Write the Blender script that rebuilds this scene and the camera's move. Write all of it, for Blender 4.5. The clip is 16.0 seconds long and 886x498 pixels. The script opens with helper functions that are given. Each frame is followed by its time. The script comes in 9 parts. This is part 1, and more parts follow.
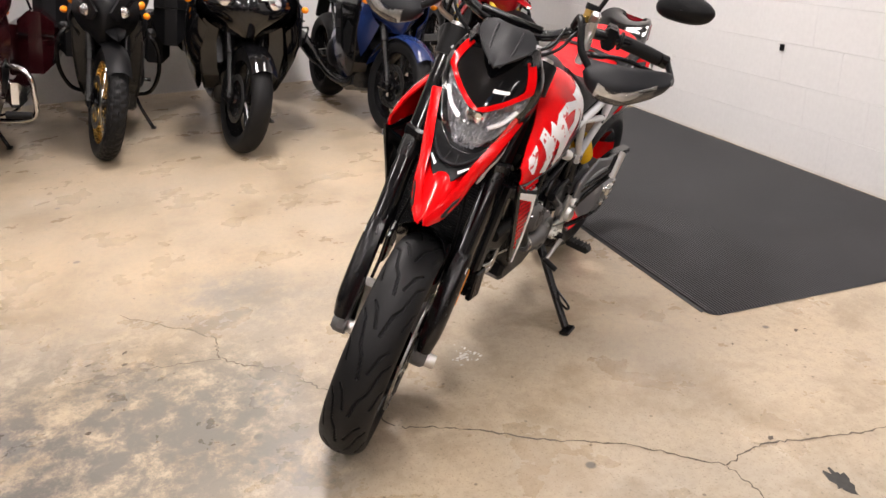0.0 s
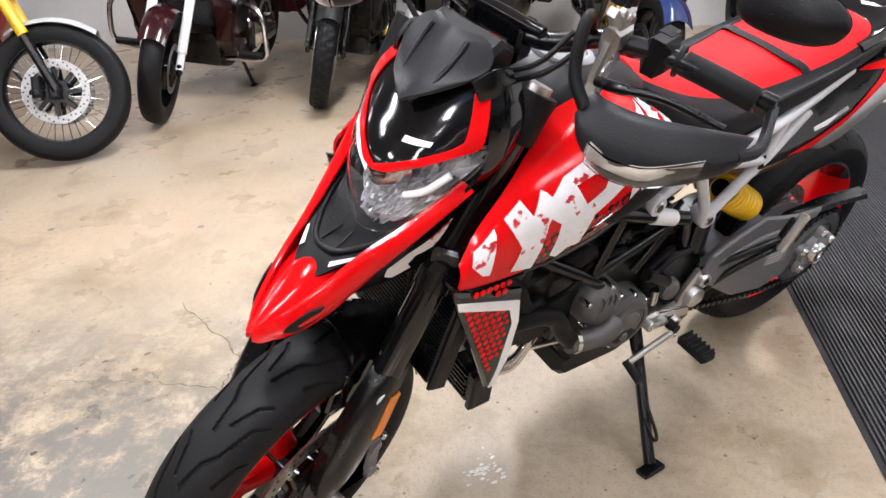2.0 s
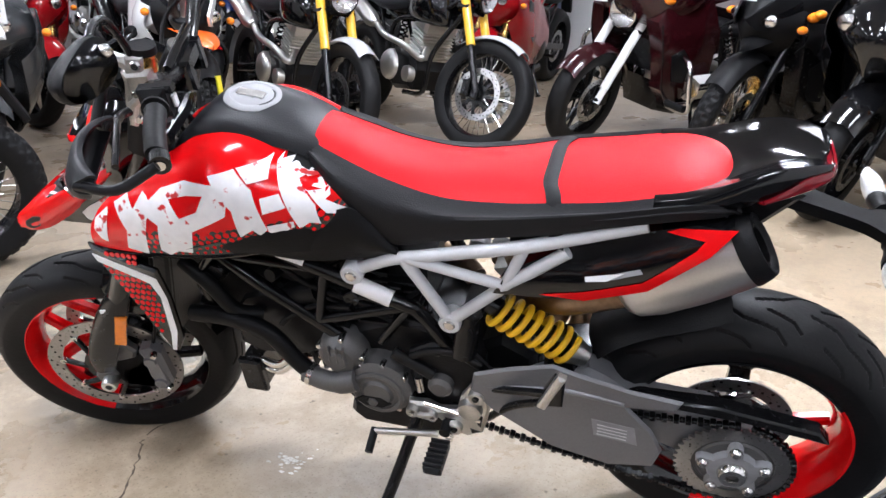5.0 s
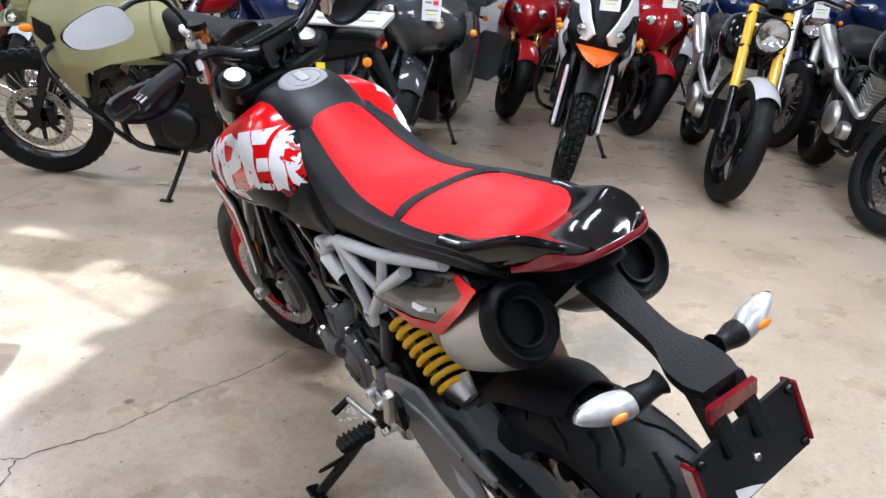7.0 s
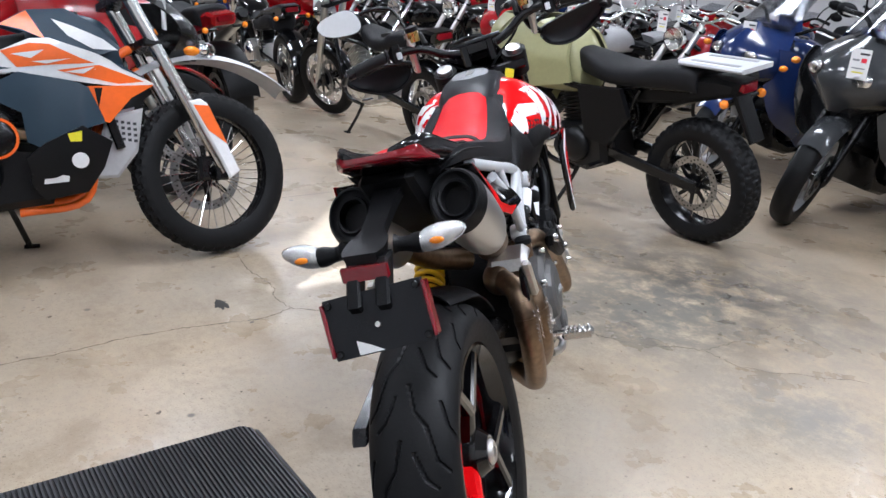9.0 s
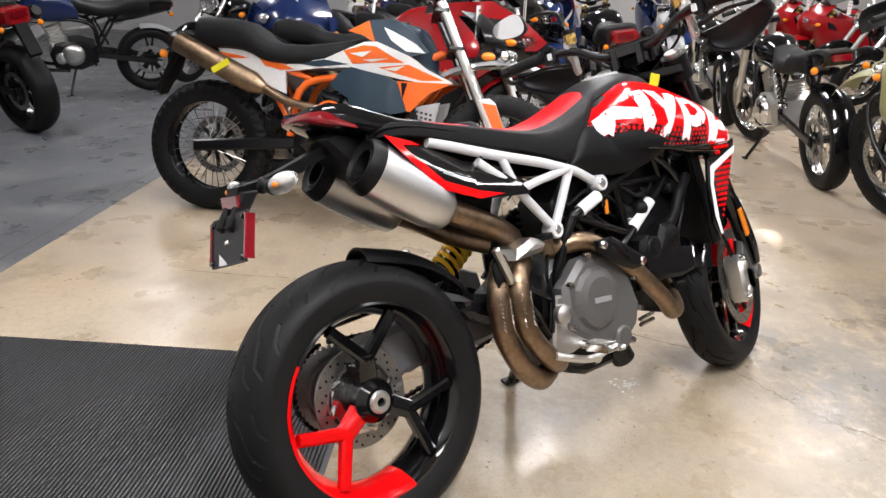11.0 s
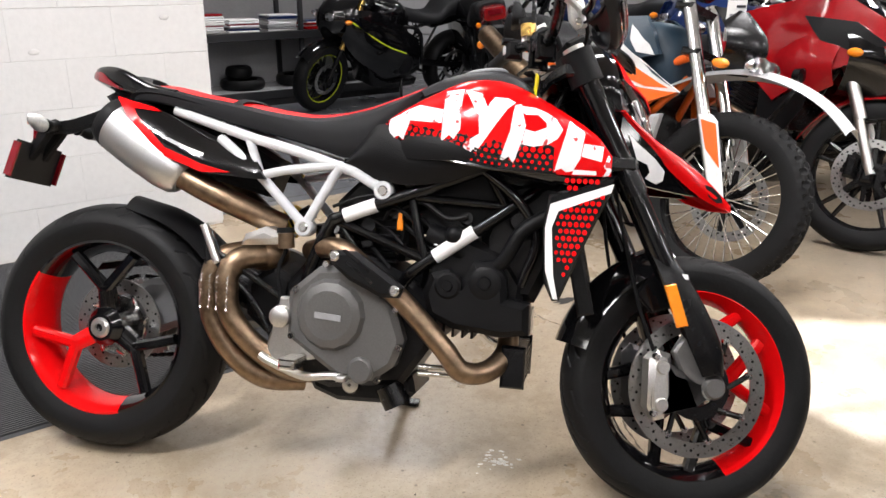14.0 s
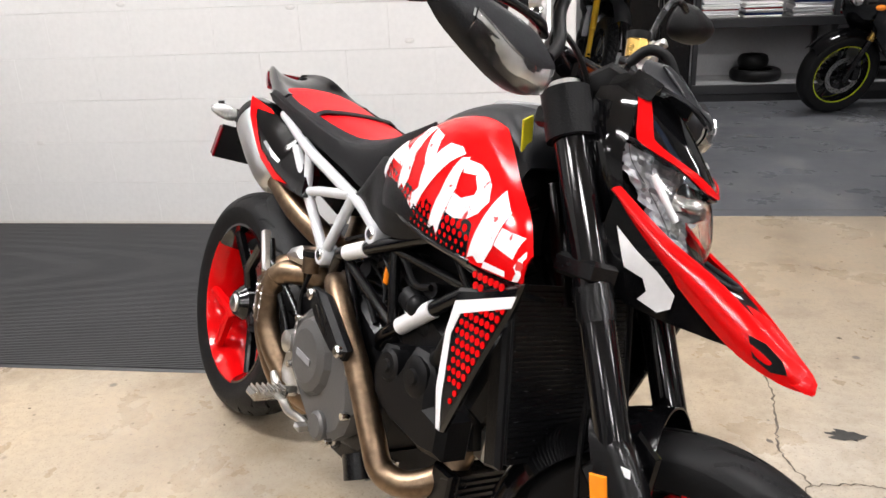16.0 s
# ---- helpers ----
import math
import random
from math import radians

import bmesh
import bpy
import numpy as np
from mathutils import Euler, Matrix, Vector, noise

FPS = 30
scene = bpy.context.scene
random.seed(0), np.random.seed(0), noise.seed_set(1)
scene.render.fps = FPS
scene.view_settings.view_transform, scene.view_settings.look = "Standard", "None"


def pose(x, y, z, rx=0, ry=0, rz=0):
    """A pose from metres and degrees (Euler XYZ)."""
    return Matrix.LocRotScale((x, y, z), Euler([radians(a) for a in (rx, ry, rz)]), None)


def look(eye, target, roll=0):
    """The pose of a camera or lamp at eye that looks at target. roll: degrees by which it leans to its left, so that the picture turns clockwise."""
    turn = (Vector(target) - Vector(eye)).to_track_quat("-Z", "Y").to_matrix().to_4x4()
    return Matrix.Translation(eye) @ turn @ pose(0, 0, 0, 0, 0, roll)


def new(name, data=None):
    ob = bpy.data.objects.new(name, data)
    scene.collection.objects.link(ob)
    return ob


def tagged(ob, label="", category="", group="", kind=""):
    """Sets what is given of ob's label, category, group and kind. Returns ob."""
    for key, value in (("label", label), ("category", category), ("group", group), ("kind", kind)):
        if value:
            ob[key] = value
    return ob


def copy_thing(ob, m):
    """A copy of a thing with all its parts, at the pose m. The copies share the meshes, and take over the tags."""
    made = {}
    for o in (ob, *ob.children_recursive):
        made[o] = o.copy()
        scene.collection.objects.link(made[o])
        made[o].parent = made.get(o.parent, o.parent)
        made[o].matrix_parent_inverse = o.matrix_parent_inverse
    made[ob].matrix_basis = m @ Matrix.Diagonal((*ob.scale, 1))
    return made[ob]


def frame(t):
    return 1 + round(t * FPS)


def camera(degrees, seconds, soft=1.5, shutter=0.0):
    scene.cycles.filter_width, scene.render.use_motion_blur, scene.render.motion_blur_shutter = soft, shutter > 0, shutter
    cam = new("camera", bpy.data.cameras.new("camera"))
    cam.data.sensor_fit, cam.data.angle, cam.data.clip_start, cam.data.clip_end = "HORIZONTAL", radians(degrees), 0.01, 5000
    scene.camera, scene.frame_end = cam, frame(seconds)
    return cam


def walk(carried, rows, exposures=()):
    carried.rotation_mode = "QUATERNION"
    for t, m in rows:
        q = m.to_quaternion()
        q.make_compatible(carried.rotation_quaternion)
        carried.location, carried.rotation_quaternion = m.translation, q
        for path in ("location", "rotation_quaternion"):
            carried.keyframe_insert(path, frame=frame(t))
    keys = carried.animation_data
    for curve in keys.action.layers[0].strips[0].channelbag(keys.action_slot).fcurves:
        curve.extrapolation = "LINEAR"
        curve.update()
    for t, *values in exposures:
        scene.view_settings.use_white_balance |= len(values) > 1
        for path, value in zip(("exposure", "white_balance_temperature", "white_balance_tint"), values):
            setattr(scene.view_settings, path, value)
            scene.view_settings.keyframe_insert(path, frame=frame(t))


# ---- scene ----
cam = camera(58.5, 16.0)
PATH = [
    (0, (2.907, 1.094, 1.273), (1.324, 0.145, 0.503), -1.8),
    (0.5, (2.647, 1.178, 1.252), (1.213, 0.033, 0.457), -2.2),
    (1, (2.354, 1.207, 1.255), (1.102, -0.112, 0.423), -3.2),
    (1.5, (2.05, 1.206, 1.241), (0.959, -0.23, 0.378), -3.6),
    (2, (1.787, 1.173, 1.24), (0.847, -0.356, 0.359), -3.9),
    (2.5, (1.513, 1.106, 1.235), (0.727, -0.501, 0.341), -3.8),
    (3, (1.27, 1.173, 1.207), (0.76, -0.548, 0.326), -3.7),
    (3.5, (1.02, 1.339, 1.251), (0.832, -0.461, 0.399), -2.5),
    (4, (0.77, 1.454, 1.225), (0.831, -0.38, 0.43), -1.4),
    (4.2, (0.654, 1.516, 1.235), (0.802, -0.322, 0.46), -1.2),
    (6.3, (-0.466, 1.242, 1.24), (0.77, -0.169, 0.546), 3.2),
    (6.5, (-0.537, 1.154, 1.244), (0.804, -0.154, 0.546), 3.4),
    (7, (-0.737, 0.843, 1.251), (0.849, -0.141, 0.532), 3.3),
    (7.5, (-0.953, 0.611, 1.246), (0.804, -0.039, 0.546), 4.0),
    (8, (-1.163, 0.372, 1.254), (0.689, 0.067, 0.563), 4.1),
    (8.5, (-1.275, 0.06, 1.24), (0.606, 0.111, 0.561), 4.1),
    (9, (-1.369, -0.25, 1.235), (0.477, 0.142, 0.574), 4.1),
    (9.5, (-1.39, -0.552, 1.234), (0.361, 0.166, 0.585), 3.7),
    (10, (-1.222, -0.845, 1.225), (0.384, 0.158, 0.58), 3.3),
    (10.2, (-1.172, -0.961, 1.233), (0.361, 0.149, 0.585), 3.2),
    (12.3, (-0.013, -1.726, 1.214), (0.497, 0.085, 0.535), 0.6),
    (12.5, (0.114, -1.731, 1.196), (0.545, 0.099, 0.515), 0.7),
    (13, (0.5, -1.768, 1.202), (0.676, 0.107, 0.53), 0.5),
    (13.5, (0.891, -1.795, 1.191), (0.796, 0.092, 0.535), 0.4),
    (14, (1.235, -1.693, 1.198), (0.844, 0.148, 0.524), 0.3),
    (14.5, (1.523, -1.476, 1.227), (0.804, 0.257, 0.535), -0.1),
    (15, (1.799, -1.252, 1.222), (0.753, 0.306, 0.531), -0.8),
    (15.5, (1.957, -0.976, 1.205), (0.614, 0.332, 0.509), -1.6),
    (16, (2.03, -0.684, 1.219), (0.451, 0.324, 0.517), -2.6),
]
EXPOSURES = [(0.0, 0.97, 6750, 17), (1.2, 1.08, 6700, 17), (2.5, 1.22, 5850, 13), (4.0, 1.22, 5800, 13), (6.5, 1.03, 5600, 12), (7.4, 0.64, 5550, 11), (8.0, 0.50, 5500, 11), (9.0, 0.66, 5600, 11), (9.6, 0.80, 5900, 10), (10.2, 0.90, 6250, 11), (12.5, 1.04, 6350, 13), (14.5, 0.95, 6380, 12), (16.0, 0.94, 6400, 12)]
walk(cam, [(t, look(eye, target, roll)) for t, eye, target, roll in PATH], EXPOSURES)

# ---- room frame: a runs along the white wall, b across it ----
TURN_ROOM = 49.0
ROOM = radians(TURN_ROOM)
DA, DB = (math.cos(ROOM), math.sin(ROOM)), (-math.sin(ROOM), math.cos(ROOM))


def ab(a, b, z=0.0):
    return (a * DA[0] + b * DB[0], a * DA[1] + b * DB[1], z)


def ab_pose(a, b, z=0.0, turn=0.0):
    x, y, _ = ab(a, b)
    return pose(x, y, z, 0, 0, TURN_ROOM + turn)


# ---- light ----
world = bpy.data.worlds.new("world")
scene.world = world
world.use_nodes = True
sky = world.node_tree.nodes.new("ShaderNodeTexSky")
sky.sky_type, sky.sun_disc = "NISHITA", False
sky.sun_elevation, sky.sun_rotation = radians(38), radians(120)
world.node_tree.nodes["Background"].inputs["Strength"].default_value = 0.1
world.node_tree.links.new(sky.outputs[0], world.node_tree.nodes["Background"].inputs["Color"])

LAMP_W = 33.0
LAMPS = [(a, b) for a in (-4.2, -1.2, 1.8, 5.0, 8.5) for b in (-6.5, -3.6, -0.9)] + [(-1.6, 0.85), (1.2, 0.85), (3.0, 3.4), (7.0, 3.4)]
LAMP_AT = {(-1.6, 0.85): 0.32, (1.2, 0.85): 0.28, (-1.2, -0.9): 1.9, (1.8, -0.9): 0.95, (-1.2, -3.6): 0.5, (1.8, -3.6): 0.8, (3.0, 3.4): 0.9}
for la, lb in LAMPS:
    data = bpy.data.lights.new("ceiling_lamp", "AREA")
    data.shape, data.size, data.size_y = "RECTANGLE", 1.2, 0.28
    data.energy, data.color = LAMP_W * LAMP_AT.get((la, lb), 0.07 if la < -3 else 0.4 if lb < -5 else 1.0), (1.0, 0.985, 0.965)
    lamp = new("ceiling_lamp", data)
    lamp.matrix_world = ab_pose(la, lb, 3.31)


# ---- materials ----
def material(name, color, rough=0.5, metal=0.0, vary=0.12, scale=6.0, fine_scale=60.0, bump=0.0, coat=0.0, rough_vary=0.1, second=None, second_at=0.62, transmission=0.0, emit=0.0, ior=1.45, spec=0.5):
    """A surface whose colour, gloss and relief vary at two scales."""
    m = bpy.data.materials.new(name)
    m.use_nodes = True
    nt = m.node_tree
    N, L = nt.nodes, nt.links
    p = N["Principled BSDF"]
    co = N.new("ShaderNodeTexCoord")
    big = N.new("ShaderNodeTexNoise")
    big.inputs["Scale"].default_value, big.inputs["Detail"].default_value = scale, 4
    small = N.new("ShaderNodeTexNoise")
    small.inputs["Scale"].default_value, small.inputs["Detail"].default_value = fine_scale, 3
    L.new(co.outputs["Object"], big.inputs["Vector"])
    L.new(co.outputs["Object"], small.inputs["Vector"])
    mixed = N.new("ShaderNodeMath")
    mixed.operation = "ADD"
    L.new(big.outputs["Fac"], mixed.inputs[0])
    L.new(small.outputs["Fac"], mixed.inputs[1])
    ramp = N.new("ShaderNodeMapRange")
    ramp.inputs["From Min"].default_value, ramp.inputs["From Max"].default_value = 0.7, 1.3
    ramp.inputs["To Min"].default_value, ramp.inputs["To Max"].default_value = 1 - vary, 1 + vary
    L.new(mixed.outputs[0], ramp.inputs["Value"])
    mul = N.new("ShaderNodeVectorMath")
    mul.operation = "SCALE"
    L.new(ramp.outputs["Result"], mul.inputs["Scale"])
    if second:
        mx = N.new("ShaderNodeMix")
        mx.data_type = "RGBA"
        mx.inputs["A"].default_value, mx.inputs["B"].default_value = (*color, 1), (*second, 1)
        step = N.new("ShaderNodeMapRange")
        step.inputs["From Min"].default_value, step.inputs["From Max"].default_value = second_at - 0.02, second_at + 0.02
        L.new(big.outputs["Fac"], step.inputs["Value"])
        L.new(step.outputs["Result"], mx.inputs["Factor"])
        L.new(mx.outputs["Result"], mul.inputs[0])
    else:
        mul.inputs[0].default_value = color
    L.new(mul.outputs["Vector"], p.inputs["Base Color"])
    rr = N.new("ShaderNodeMapRange")
    rr.inputs["To Min"].default_value, rr.inputs["To Max"].default_value = max(0.02, rough - rough_vary * 0.6), min(1, rough + rough_vary)
    L.new(small.outputs["Fac"], rr.inputs["Value"])
    L.new(rr.outputs["Result"], p.inputs["Roughness"])
    p.inputs["Metallic"].default_value = metal
    p.inputs["Coat Weight"].default_value = coat
    p.inputs["Coat Roughness"].default_value = 0.06
    p.inputs["Transmission Weight"].default_value = transmission
    p.inputs["IOR"].default_value = ior
    p.inputs["Specular IOR Level"].default_value = spec
    if emit:
        p.inputs["Emission Color"].default_value = (*color, 1)
        p.inputs["Emission Strength"].default_value = emit
    if bump:
        b = N.new("ShaderNodeBump")
        b.inputs["Strength"].default_value, b.inputs["Distance"].default_value = bump, 0.004
        L.new(small.outputs["Fac"], b.inputs["Height"])
        L.new(b.outputs["Normal"], p.inputs["Normal"])
    return m


RED = (0.66, 0.003, 0.004)
red_paint = material("red_paint", RED, 0.13, vary=0.05, coat=0.0, rough_vary=0.05, spec=0.32)
red_seat = material("red_vinyl", (0.60, 0.004, 0.008), 0.40, vary=0.07, fine_scale=400, bump=0.22, spec=0.16)
gloss_black = material("gloss_black_paint", (0.003, 0.003, 0.0035), 0.09, vary=0.2, coat=0.25, rough_vary=0.05)
matt_black = material("matt_black_plastic", (0.0042, 0.0042, 0.0048), 0.44, vary=0.2, fine_scale=300, bump=0.2, spec=0.2)
seat_black = material("black_vinyl", (0.0085, 0.0085, 0.0098), 0.55, vary=0.14, fine_scale=500, bump=0.3, spec=0.25)
grey_plastic = material("dark_grey_plastic", (0.0105, 0.011, 0.013), 0.40, vary=0.15, fine_scale=350, bump=0.15, spec=0.3)
# for the unseen pieces added to mask the sunlight
mask_brown = material("sun_mask_brown", (0.10, 0.06, 0.03), 0.7, vary=0.3)
frame_black = material("frame_black_paint", (0.003, 0.003, 0.0035), 0.16, vary=0.2, rough_vary=0.05, spec=0.4)
cap_metal = material("brushed_cap_metal", (0.26, 0.26, 0.27), 0.5, vary=0.08, fine_scale=300, spec=0.3)
satin_black = material("satin_black_metal", (0.004, 0.004, 0.0046), 0.22, vary=0.2, rough_vary=0.12, spec=0.42)
rubber = material("tyre_rubber", (0.0075, 0.0075, 0.008), 0.48, vary=0.22, scale=9, fine_scale=120, bump=0.12, rough_vary=0.15, spec=0.2)
frame_grey = material("silver_grey_paint", (0.56, 0.57, 0.59), 0.33, vary=0.06, coat=0.3)
white_paint = material("white_film", (0.78, 0.78, 0.79), 0.35, vary=0.05)
white_worn = material("worn_white_film", (0.78, 0.77, 0.78), 0.35, vary=0.06, scale=34, second=(0.50, 0.02, 0.02), second_at=0.635)
alu = material("cast_aluminium", (0.62, 0.61, 0.59), 0.34, 1.0, vary=0.12, fine_scale=220, bump=0.12)
steel = material("polished_steel", (0.66, 0.65, 0.63), 0.16, 1.0, vary=0.08)
chrome = material("chrome", (0.8, 0.8, 0.8), 0.06, 1.0, vary=0.04)
brushed = material("brushed_silencer_steel", (0.60, 0.60, 0.60), 0.38, 1.0, vary=0.06, scale=3, fine_scale=240)
bronze = material("heat_tinted_steel", (0.235, 0.165, 0.108), 0.36, 1.0, vary=0.28, scale=14, fine_scale=70)
engine_grey = material("engine_grey_paint", (0.11, 0.107, 0.105), 0.42, 0.35, vary=0.12, fine_scale=300, bump=0.12)
engine_black = material("engine_black_paint", (0.0048, 0.0048, 0.0055), 0.34, 0.1, vary=0.25, fine_scale=200, bump=0.2, spec=0.34)
swing_grey = material("satin_grey_paint", (0.17, 0.17, 0.178), 0.36, 0.3, vary=0.1, fine_scale=300, bump=0.08)
yellow_spring = material("yellow_powder_coat", (0.80, 0.47, 0.006), 0.35, vary=0.06)
gold = material("gold_anodised", (0.62, 0.40, 0.12), 0.25, 1.0, vary=0.08)
amber = material("amber_lens", (0.85, 0.24, 0.01), 0.15, vary=0.1, coat=0.6)
clear_lens = material("clear_lens", (0.95, 0.95, 0.95), 0.03, vary=0.0, transmission=1.0, rough_vary=0.0)
reflector_silver = material("lamp_reflector", (0.85, 0.85, 0.86), 0.12, 1.0, vary=0.05)
lens_white = material("frosted_lens", (0.55, 0.55, 0.54), 0.14, 0.4, vary=0.25, scale=40, coat=0.5)
lamp_bowl = material("lamp_bowl_silver", (0.34, 0.34, 0.36), 0.28, 0.7, vary=0.12, scale=30)
red_lens = material("red_lens", (0.17, 0.003, 0.008), 0.1, vary=0.15, coat=0.8)
disc_steel = material("brake_disc_steel", (0.36, 0.355, 0.345), 0.28, 1.0, vary=0.12, fine_scale=160)
mirror_glass = material("mirror_glass", (0.85, 0.86, 0.88), 0.02, 1.0, vary=0.0, rough_vary=0.0)
yellow_label = material("yellow_sticker", (0.75, 0.68, 0.02), 0.45, vary=0.06)
paper = material("white_paper", (0.80, 0.79, 0.78), 0.6, vary=0.04)
tag_ink = material("tag_ink", (0.70, 0.03, 0.06), 0.6, vary=0.05)
dark_ink = material("dark_ink", (0.03, 0.03, 0.035), 0.6)
plain_grey = material("grey_sticker", (0.26, 0.26, 0.27), 0.5)


def paint(name, color, rough=0.17, coat=0.25):
    return material(name, color, rough, vary=0.06, coat=coat, rough_vary=0.05)


orange_paint = paint("orange_paint", (0.80, 0.13, 0.008), 0.35, 0.3)
white_gloss = paint("white_paint", (0.74, 0.74, 0.74))
navy_plastic = material("navy_plastic", (0.016, 0.035, 0.055), 0.45, vary=0.12, fine_scale=250, bump=0.1)
olive_paint = paint("olive_paint", (0.30, 0.29, 0.145), 0.4, 0.2)
maroon_paint = paint("maroon_paint", (0.022, 0.0025, 0.004))
blue_paint = paint("blue_paint", (0.010, 0.022, 0.085))
anthracite = paint("anthracite_paint", (0.035, 0.037, 0.04))
silver_paint = paint("silver_paint", (0.42, 0.42, 0.43))
deep_red = paint("deep_red_paint", (0.28, 0.004, 0.007))
orange_red = paint("orange_red_paint", (0.55, 0.045, 0.012))
yellow_fork = paint("yellow_anodised", (0.72, 0.42, 0.015), 0.3)
lime_paint = paint("lime_paint", (0.45, 0.52, 0.02))
screen_glass = material("tinted_windscreen", (0.55, 0.57, 0.60), 0.05, vary=0.0, transmission=1.0, rough_vary=0.0)
case_black = material("black_case_plastic", (0.007, 0.007, 0.008), 0.45, vary=0.2, fine_scale=200, bump=0.15, spec=0.25)

# ---- building blocks ----
class Geo:
    """Collects vertices and faces of one mesh."""

    def __init__(self):
        self.v, self.f = [], []

    def add(self, verts, faces):
        n = len(self.v)
        self.v += [tuple(map(float, p)) for p in verts]
        self.f += [tuple(i + n for i in f) for f in faces]
        return self

    def grid(self, rows, closed_u=False, closed_v=False):
        """A sheet from rows of points."""
        nr, nc = len(rows), len(rows[0])
        faces = []
        for i in range(nr if closed_v else nr - 1):
            for j in range(nc if closed_u else nc - 1):
                a, b = i, (i + 1) % nr
                c, d = j, (j + 1) % nc
                faces.append((a * nc + c, a * nc + d, b * nc + d, b * nc + c))
        return self.add([p for r in rows for p in r], faces)

    def loft(self, rings, caps=True):
        nr, nc = len(rings), len(rings[0])
        self.grid(rings, closed_u=True)
        if caps:
            n = len(self.v) - nr * nc
            self.f.append(tuple(n + i for i in range(nc))[::-1])
            self.f.append(tuple(n + (nr - 1) * nc + i for i in range(nc)))
        return self

    def tube(self, path, r, n=12, caps=True):
        """A round tube along a path; r is one radius or one for each point."""
        P = np.array(path, float)
        R = [r] * len(P) if np.isscalar(r) else list(r)
        T = np.gradient(P, axis=0)
        T /= np.maximum(np.linalg.norm(T, axis=1, keepdims=True), 1e-9)
        up = np.array((0, 0, 1.0)) if abs(T[0][2]) < 0.9 else np.array((0, 1.0, 0))
        rings = []
        for p, t, rad in zip(P, T, R):
            x = np.cross(t, up)
            x /= max(np.linalg.norm(x), 1e-9)
            y = np.cross(x, t)
            up = y
            rings.append([p + rad * (math.cos(k) * x + math.sin(k) * y) for k in np.linspace(0, 2 * math.pi, n, endpoint=False)])
        return self.loft(rings, caps)

    def lathe(self, prof, at=(0, 0, 0), axis=(0, 1, 0), n=32, closed=False):
        """Turns a profile of (radius, along) round an axis."""
        m = Vector(axis).to_track_quat("Z", "Y").to_matrix()
        rings = []
        for k in np.linspace(0, 2 * math.pi, n, endpoint=False):
            c, s = math.cos(k), math.sin(k)
            rings.append([tuple(Vector(at) + m @ Vector((r * c, r * s, h))) for r, h in prof])
        return self.grid(rings, closed_u=closed, closed_v=True)

    def prism(self, poly, y0, y1, bevel=0.004, plane="xz"):
        """A plate: an outline in a plane, from y0 to y1 across it, with chamfered rims."""
        P = np.array(poly, float)
        area = 0.5 * np.sum(P[:, 0] * np.roll(P[:, 1], -1) - np.roll(P[:, 0], -1) * P[:, 1])
        if area < 0:
            P = P[::-1]
        e = np.roll(P, -1, 0) - P
        e /= np.maximum(np.linalg.norm(e, axis=1, keepdims=True), 1e-9)
        nrm = np.stack([-e[:, 1], e[:, 0]], 1)
        bis = nrm + np.roll(nrm, 1, 0)
        bis /= np.maximum(np.sum(bis * bis, 1, keepdims=True) / 2, 0.35)
        Q = P + bis * bevel
        lo, hi = min(y0, y1), max(y0, y1)
        b = min(bevel, (hi - lo) * 0.45)

        def put(p, d):
            return {"xz": (p[0], d, p[1]), "xy": (p[0], p[1], d), "yz": (d, p[0], p[1])}[plane]

        rings = [[put(p, lo) for p in Q], [put(p, lo + b) for p in P], [put(p, hi - b) for p in P], [put(p, hi) for p in Q]]
        return self.loft(rings)

    def box(self, c, s, bevel=0.004, m=None):
        x, y, z = s[0] / 2, s[1] / 2, s[2] / 2
        g = Geo().prism([(-x, -z), (x, -z), (x, z), (-x, z)], -y, y, min(bevel, min(x, y, z) * 0.8))
        m = m or Matrix.Identity(4)
        return self.add([Vector(c) + (m @ Vector(p)) for p in g.v], g.f)

    def ball(self, c, r, n=12, squash=(1, 1, 1)):
        prof = [(math.sin(a), -math.cos(a)) for a in np.linspace(0.02, math.pi - 0.02, n)]
        g = Geo().lathe(prof, n=n * 2, axis=(0, 0, 1))
        rr = (r, r, r) if np.isscalar(r) else r
        return self.add([(c[0] + p[0] * rr[0] * squash[0], c[1] + p[1] * rr[1] * squash[1], c[2] + p[2] * rr[2] * squash[2]) for p in g.v], g.f)

    def join(self, other):
        return self.add(other.v, other.f)

    def moved(self, m):
        g = Geo()
        g.v, g.f = [tuple(m @ Vector(p)) for p in self.v], list(self.f)
        if m.determinant() < 0:
            g.f = [f[::-1] for f in g.f]
        return g

    def mirrored(self):
        return self.moved(Matrix.Diagonal((1, -1, 1, 1)))


def curve_pts(pts, n=6):
    """A smooth line through points."""
    P = np.array(pts, float)
    P = np.vstack([2 * P[0] - P[1], P, 2 * P[-1] - P[-2]])
    out = []
    for i in range(1, len(P) - 2):
        for t in np.linspace(0, 1, n, endpoint=False):
            a, b, c, d = P[i - 1], P[i], P[i + 1], P[i + 2]
            out.append(0.5 * (2 * b + (c - a) * t + (2 * a - 5 * b + 4 * c - d) * t * t + (3 * b - a - 3 * c + d) * t ** 3))
    out.append(P[-2])
    return np.array(out)


def fine(rows, n_along=4, n_across=4, closed=False):
    """Refines rows of points both ways, smoothly."""
    R = np.array(rows, float)
    if closed:
        out = []
        for r in R:
            c = curve_pts(np.vstack([r[-2:], r, r[:2]]), n_across)
            out.append(c[2 * n_across: (2 + len(r)) * n_across])
        R = np.array(out)
    else:
        R = np.array([curve_pts(r, n_across) for r in R])
    return np.stack([curve_pts(R[:, j], n_along) for j in range(R.shape[1])], 1)


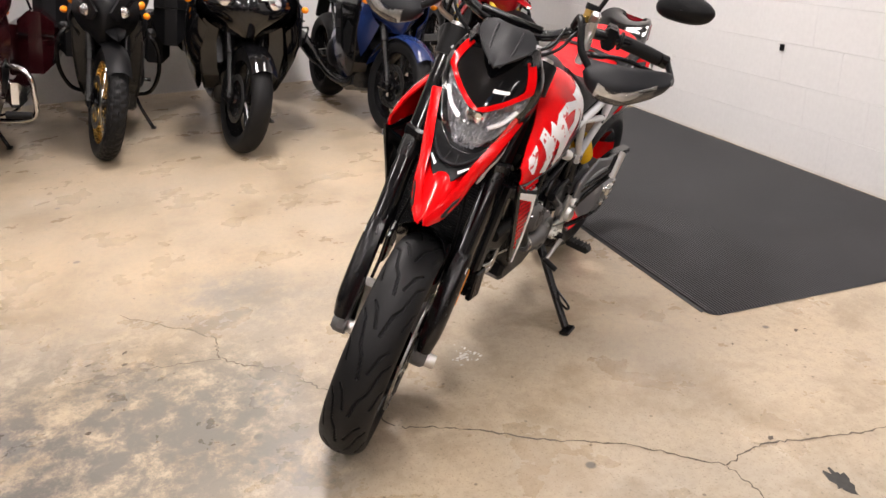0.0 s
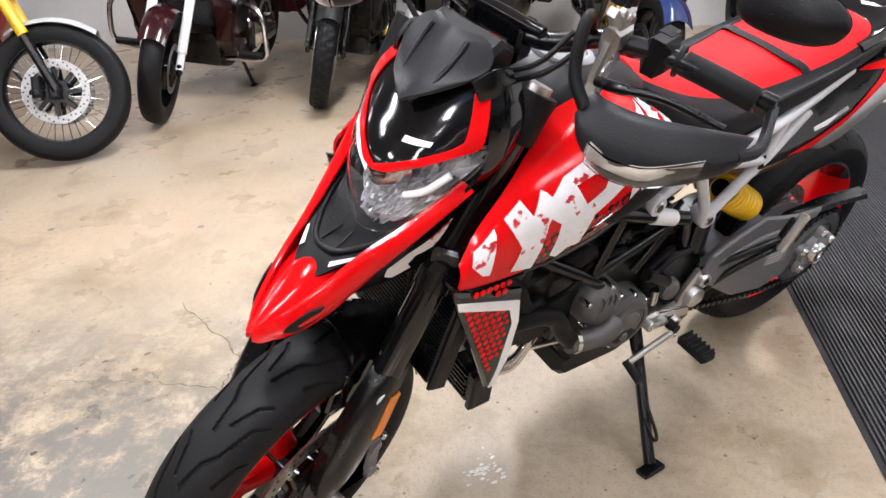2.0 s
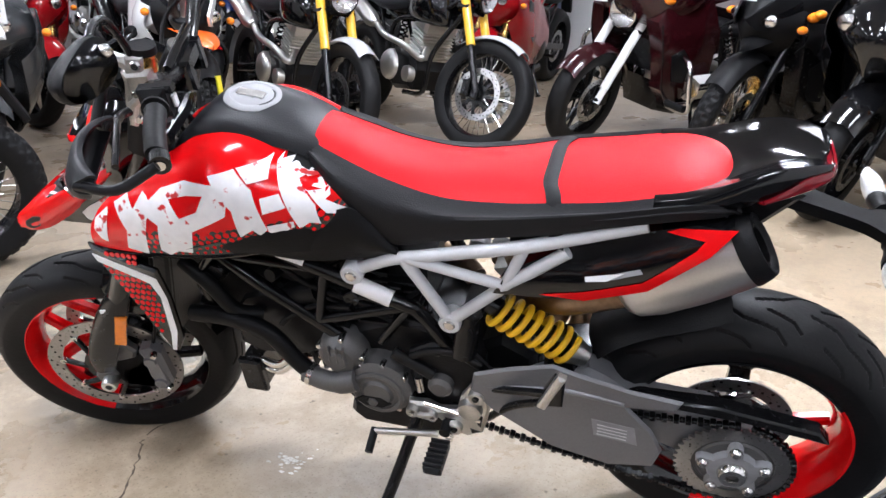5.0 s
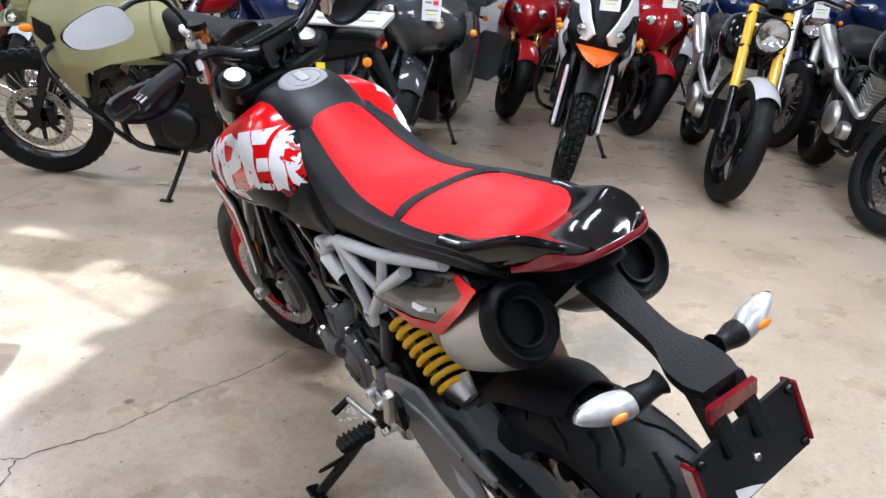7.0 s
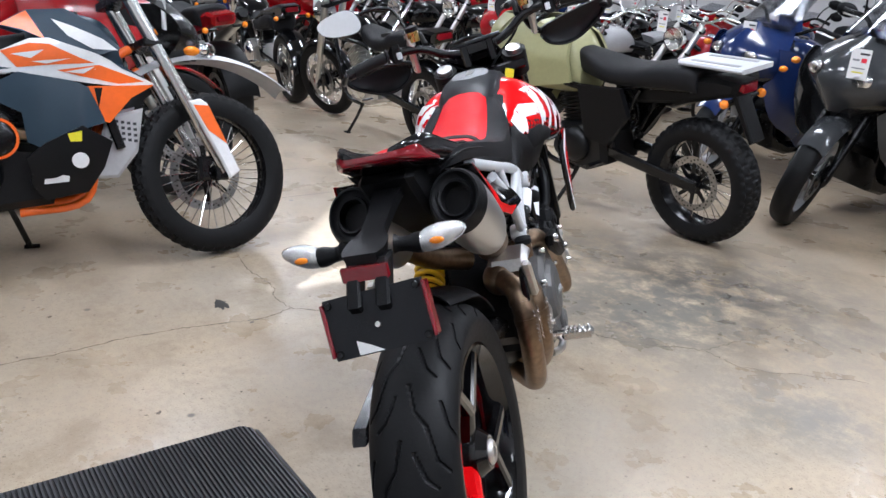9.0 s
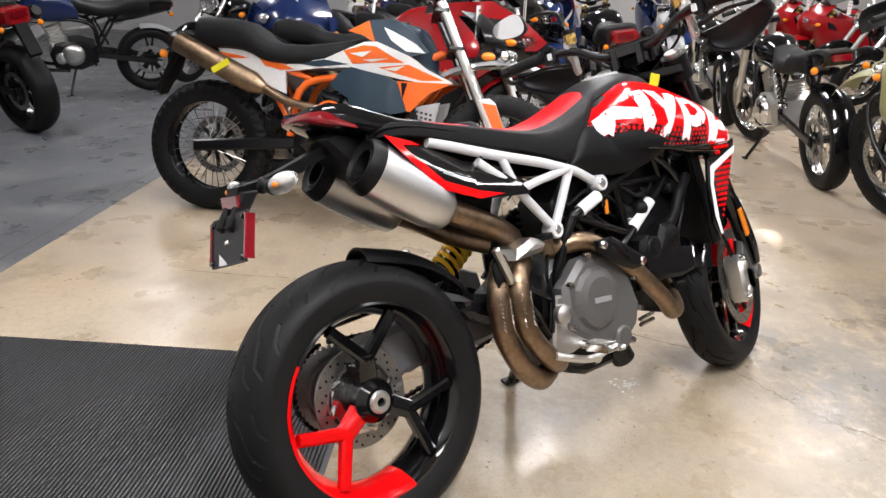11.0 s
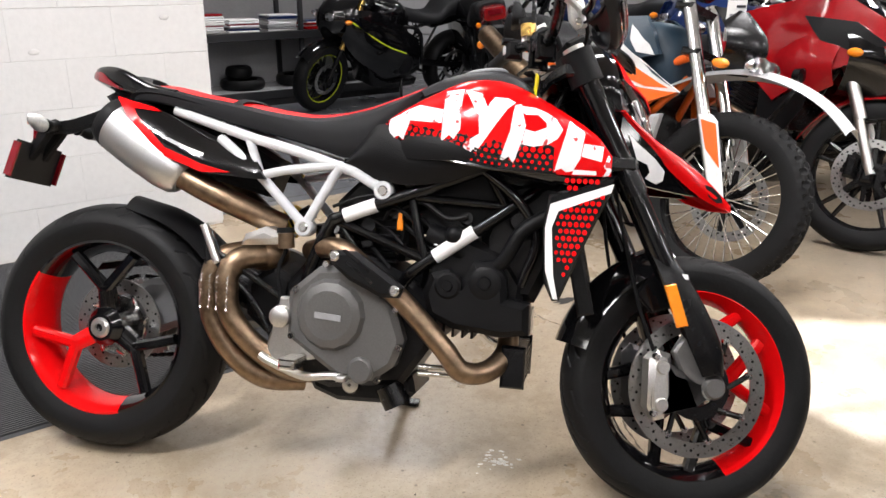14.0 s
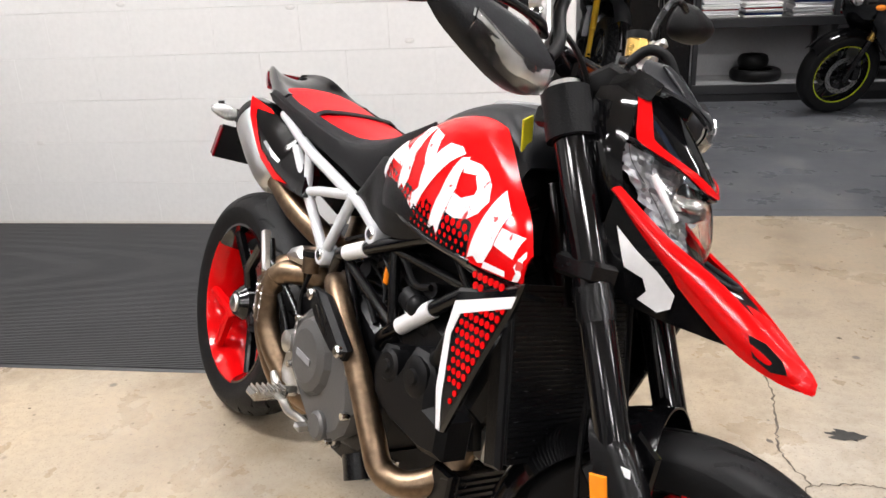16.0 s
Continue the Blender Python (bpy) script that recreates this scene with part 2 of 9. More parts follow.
def to_mesh(geo, mat, name="mesh", angle=38):
    me = bpy.data.meshes.new(name)
    me.from_pydata(geo.v, [], geo.f)
    bm = bmesh.new()
    bm.from_mesh(me)
    bmesh.ops.recalc_face_normals(bm, faces=bm.faces)
    bm.to_mesh(me)
    bm.free()
    me.polygons.foreach_set("use_smooth", [True] * len(me.polygons))
    me.set_sharp_from_angle(angle=radians(angle))
    me.materials.append(mat)
    return me


def part(name, geo, mat, parent, label="", kind="", angle=38):
    """One mesh object under a thing or a part."""
    ob = new(name, geo if isinstance(geo, bpy.types.Mesh) else to_mesh(geo, mat, name, angle))
    ob.parent = parent
    if label or kind:
        tagged(ob, label=label, kind=kind)
    return ob


def thing(name, label, category, m=None, group="", kind=""):
    """The Empty at the base of a thing."""
    ob = tagged(new(name), label, category, group, kind)
    if m is not None:
        ob.matrix_basis = m
    return ob


def solid(name, geo, mat, label, category="", group="", kind="", m=None, angle=38):
    """A thing of one mesh."""
    ob = tagged(new(name, to_mesh(geo, mat, name, angle)), label, category, group, kind)
    if m is not None:
        ob.matrix_basis = m
    return ob


def shell(rows, t):
    """A sheet given a thickness t against its normal."""
    R = np.array(rows, float)
    du, dv = np.gradient(R, axis=0), np.gradient(R, axis=1)
    n = np.cross(du, dv)
    n /= np.maximum(np.linalg.norm(n, axis=2, keepdims=True), 1e-9)
    B = R - n * t
    nr, nc = R.shape[:2]
    g = Geo().grid(R).grid(B[:, ::-1])
    k = nr * nc
    for i in range(nr - 1):
        g.f.append((i * nc, (i + 1) * nc, k + (i + 1) * nc + nc - 1, k + i * nc + nc - 1))
        g.f.append((i * nc + nc - 1, k + i * nc, k + (i + 1) * nc, (i + 1) * nc + nc - 1))
    for j in range(nc - 1):
        g.f.append((j, k + nc - 1 - j, k + nc - 2 - j, j + 1))
        a = (nr - 1) * nc
        g.f.append((a + j, a + j + 1, k + a + nc - 2 - j, k + a + nc - 1 - j))
    return g


def segments_depth(s, y, segs, width, pitch):
    """How deep grooves along segments of (s, y) cut, repeated by a pitch along s: 1 in the groove, 0 outside."""
    out = np.zeros_like(s)
    for (s0, y0, s1, y1) in segs:
        for k in (-1, 0, 1):
            a, b = np.array((s0 + k * pitch, y0)), np.array((s1 + k * pitch, y1))
            d = b - a
            L2 = max(float(d @ d), 1e-12)
            t = np.clip(((s - a[0]) * d[0] + (y - a[1]) * d[1]) / L2, 0, 1)
            dist = np.hypot(s - a[0] - t * d[0], y - a[1] - t * d[1])
            out = np.maximum(out, np.clip((width - dist) / (width * 0.35), 0, 1))
    return out


def tyre_geo(R, W, rim, segs=(), pitch=0.2, groove=0.003, depth=0.003, na=360, knob=0.0, ny=30):
    """A tyre of outer radius R, width W on a rim radius, its axle along y, grooves cut in or knobs raised."""
    k = max(1, round(2 * math.pi * R / pitch))
    pitch = 2 * math.pi * R / k
    th = np.linspace(-1, 1, ny)
    crown = 0.5 * W
    yy = np.concatenate([[-0.40 * W, -0.47 * W], crown * np.sin(th * 1.45) / math.sin(1.45), [0.47 * W, 0.40 * W]])
    drop = np.concatenate([[R - rim + 0.002, (R - rim) * 0.78], (0.30 * W) * (1 - np.cos(th * 1.45)) / (1 - math.cos(1.45)), [(R - rim) * 0.78, R - rim + 0.002]])
    arc = np.concatenate([[-9, -9], th * 0.62 * W, [9, 9]])
    rows = []
    ang = np.linspace(0, 2 * math.pi, na, endpoint=False)
    S = (ang * R) % pitch
    SS, AA = np.meshgrid(S, arc, indexing="ij")
    cut = segments_depth(SS, AA, segs, groove, pitch) if len(segs) else np.zeros_like(SS)
    rad = R - drop[None, :] - depth * cut
    if knob:
        col = np.floor((AA + 9) / (W * 0.25)).astype(int)
        row = ((SS / pitch + 0.5 * (col % 2)) % 1.0)
        lane = ((AA + 9 + W * 0.02) / (W * 0.25)) % 1.0
        rad = rad + np.where((row < 0.6) & (lane < 0.78) & (np.abs(AA) < 0.6 * W), 0.0, -knob)
    for i, a in enumerate(ang):
        rows.append([(rad[i, j] * math.cos(a), yy[j], rad[i, j] * math.sin(a)) for j in range(len(yy))])
    return Geo().grid(rows, closed_v=True)


def on_surface(tree, polys, side, off=0.0012, step=0.012, thick=0.0):
    """Lays flat outlines of (x, z) onto a surface seen from one side (+1 left, -1 right) as a thin film."""
    g = Geo()
    for poly in polys:
        bm = bmesh.new()
        f = bm.faces.new([bm.verts.new((x, 0, z)) for x, z in poly])
        f.normal_update()
        bmesh.ops.triangulate(bm, faces=[f])
        for _ in range(5):
            long_edges = [e for e in bm.edges if e.calc_length() > step]
            if not long_edges:
                break
            bmesh.ops.subdivide_edges(bm, edges=long_edges, cuts=1)
            bmesh.ops.triangulate(bm, faces=[q for q in bm.faces if len(q.verts) > 3])
        ok = {}
        verts = []
        for v in bm.verts:
            hit = tree.ray_cast(Vector((v.co.x, side * 0.6, v.co.z)), Vector((0, -side, 0)))
            if hit[0] is not None:
                n = hit[1] if hit[1].y * side > 0 else -hit[1]
                ok[v] = len(verts)
                verts.append(tuple(hit[0] + n * off))
        faces = [tuple(ok[v] for v in q.verts) for q in bm.faces if all(v in ok for v in q.verts)]
        bm.free()
        g.add(verts, faces)
    return g


def tree_of(*geos):
    from mathutils.bvhtree import BVHTree
    v, f = [], []
    for g in geos:
        n = len(v)
        v += g.v
        f += [tuple(i + n for i in q) for q in g.f]
    return BVHTree.FromPolygons(v, f)


def bulge(polys, yf, side, thick=0.010, step=0.05, off=0.0):
    """Panels from outlines in (x, z), bulged sideways by yf(x, z), with a rim turned inwards."""
    g = Geo()
    for poly in polys:
        bm = bmesh.new()
        f = bm.faces.new([bm.verts.new((x, 0, z)) for x, z in poly])
        f.normal_update()
        bmesh.ops.triangulate(bm, faces=[f])
        for _ in range(4):
            far_e = [e for e in bm.edges if e.calc_length() > step]
            if not far_e:
                break
            bmesh.ops.subdivide_edges(bm, edges=far_e, cuts=1)
            bmesh.ops.triangulate(bm, faces=[q for q in bm.faces if len(q.verts) > 3])
        bm.verts.index_update()
        verts = [(v.co.x, side * (yf(v.co.x, v.co.z) + off), v.co.z) for v in bm.verts]
        faces = [tuple(v.index for v in q.verts) for q in bm.faces]
        for e in bm.edges:
            if e.is_boundary and thick:
                a, b = (v.index for v in e.verts)
                n = len(verts)
                verts += [(verts[k][0], verts[k][1] - side * thick, verts[k][2]) for k in (a, b)]
                faces.append((a, b, n + 1, n))
        bm.free()
        g.add(verts, faces)
    return g

# ---- room surfaces ----
STAINS = [((2.0, -0.70), 1.0, 1.0, (0.11, 0.10, 0.088)), ((1.62, -0.42), 0.5, 0.9, (0.14, 0.13, 0.11)), ((2.3, 0.3), 0.7, 0.6, (0.20, 0.16, 0.11)), ((1.01, -0.99), 0.30, 0.75, (0.17, 0.165, 0.155)), ((1.03, -0.75), 0.40, 0.7, (0.20, 0.18, 0.15)),
          ((1.76, -0.50), 0.45, 0.6, (0.16, 0.15, 0.13)), ((2.4, -0.2), 0.40, 0.6, (0.15, 0.14, 0.12)), ((0.58, -2.15), 0.25, 0.5, (0.22, 0.18, 0.12)), ((1.68, -0.07), 0.20, 0.8, (0.14, 0.135, 0.125)), ((-0.6, -2.4), 0.9, 0.5, (0.24, 0.19, 0.12))]


def concrete(name, base, patch, stain, gloss):
    m = bpy.data.materials.new(name)
    m.use_nodes = True
    N, L = m.node_tree.nodes, m.node_tree.links
    p = N["Principled BSDF"]
    co = N.new("ShaderNodeTexCoord")

    def noise_at(scale, detail=6, rough=0.6, dist=0.0):
        n = N.new("ShaderNodeTexNoise")
        n.inputs["Scale"].default_value, n.inputs["Detail"].default_value = scale, detail
        n.inputs["Roughness"].default_value, n.inputs["Distortion"].default_value = rough, dist
        L.new(co.outputs["Object"], n.inputs["Vector"])
        return n.outputs["Fac"]

    def steps(v, lo, hi, a=0.0, b=1.0):
        r = N.new("ShaderNodeMapRange")
        r.inputs["From Min"].default_value, r.inputs["From Max"].default_value = lo, hi
        r.inputs["To Min"].default_value, r.inputs["To Max"].default_value = a, b
        L.new(v, r.inputs["Value"])
        return r.outputs["Result"]

    def mix(fac, a, b):
        x = N.new("ShaderNodeMix")
        x.data_type = "RGBA"
        L.new(fac, x.inputs["Factor"])
        for key, val in (("A", a), ("B", b)):
            if isinstance(val, tuple):
                x.inputs[key].default_value = (*val, 1)
            else:
                L.new(val, x.inputs[key])
        return x.outputs["Result"]

    c = mix(steps(noise_at(0.9, 9, 0.68, 0.2), 0.38, 0.64), base, patch)
    c = mix(steps(noise_at(2.6, 8, 0.70, 0.25), 0.50, 0.68, 0, 0.8), c, stain)
    c = mix(steps(noise_at(38, 4), 0.45, 0.75, 0, 0.42), c, tuple(k * 0.55 for k in base))
    c = mix(steps(noise_at(11, 9, 0.78, 0.2), 0.55, 0.70, 0, 0.25), c, tuple(min(1.0, k * 1.30) for k in base))
    c = mix(steps(noise_at(150, 2), 0.58, 0.70, 0, 0.5), c, tuple(k * 0.45 for k in stain))
    c = mix(steps(noise_at(64, 5, 0.75), 0.60, 0.68, 0, 0.40), c, tuple(min(1.0, k * 1.25) for k in base))
    pits = N.new("ShaderNodeTexVoronoi")
    pits.inputs["Scale"].default_value = 15.0
    L.new(co.outputs["Object"], pits.inputs["Vector"])
    c = mix(steps(pits.outputs["Distance"], 0.05, 0.09, 0.7, 0.0), c, tuple(k * 0.4 for k in stain))
    spots = N.new("ShaderNodeTexVoronoi")
    spots.inputs["Scale"].default_value = 3.3
    L.new(co.outputs["Object"], spots.inputs["Vector"])
    c = mix(steps(spots.outputs["Distance"], 0.035, 0.055, 0.8, 0.0), c, (0.06, 0.055, 0.05))
    for (sx, sy), sr, amt, col in STAINS if name.startswith("sealed") else ():
        dist = N.new("ShaderNodeVectorMath")
        dist.operation = "DISTANCE"
        dist.inputs[1].default_value = (sx * DA[0] + sy * DA[1], sx * DB[0] + sy * DB[1], 0)
        L.new(co.outputs["Object"], dist.inputs[0])
        near = steps(dist.outputs["Value"], sr * 0.15, sr, amt, 0.0)
        torn = N.new("ShaderNodeMath")
        torn.operation = "MULTIPLY"
        L.new(near, torn.inputs[0])
        L.new(steps(noise_at(8.0, 10, 0.78, 0.1), 0.40, 0.55), torn.inputs[1])
        c = mix(torn.outputs[0], c, col)
    L.new(c, p.inputs["Base Color"])
    L.new(steps(noise_at(3.5, 6), 0.3, 0.7, gloss - 0.1, gloss + 0.16), p.inputs["Roughness"])
    b = N.new("ShaderNodeBump")
    b.inputs["Strength"].default_value, b.inputs["Distance"].default_value = 0.35, 0.003
    L.new(noise_at(26, 6), b.inputs["Height"])
    L.new(b.outputs["Normal"], p.inputs["Normal"])
    return m


floor_tan = concrete("sealed_tan_concrete", (0.43, 0.34, 0.235), (0.36, 0.305, 0.235), (0.22, 0.165, 0.105), 0.30)
floor_dark = concrete("grey_painted_concrete", (0.13, 0.135, 0.15), (0.10, 0.105, 0.115), (0.20, 0.20, 0.20), 0.30)
crack_dirt = material("crack_dirt", (0.10, 0.08, 0.06), 0.8, vary=0.3, fine_scale=90)
pit_dirt = material("oil_stain", (0.035, 0.033, 0.03), 0.6, vary=0.4, fine_scale=60)
flake_white = material("paint_flake", (0.68, 0.66, 0.62), 0.7, vary=0.3, fine_scale=160)
mat_rubber = material("ribbed_rubber", (0.045, 0.045, 0.048), 0.42, vary=0.2, scale=3, fine_scale=90)
wall_paint = material("white_wall_paint", (0.66, 0.655, 0.65), 0.5, vary=0.04, scale=2.0, fine_scale=45, bump=0.35)
mortar_paint = material("painted_mortar", (0.62, 0.61, 0.60), 0.65, vary=0.08, fine_scale=80, bump=0.3)
ceiling_paint = material("ceiling_paint", (0.55, 0.55, 0.54), 0.7, vary=0.06)
shelf_steel = material("black_shelf_steel", (0.02, 0.02, 0.022), 0.4, vary=0.15)
cardboard = material("cardboard", (0.34, 0.22, 0.12), 0.7, vary=0.15, fine_scale=40)
lamp_glow = material("lamp_diffuser", (1.0, 0.96, 0.90), 0.5, vary=0.0, emit=6.0)

A0, A1, B0, B1, BW, AE, B2 = -4.25, 13.0, -9.0, 7.0, 1.575, 0.905, 1.70


def slab(name, a0, a1, b0, b1, z0, z1, mat, label, m=None):
    g = Geo().box(((a0 + a1) / 2, (b0 + b1) / 2, (z0 + z1) / 2), (a1 - a0, b1 - b0, z1 - z0), 0.001)
    return solid(name, g, mat, label, kind="structure", m=ab_pose(0, 0))


slab("floor", A0, A1, B0, B2, -0.2, 0.0, floor_tan, "sealed tan concrete floor with cracks and stains")
slab("floor_back", A0, A1, B2, B1, -0.2, 0.0, floor_dark, "grey painted concrete floor of the rear bay")

# unseen ceiling; its one opening is added to throw the sun patch on the aisle
SUN_FROM = Vector((0.30, 0.62, 0.95)).normalized()
CEIL = 3.6
hole_c = Vector(ab(2.08, -1.05)) + SUN_FROM * (CEIL / SUN_FROM.z)
ha = hole_c.x * DA[0] + hole_c.y * DA[1]
hb = hole_c.x * DB[0] + hole_c.y * DB[1]
HW, HL = 0.54, 0.74
cg = Geo()
for (x0, x1, y0, y1) in ((A0, ha - HW, B0, B1), (ha + HW, A1, B0, B1), (ha - HW, ha + HW, B0, hb - HL), (ha - HW, ha + HW, hb + HL, B1)):
    cg.box(((x0 + x1) / 2, (y0 + y1) / 2, CEIL + 0.06), (x1 - x0, y1 - y0, 0.12), 0.001)
solid("ceiling", cg, ceiling_paint, "painted ceiling with a roof light", kind="structure", m=ab_pose(0, 0))
# rim and bar of the opening are made up; they only shape the sunlight
roof = thing("roof_window", "roof window with dark glazing bars", "window", ab_pose(ha, hb, CEIL), kind="structure")
for k in (-1, 1):
    part("window_frame", Geo().box((k * (HW - 0.02), 0, 0.06), (0.035, 2 * HL, 0.08), 0.003), satin_black, roof)
part("glazing_bar", Geo().tube([(-HW, -0.02, 0.05), (HW, -0.52, 0.05)], 0.012), satin_black, roof)
# unseen boards, added to cut the sunlight to a slanted five-sided patch
for poly in ([(-0.27, 0.74), (0.54, -0.06), (0.54, 0.74)], [(-0.54, 0.74), (-0.43, 0.74), (-0.50, -0.23), (-0.54, -0.21)], [(-0.50, -0.26), (0.36, -0.74), (-0.54, -0.74)], [(0.54, -0.09), (0.54, -0.74), (0.48, -0.74)]):
    part("corner_board", Geo().prism(poly, 0.085, 0.110, 0.002, plane="xy"), mask_brown, roof, "brown timber corner board")
# unseen leaf-shaped flakes, added over the opening to dapple the sun patch
dapple_rng = random.Random(8)
dapple = Geo()
for k in range(22):
    e = dapple_rng.random()
    if e < 0.5:
        lx, ly = -HW * dapple_rng.uniform(0.66, 0.98), dapple_rng.uniform(-0.25, 0.6)
    else:
        lx, ly = dapple_rng.uniform(-0.45, 0.35), -0.46 + dapple_rng.uniform(-0.16, 0.06)
    lr, tip = dapple_rng.uniform(0.025, 0.065), dapple_rng.uniform(0, 6.28)
    pts = []
    for j in range(9):
        an = 2 * math.pi * j / 9
        rr = lr * (1.0 + 0.5 * math.cos(2 * (an - tip))) * dapple_rng.uniform(0.8, 1.15)
        pts.append((lx + rr * math.cos(an), ly + rr * math.sin(an), 0.125 + 0.0015 * k + 0.006 * math.sin(3 * an)))
    dapple.add(pts, [tuple(range(9))])
solid("leaf_litter", dapple, mask_brown, "dry brown leaves lying on the roof window", "leaves", m=ab_pose(ha, hb, CEIL), kind="stuff")
sun_data = bpy.data.lights.new("sun", "SUN")
sun_data.energy, sun_data.angle, sun_data.color = 5.0, radians(0.8), (1.0, 0.985, 0.96)
sun = new("sun", sun_data)
sun.matrix_world = look((0, 0, 8), tuple(Vector((0, 0, 8)) - SUN_FROM))

for la, lb in LAMPS:
    fx = thing("ceiling_light", "white ceiling light with a long diffuser", "ceiling light", ab_pose(la, lb, 3.33), group="ceiling lights")
    part("housing", Geo().box((0, 0, 0.05), (1.26, 0.32, 0.06), 0.01), white_paint, fx)
    part("diffuser", Geo().box((0, 0, 0.012), (1.2, 0.28, 0.012), 0.003), lamp_glow, fx)
    for k in (-0.5, 0.5):
        part("hanger", Geo().tube([(k, 0, 0.07), (k, 0, CEIL - 3.33)], 0.004, 6), steel, fx)

# plain walls that close the place
slab("wall_back", A0 - 0.2, A0, B0, B1, 0, CEIL, wall_paint, "white painted wall behind the parked row")
slab("wall_side", A0, A1, B0 - 0.2, B0, 0, CEIL, wall_paint, "white painted far wall of the hall")
slab("wall_end", A1, A1 + 0.2, B0, B1, 0, CEIL, wall_paint, "white painted end wall of the hall")
slab("wall_bay", A0, A1, B1, B1 + 0.2, 0, CEIL, wall_paint, "white painted wall of the rear bay")
slab("wall_white", A0, AE - 0.004, BW + 0.000, BW + 0.2, 0, CEIL, mortar_paint, "white painted block wall beside the rubber mat")
wall_white = bpy.data.objects["wall_white"]

# floor joints, cracks and marks
def strip(points, width, z=0.0012, jitter=0.0, seed=1):
    rng = random.Random(seed)
    P = curve_pts([(*p, 0) for p in points], 14)
    g = Geo()
    rows = []
    for i, p in enumerate(P):
        t = P[min(i + 1, len(P) - 1)] - P[max(i - 1, 0)]
        t = t / max(np.linalg.norm(t), 1e-9)
        n = np.array((-t[1], t[0], 0))
        q = p + n * rng.uniform(-jitter, jitter)
        w = width * rng.uniform(0.35, 1.2)
        rows.append([tuple(q - n * w + (0, 0, z)), tuple(q + n * w + (0, 0, z))])
    return g.grid(rows)


cracks = Geo()
J = (1.182, 0.859)
cracks.join(strip([(1.43, 0.06), (1.36, 0.20), (1.30, 0.42), (1.22, 0.62), J], 0.0030, jitter=0.006, seed=2))
cracks.join(strip([J, (1.05, 0.93), (0.95, 1.06), (0.78, 1.24), (0.55, 1.42), (0.2, 1.75)], 0.0030, jitter=0.006, seed=3))
cracks.join(strip([J, (1.26, 0.96), (1.36, 1.02), (1.5, 1.2), (1.72, 1.38)], 0.0022, jitter=0.006, seed=4))
cracks.join(strip([(1.43, 0.04), (1.38, -0.25), (1.36, -0.42), (1.39, -0.65), (1.30, -0.80), (1.34, -1.2)], 0.0022, jitter=0.008, seed=5))
cracks.join(strip([(1.39, -0.65), (1.55, -0.82), (1.75, -0.98)], 0.0016, jitter=0.008, seed=6))
cracks.join(strip([(2.0, -1.6), (2.25, -1.1), (2.5, -0.9)], 0.0016, jitter=0.008, seed=7))
solid("floor_crack", cracks, crack_dirt, "fine branching cracks in the concrete", kind="stuff")
joints = Geo()
for p0, p1 in ((ab(3.36, 1.7), ab(3.36, -8.8)), (ab(7.6, 1.7), ab(7.6, -8.8)), (ab(1.01, 1.79), ab(12.5, 1.79)), (ab(2.8, -0.8), ab(2.8, -2.4)), (ab(-5.0, -4.5), ab(12.5, -4.5))):
    joints.join(strip([p0[:2], p1[:2]], 0.0035))
solid("floor_joint", joints, crack_dirt, "straight sawn joints in the concrete floor", kind="stuff")


def blotch(c, r, seed, z=0.0014, n=26, squash=0.5, turn=0.0):
    rng = random.Random(seed)
    g = Geo()
    ring = []
    for k in range(n):
        a = 2 * math.pi * k / n
        q = r * rng.uniform(0.55, 1.1)
        x, y = q * math.cos(a), q * squash * math.sin(a)
        ring.append((c[0] + x * math.cos(turn) - y * math.sin(turn), c[1] + x * math.sin(turn) + y * math.cos(turn), z))
    return g.add([(c[0], c[1], z)] + ring, [(0, 1 + k, 1 + (k + 1) % n) for k in range(n)])


solid("oil_spot", blotch((1.118, 1.113), 0.055, 11, squash=0.55, turn=0.6), pit_dirt, "dark oil spot soaked into the concrete", "stain")
wf = Geo()
rng = random.Random(5)
for k in range(34):
    wf.join(blotch((1.003 + rng.gauss(0, 0.024), 0.028 + rng.gauss(0, 0.02)), rng.uniform(0.003, 0.010), k + 40, n=7, squash=0.7))
solid("paint_flakes", wf, flake_white, "white scuffed flakes on the concrete", kind="stuff")
pits = Geo()
for k, c in enumerate([(1.015, 0.938), (0.377, 0.908), (1.857, -0.686), (0.582, -2.286), (1.509, -0.961), (1.62, -1.0), (1.56, -0.9), (0.8, 1.6), (2.2, 0.2), (0.2, -1.4)]):
    pits.join(blotch(c, 0.012, 70 + k, n=9, squash=0.7))
for k in range(150):
    pits.join(blotch((rng.uniform(-0.5, 3.2), rng.uniform(-3.0, 1.8)), rng.uniform(0.002, 0.008), 200 + k, n=7, squash=0.6, turn=rng.uniform(0, 3)))
solid("floor_pits", pits, crack_dirt, "small dark chips and pits in the concrete", kind="stuff")

# ribbed mat along the white wall
MA0, MA1, MB0, MB1 = -2.10, 0.755, 0.118, 1.545
rm = Geo()
rows = []
n_rib = int((MB1 - MB0) / 0.0115)
for k in range(n_rib):
    b = MB0 + (MB1 - MB0) * k / n_rib
    w = (MB1 - MB0) / n_rib
    for f, z in ((0.0, 0.0012), (0.40, 0.0012), (0.48, 0.0098), (0.92, 0.0098)):
        bb = b + w * f
        cut = 0.035 * (1 - min(1.0, (bb - MB0) / 0.035)) ** 2
        rows.append([(MA0, bb, z), (MA0 + 1.6, bb, z), (MA1 - cut - 0.012, bb, z), (MA1 - cut, bb, 0.002)])
rm.grid(rows)
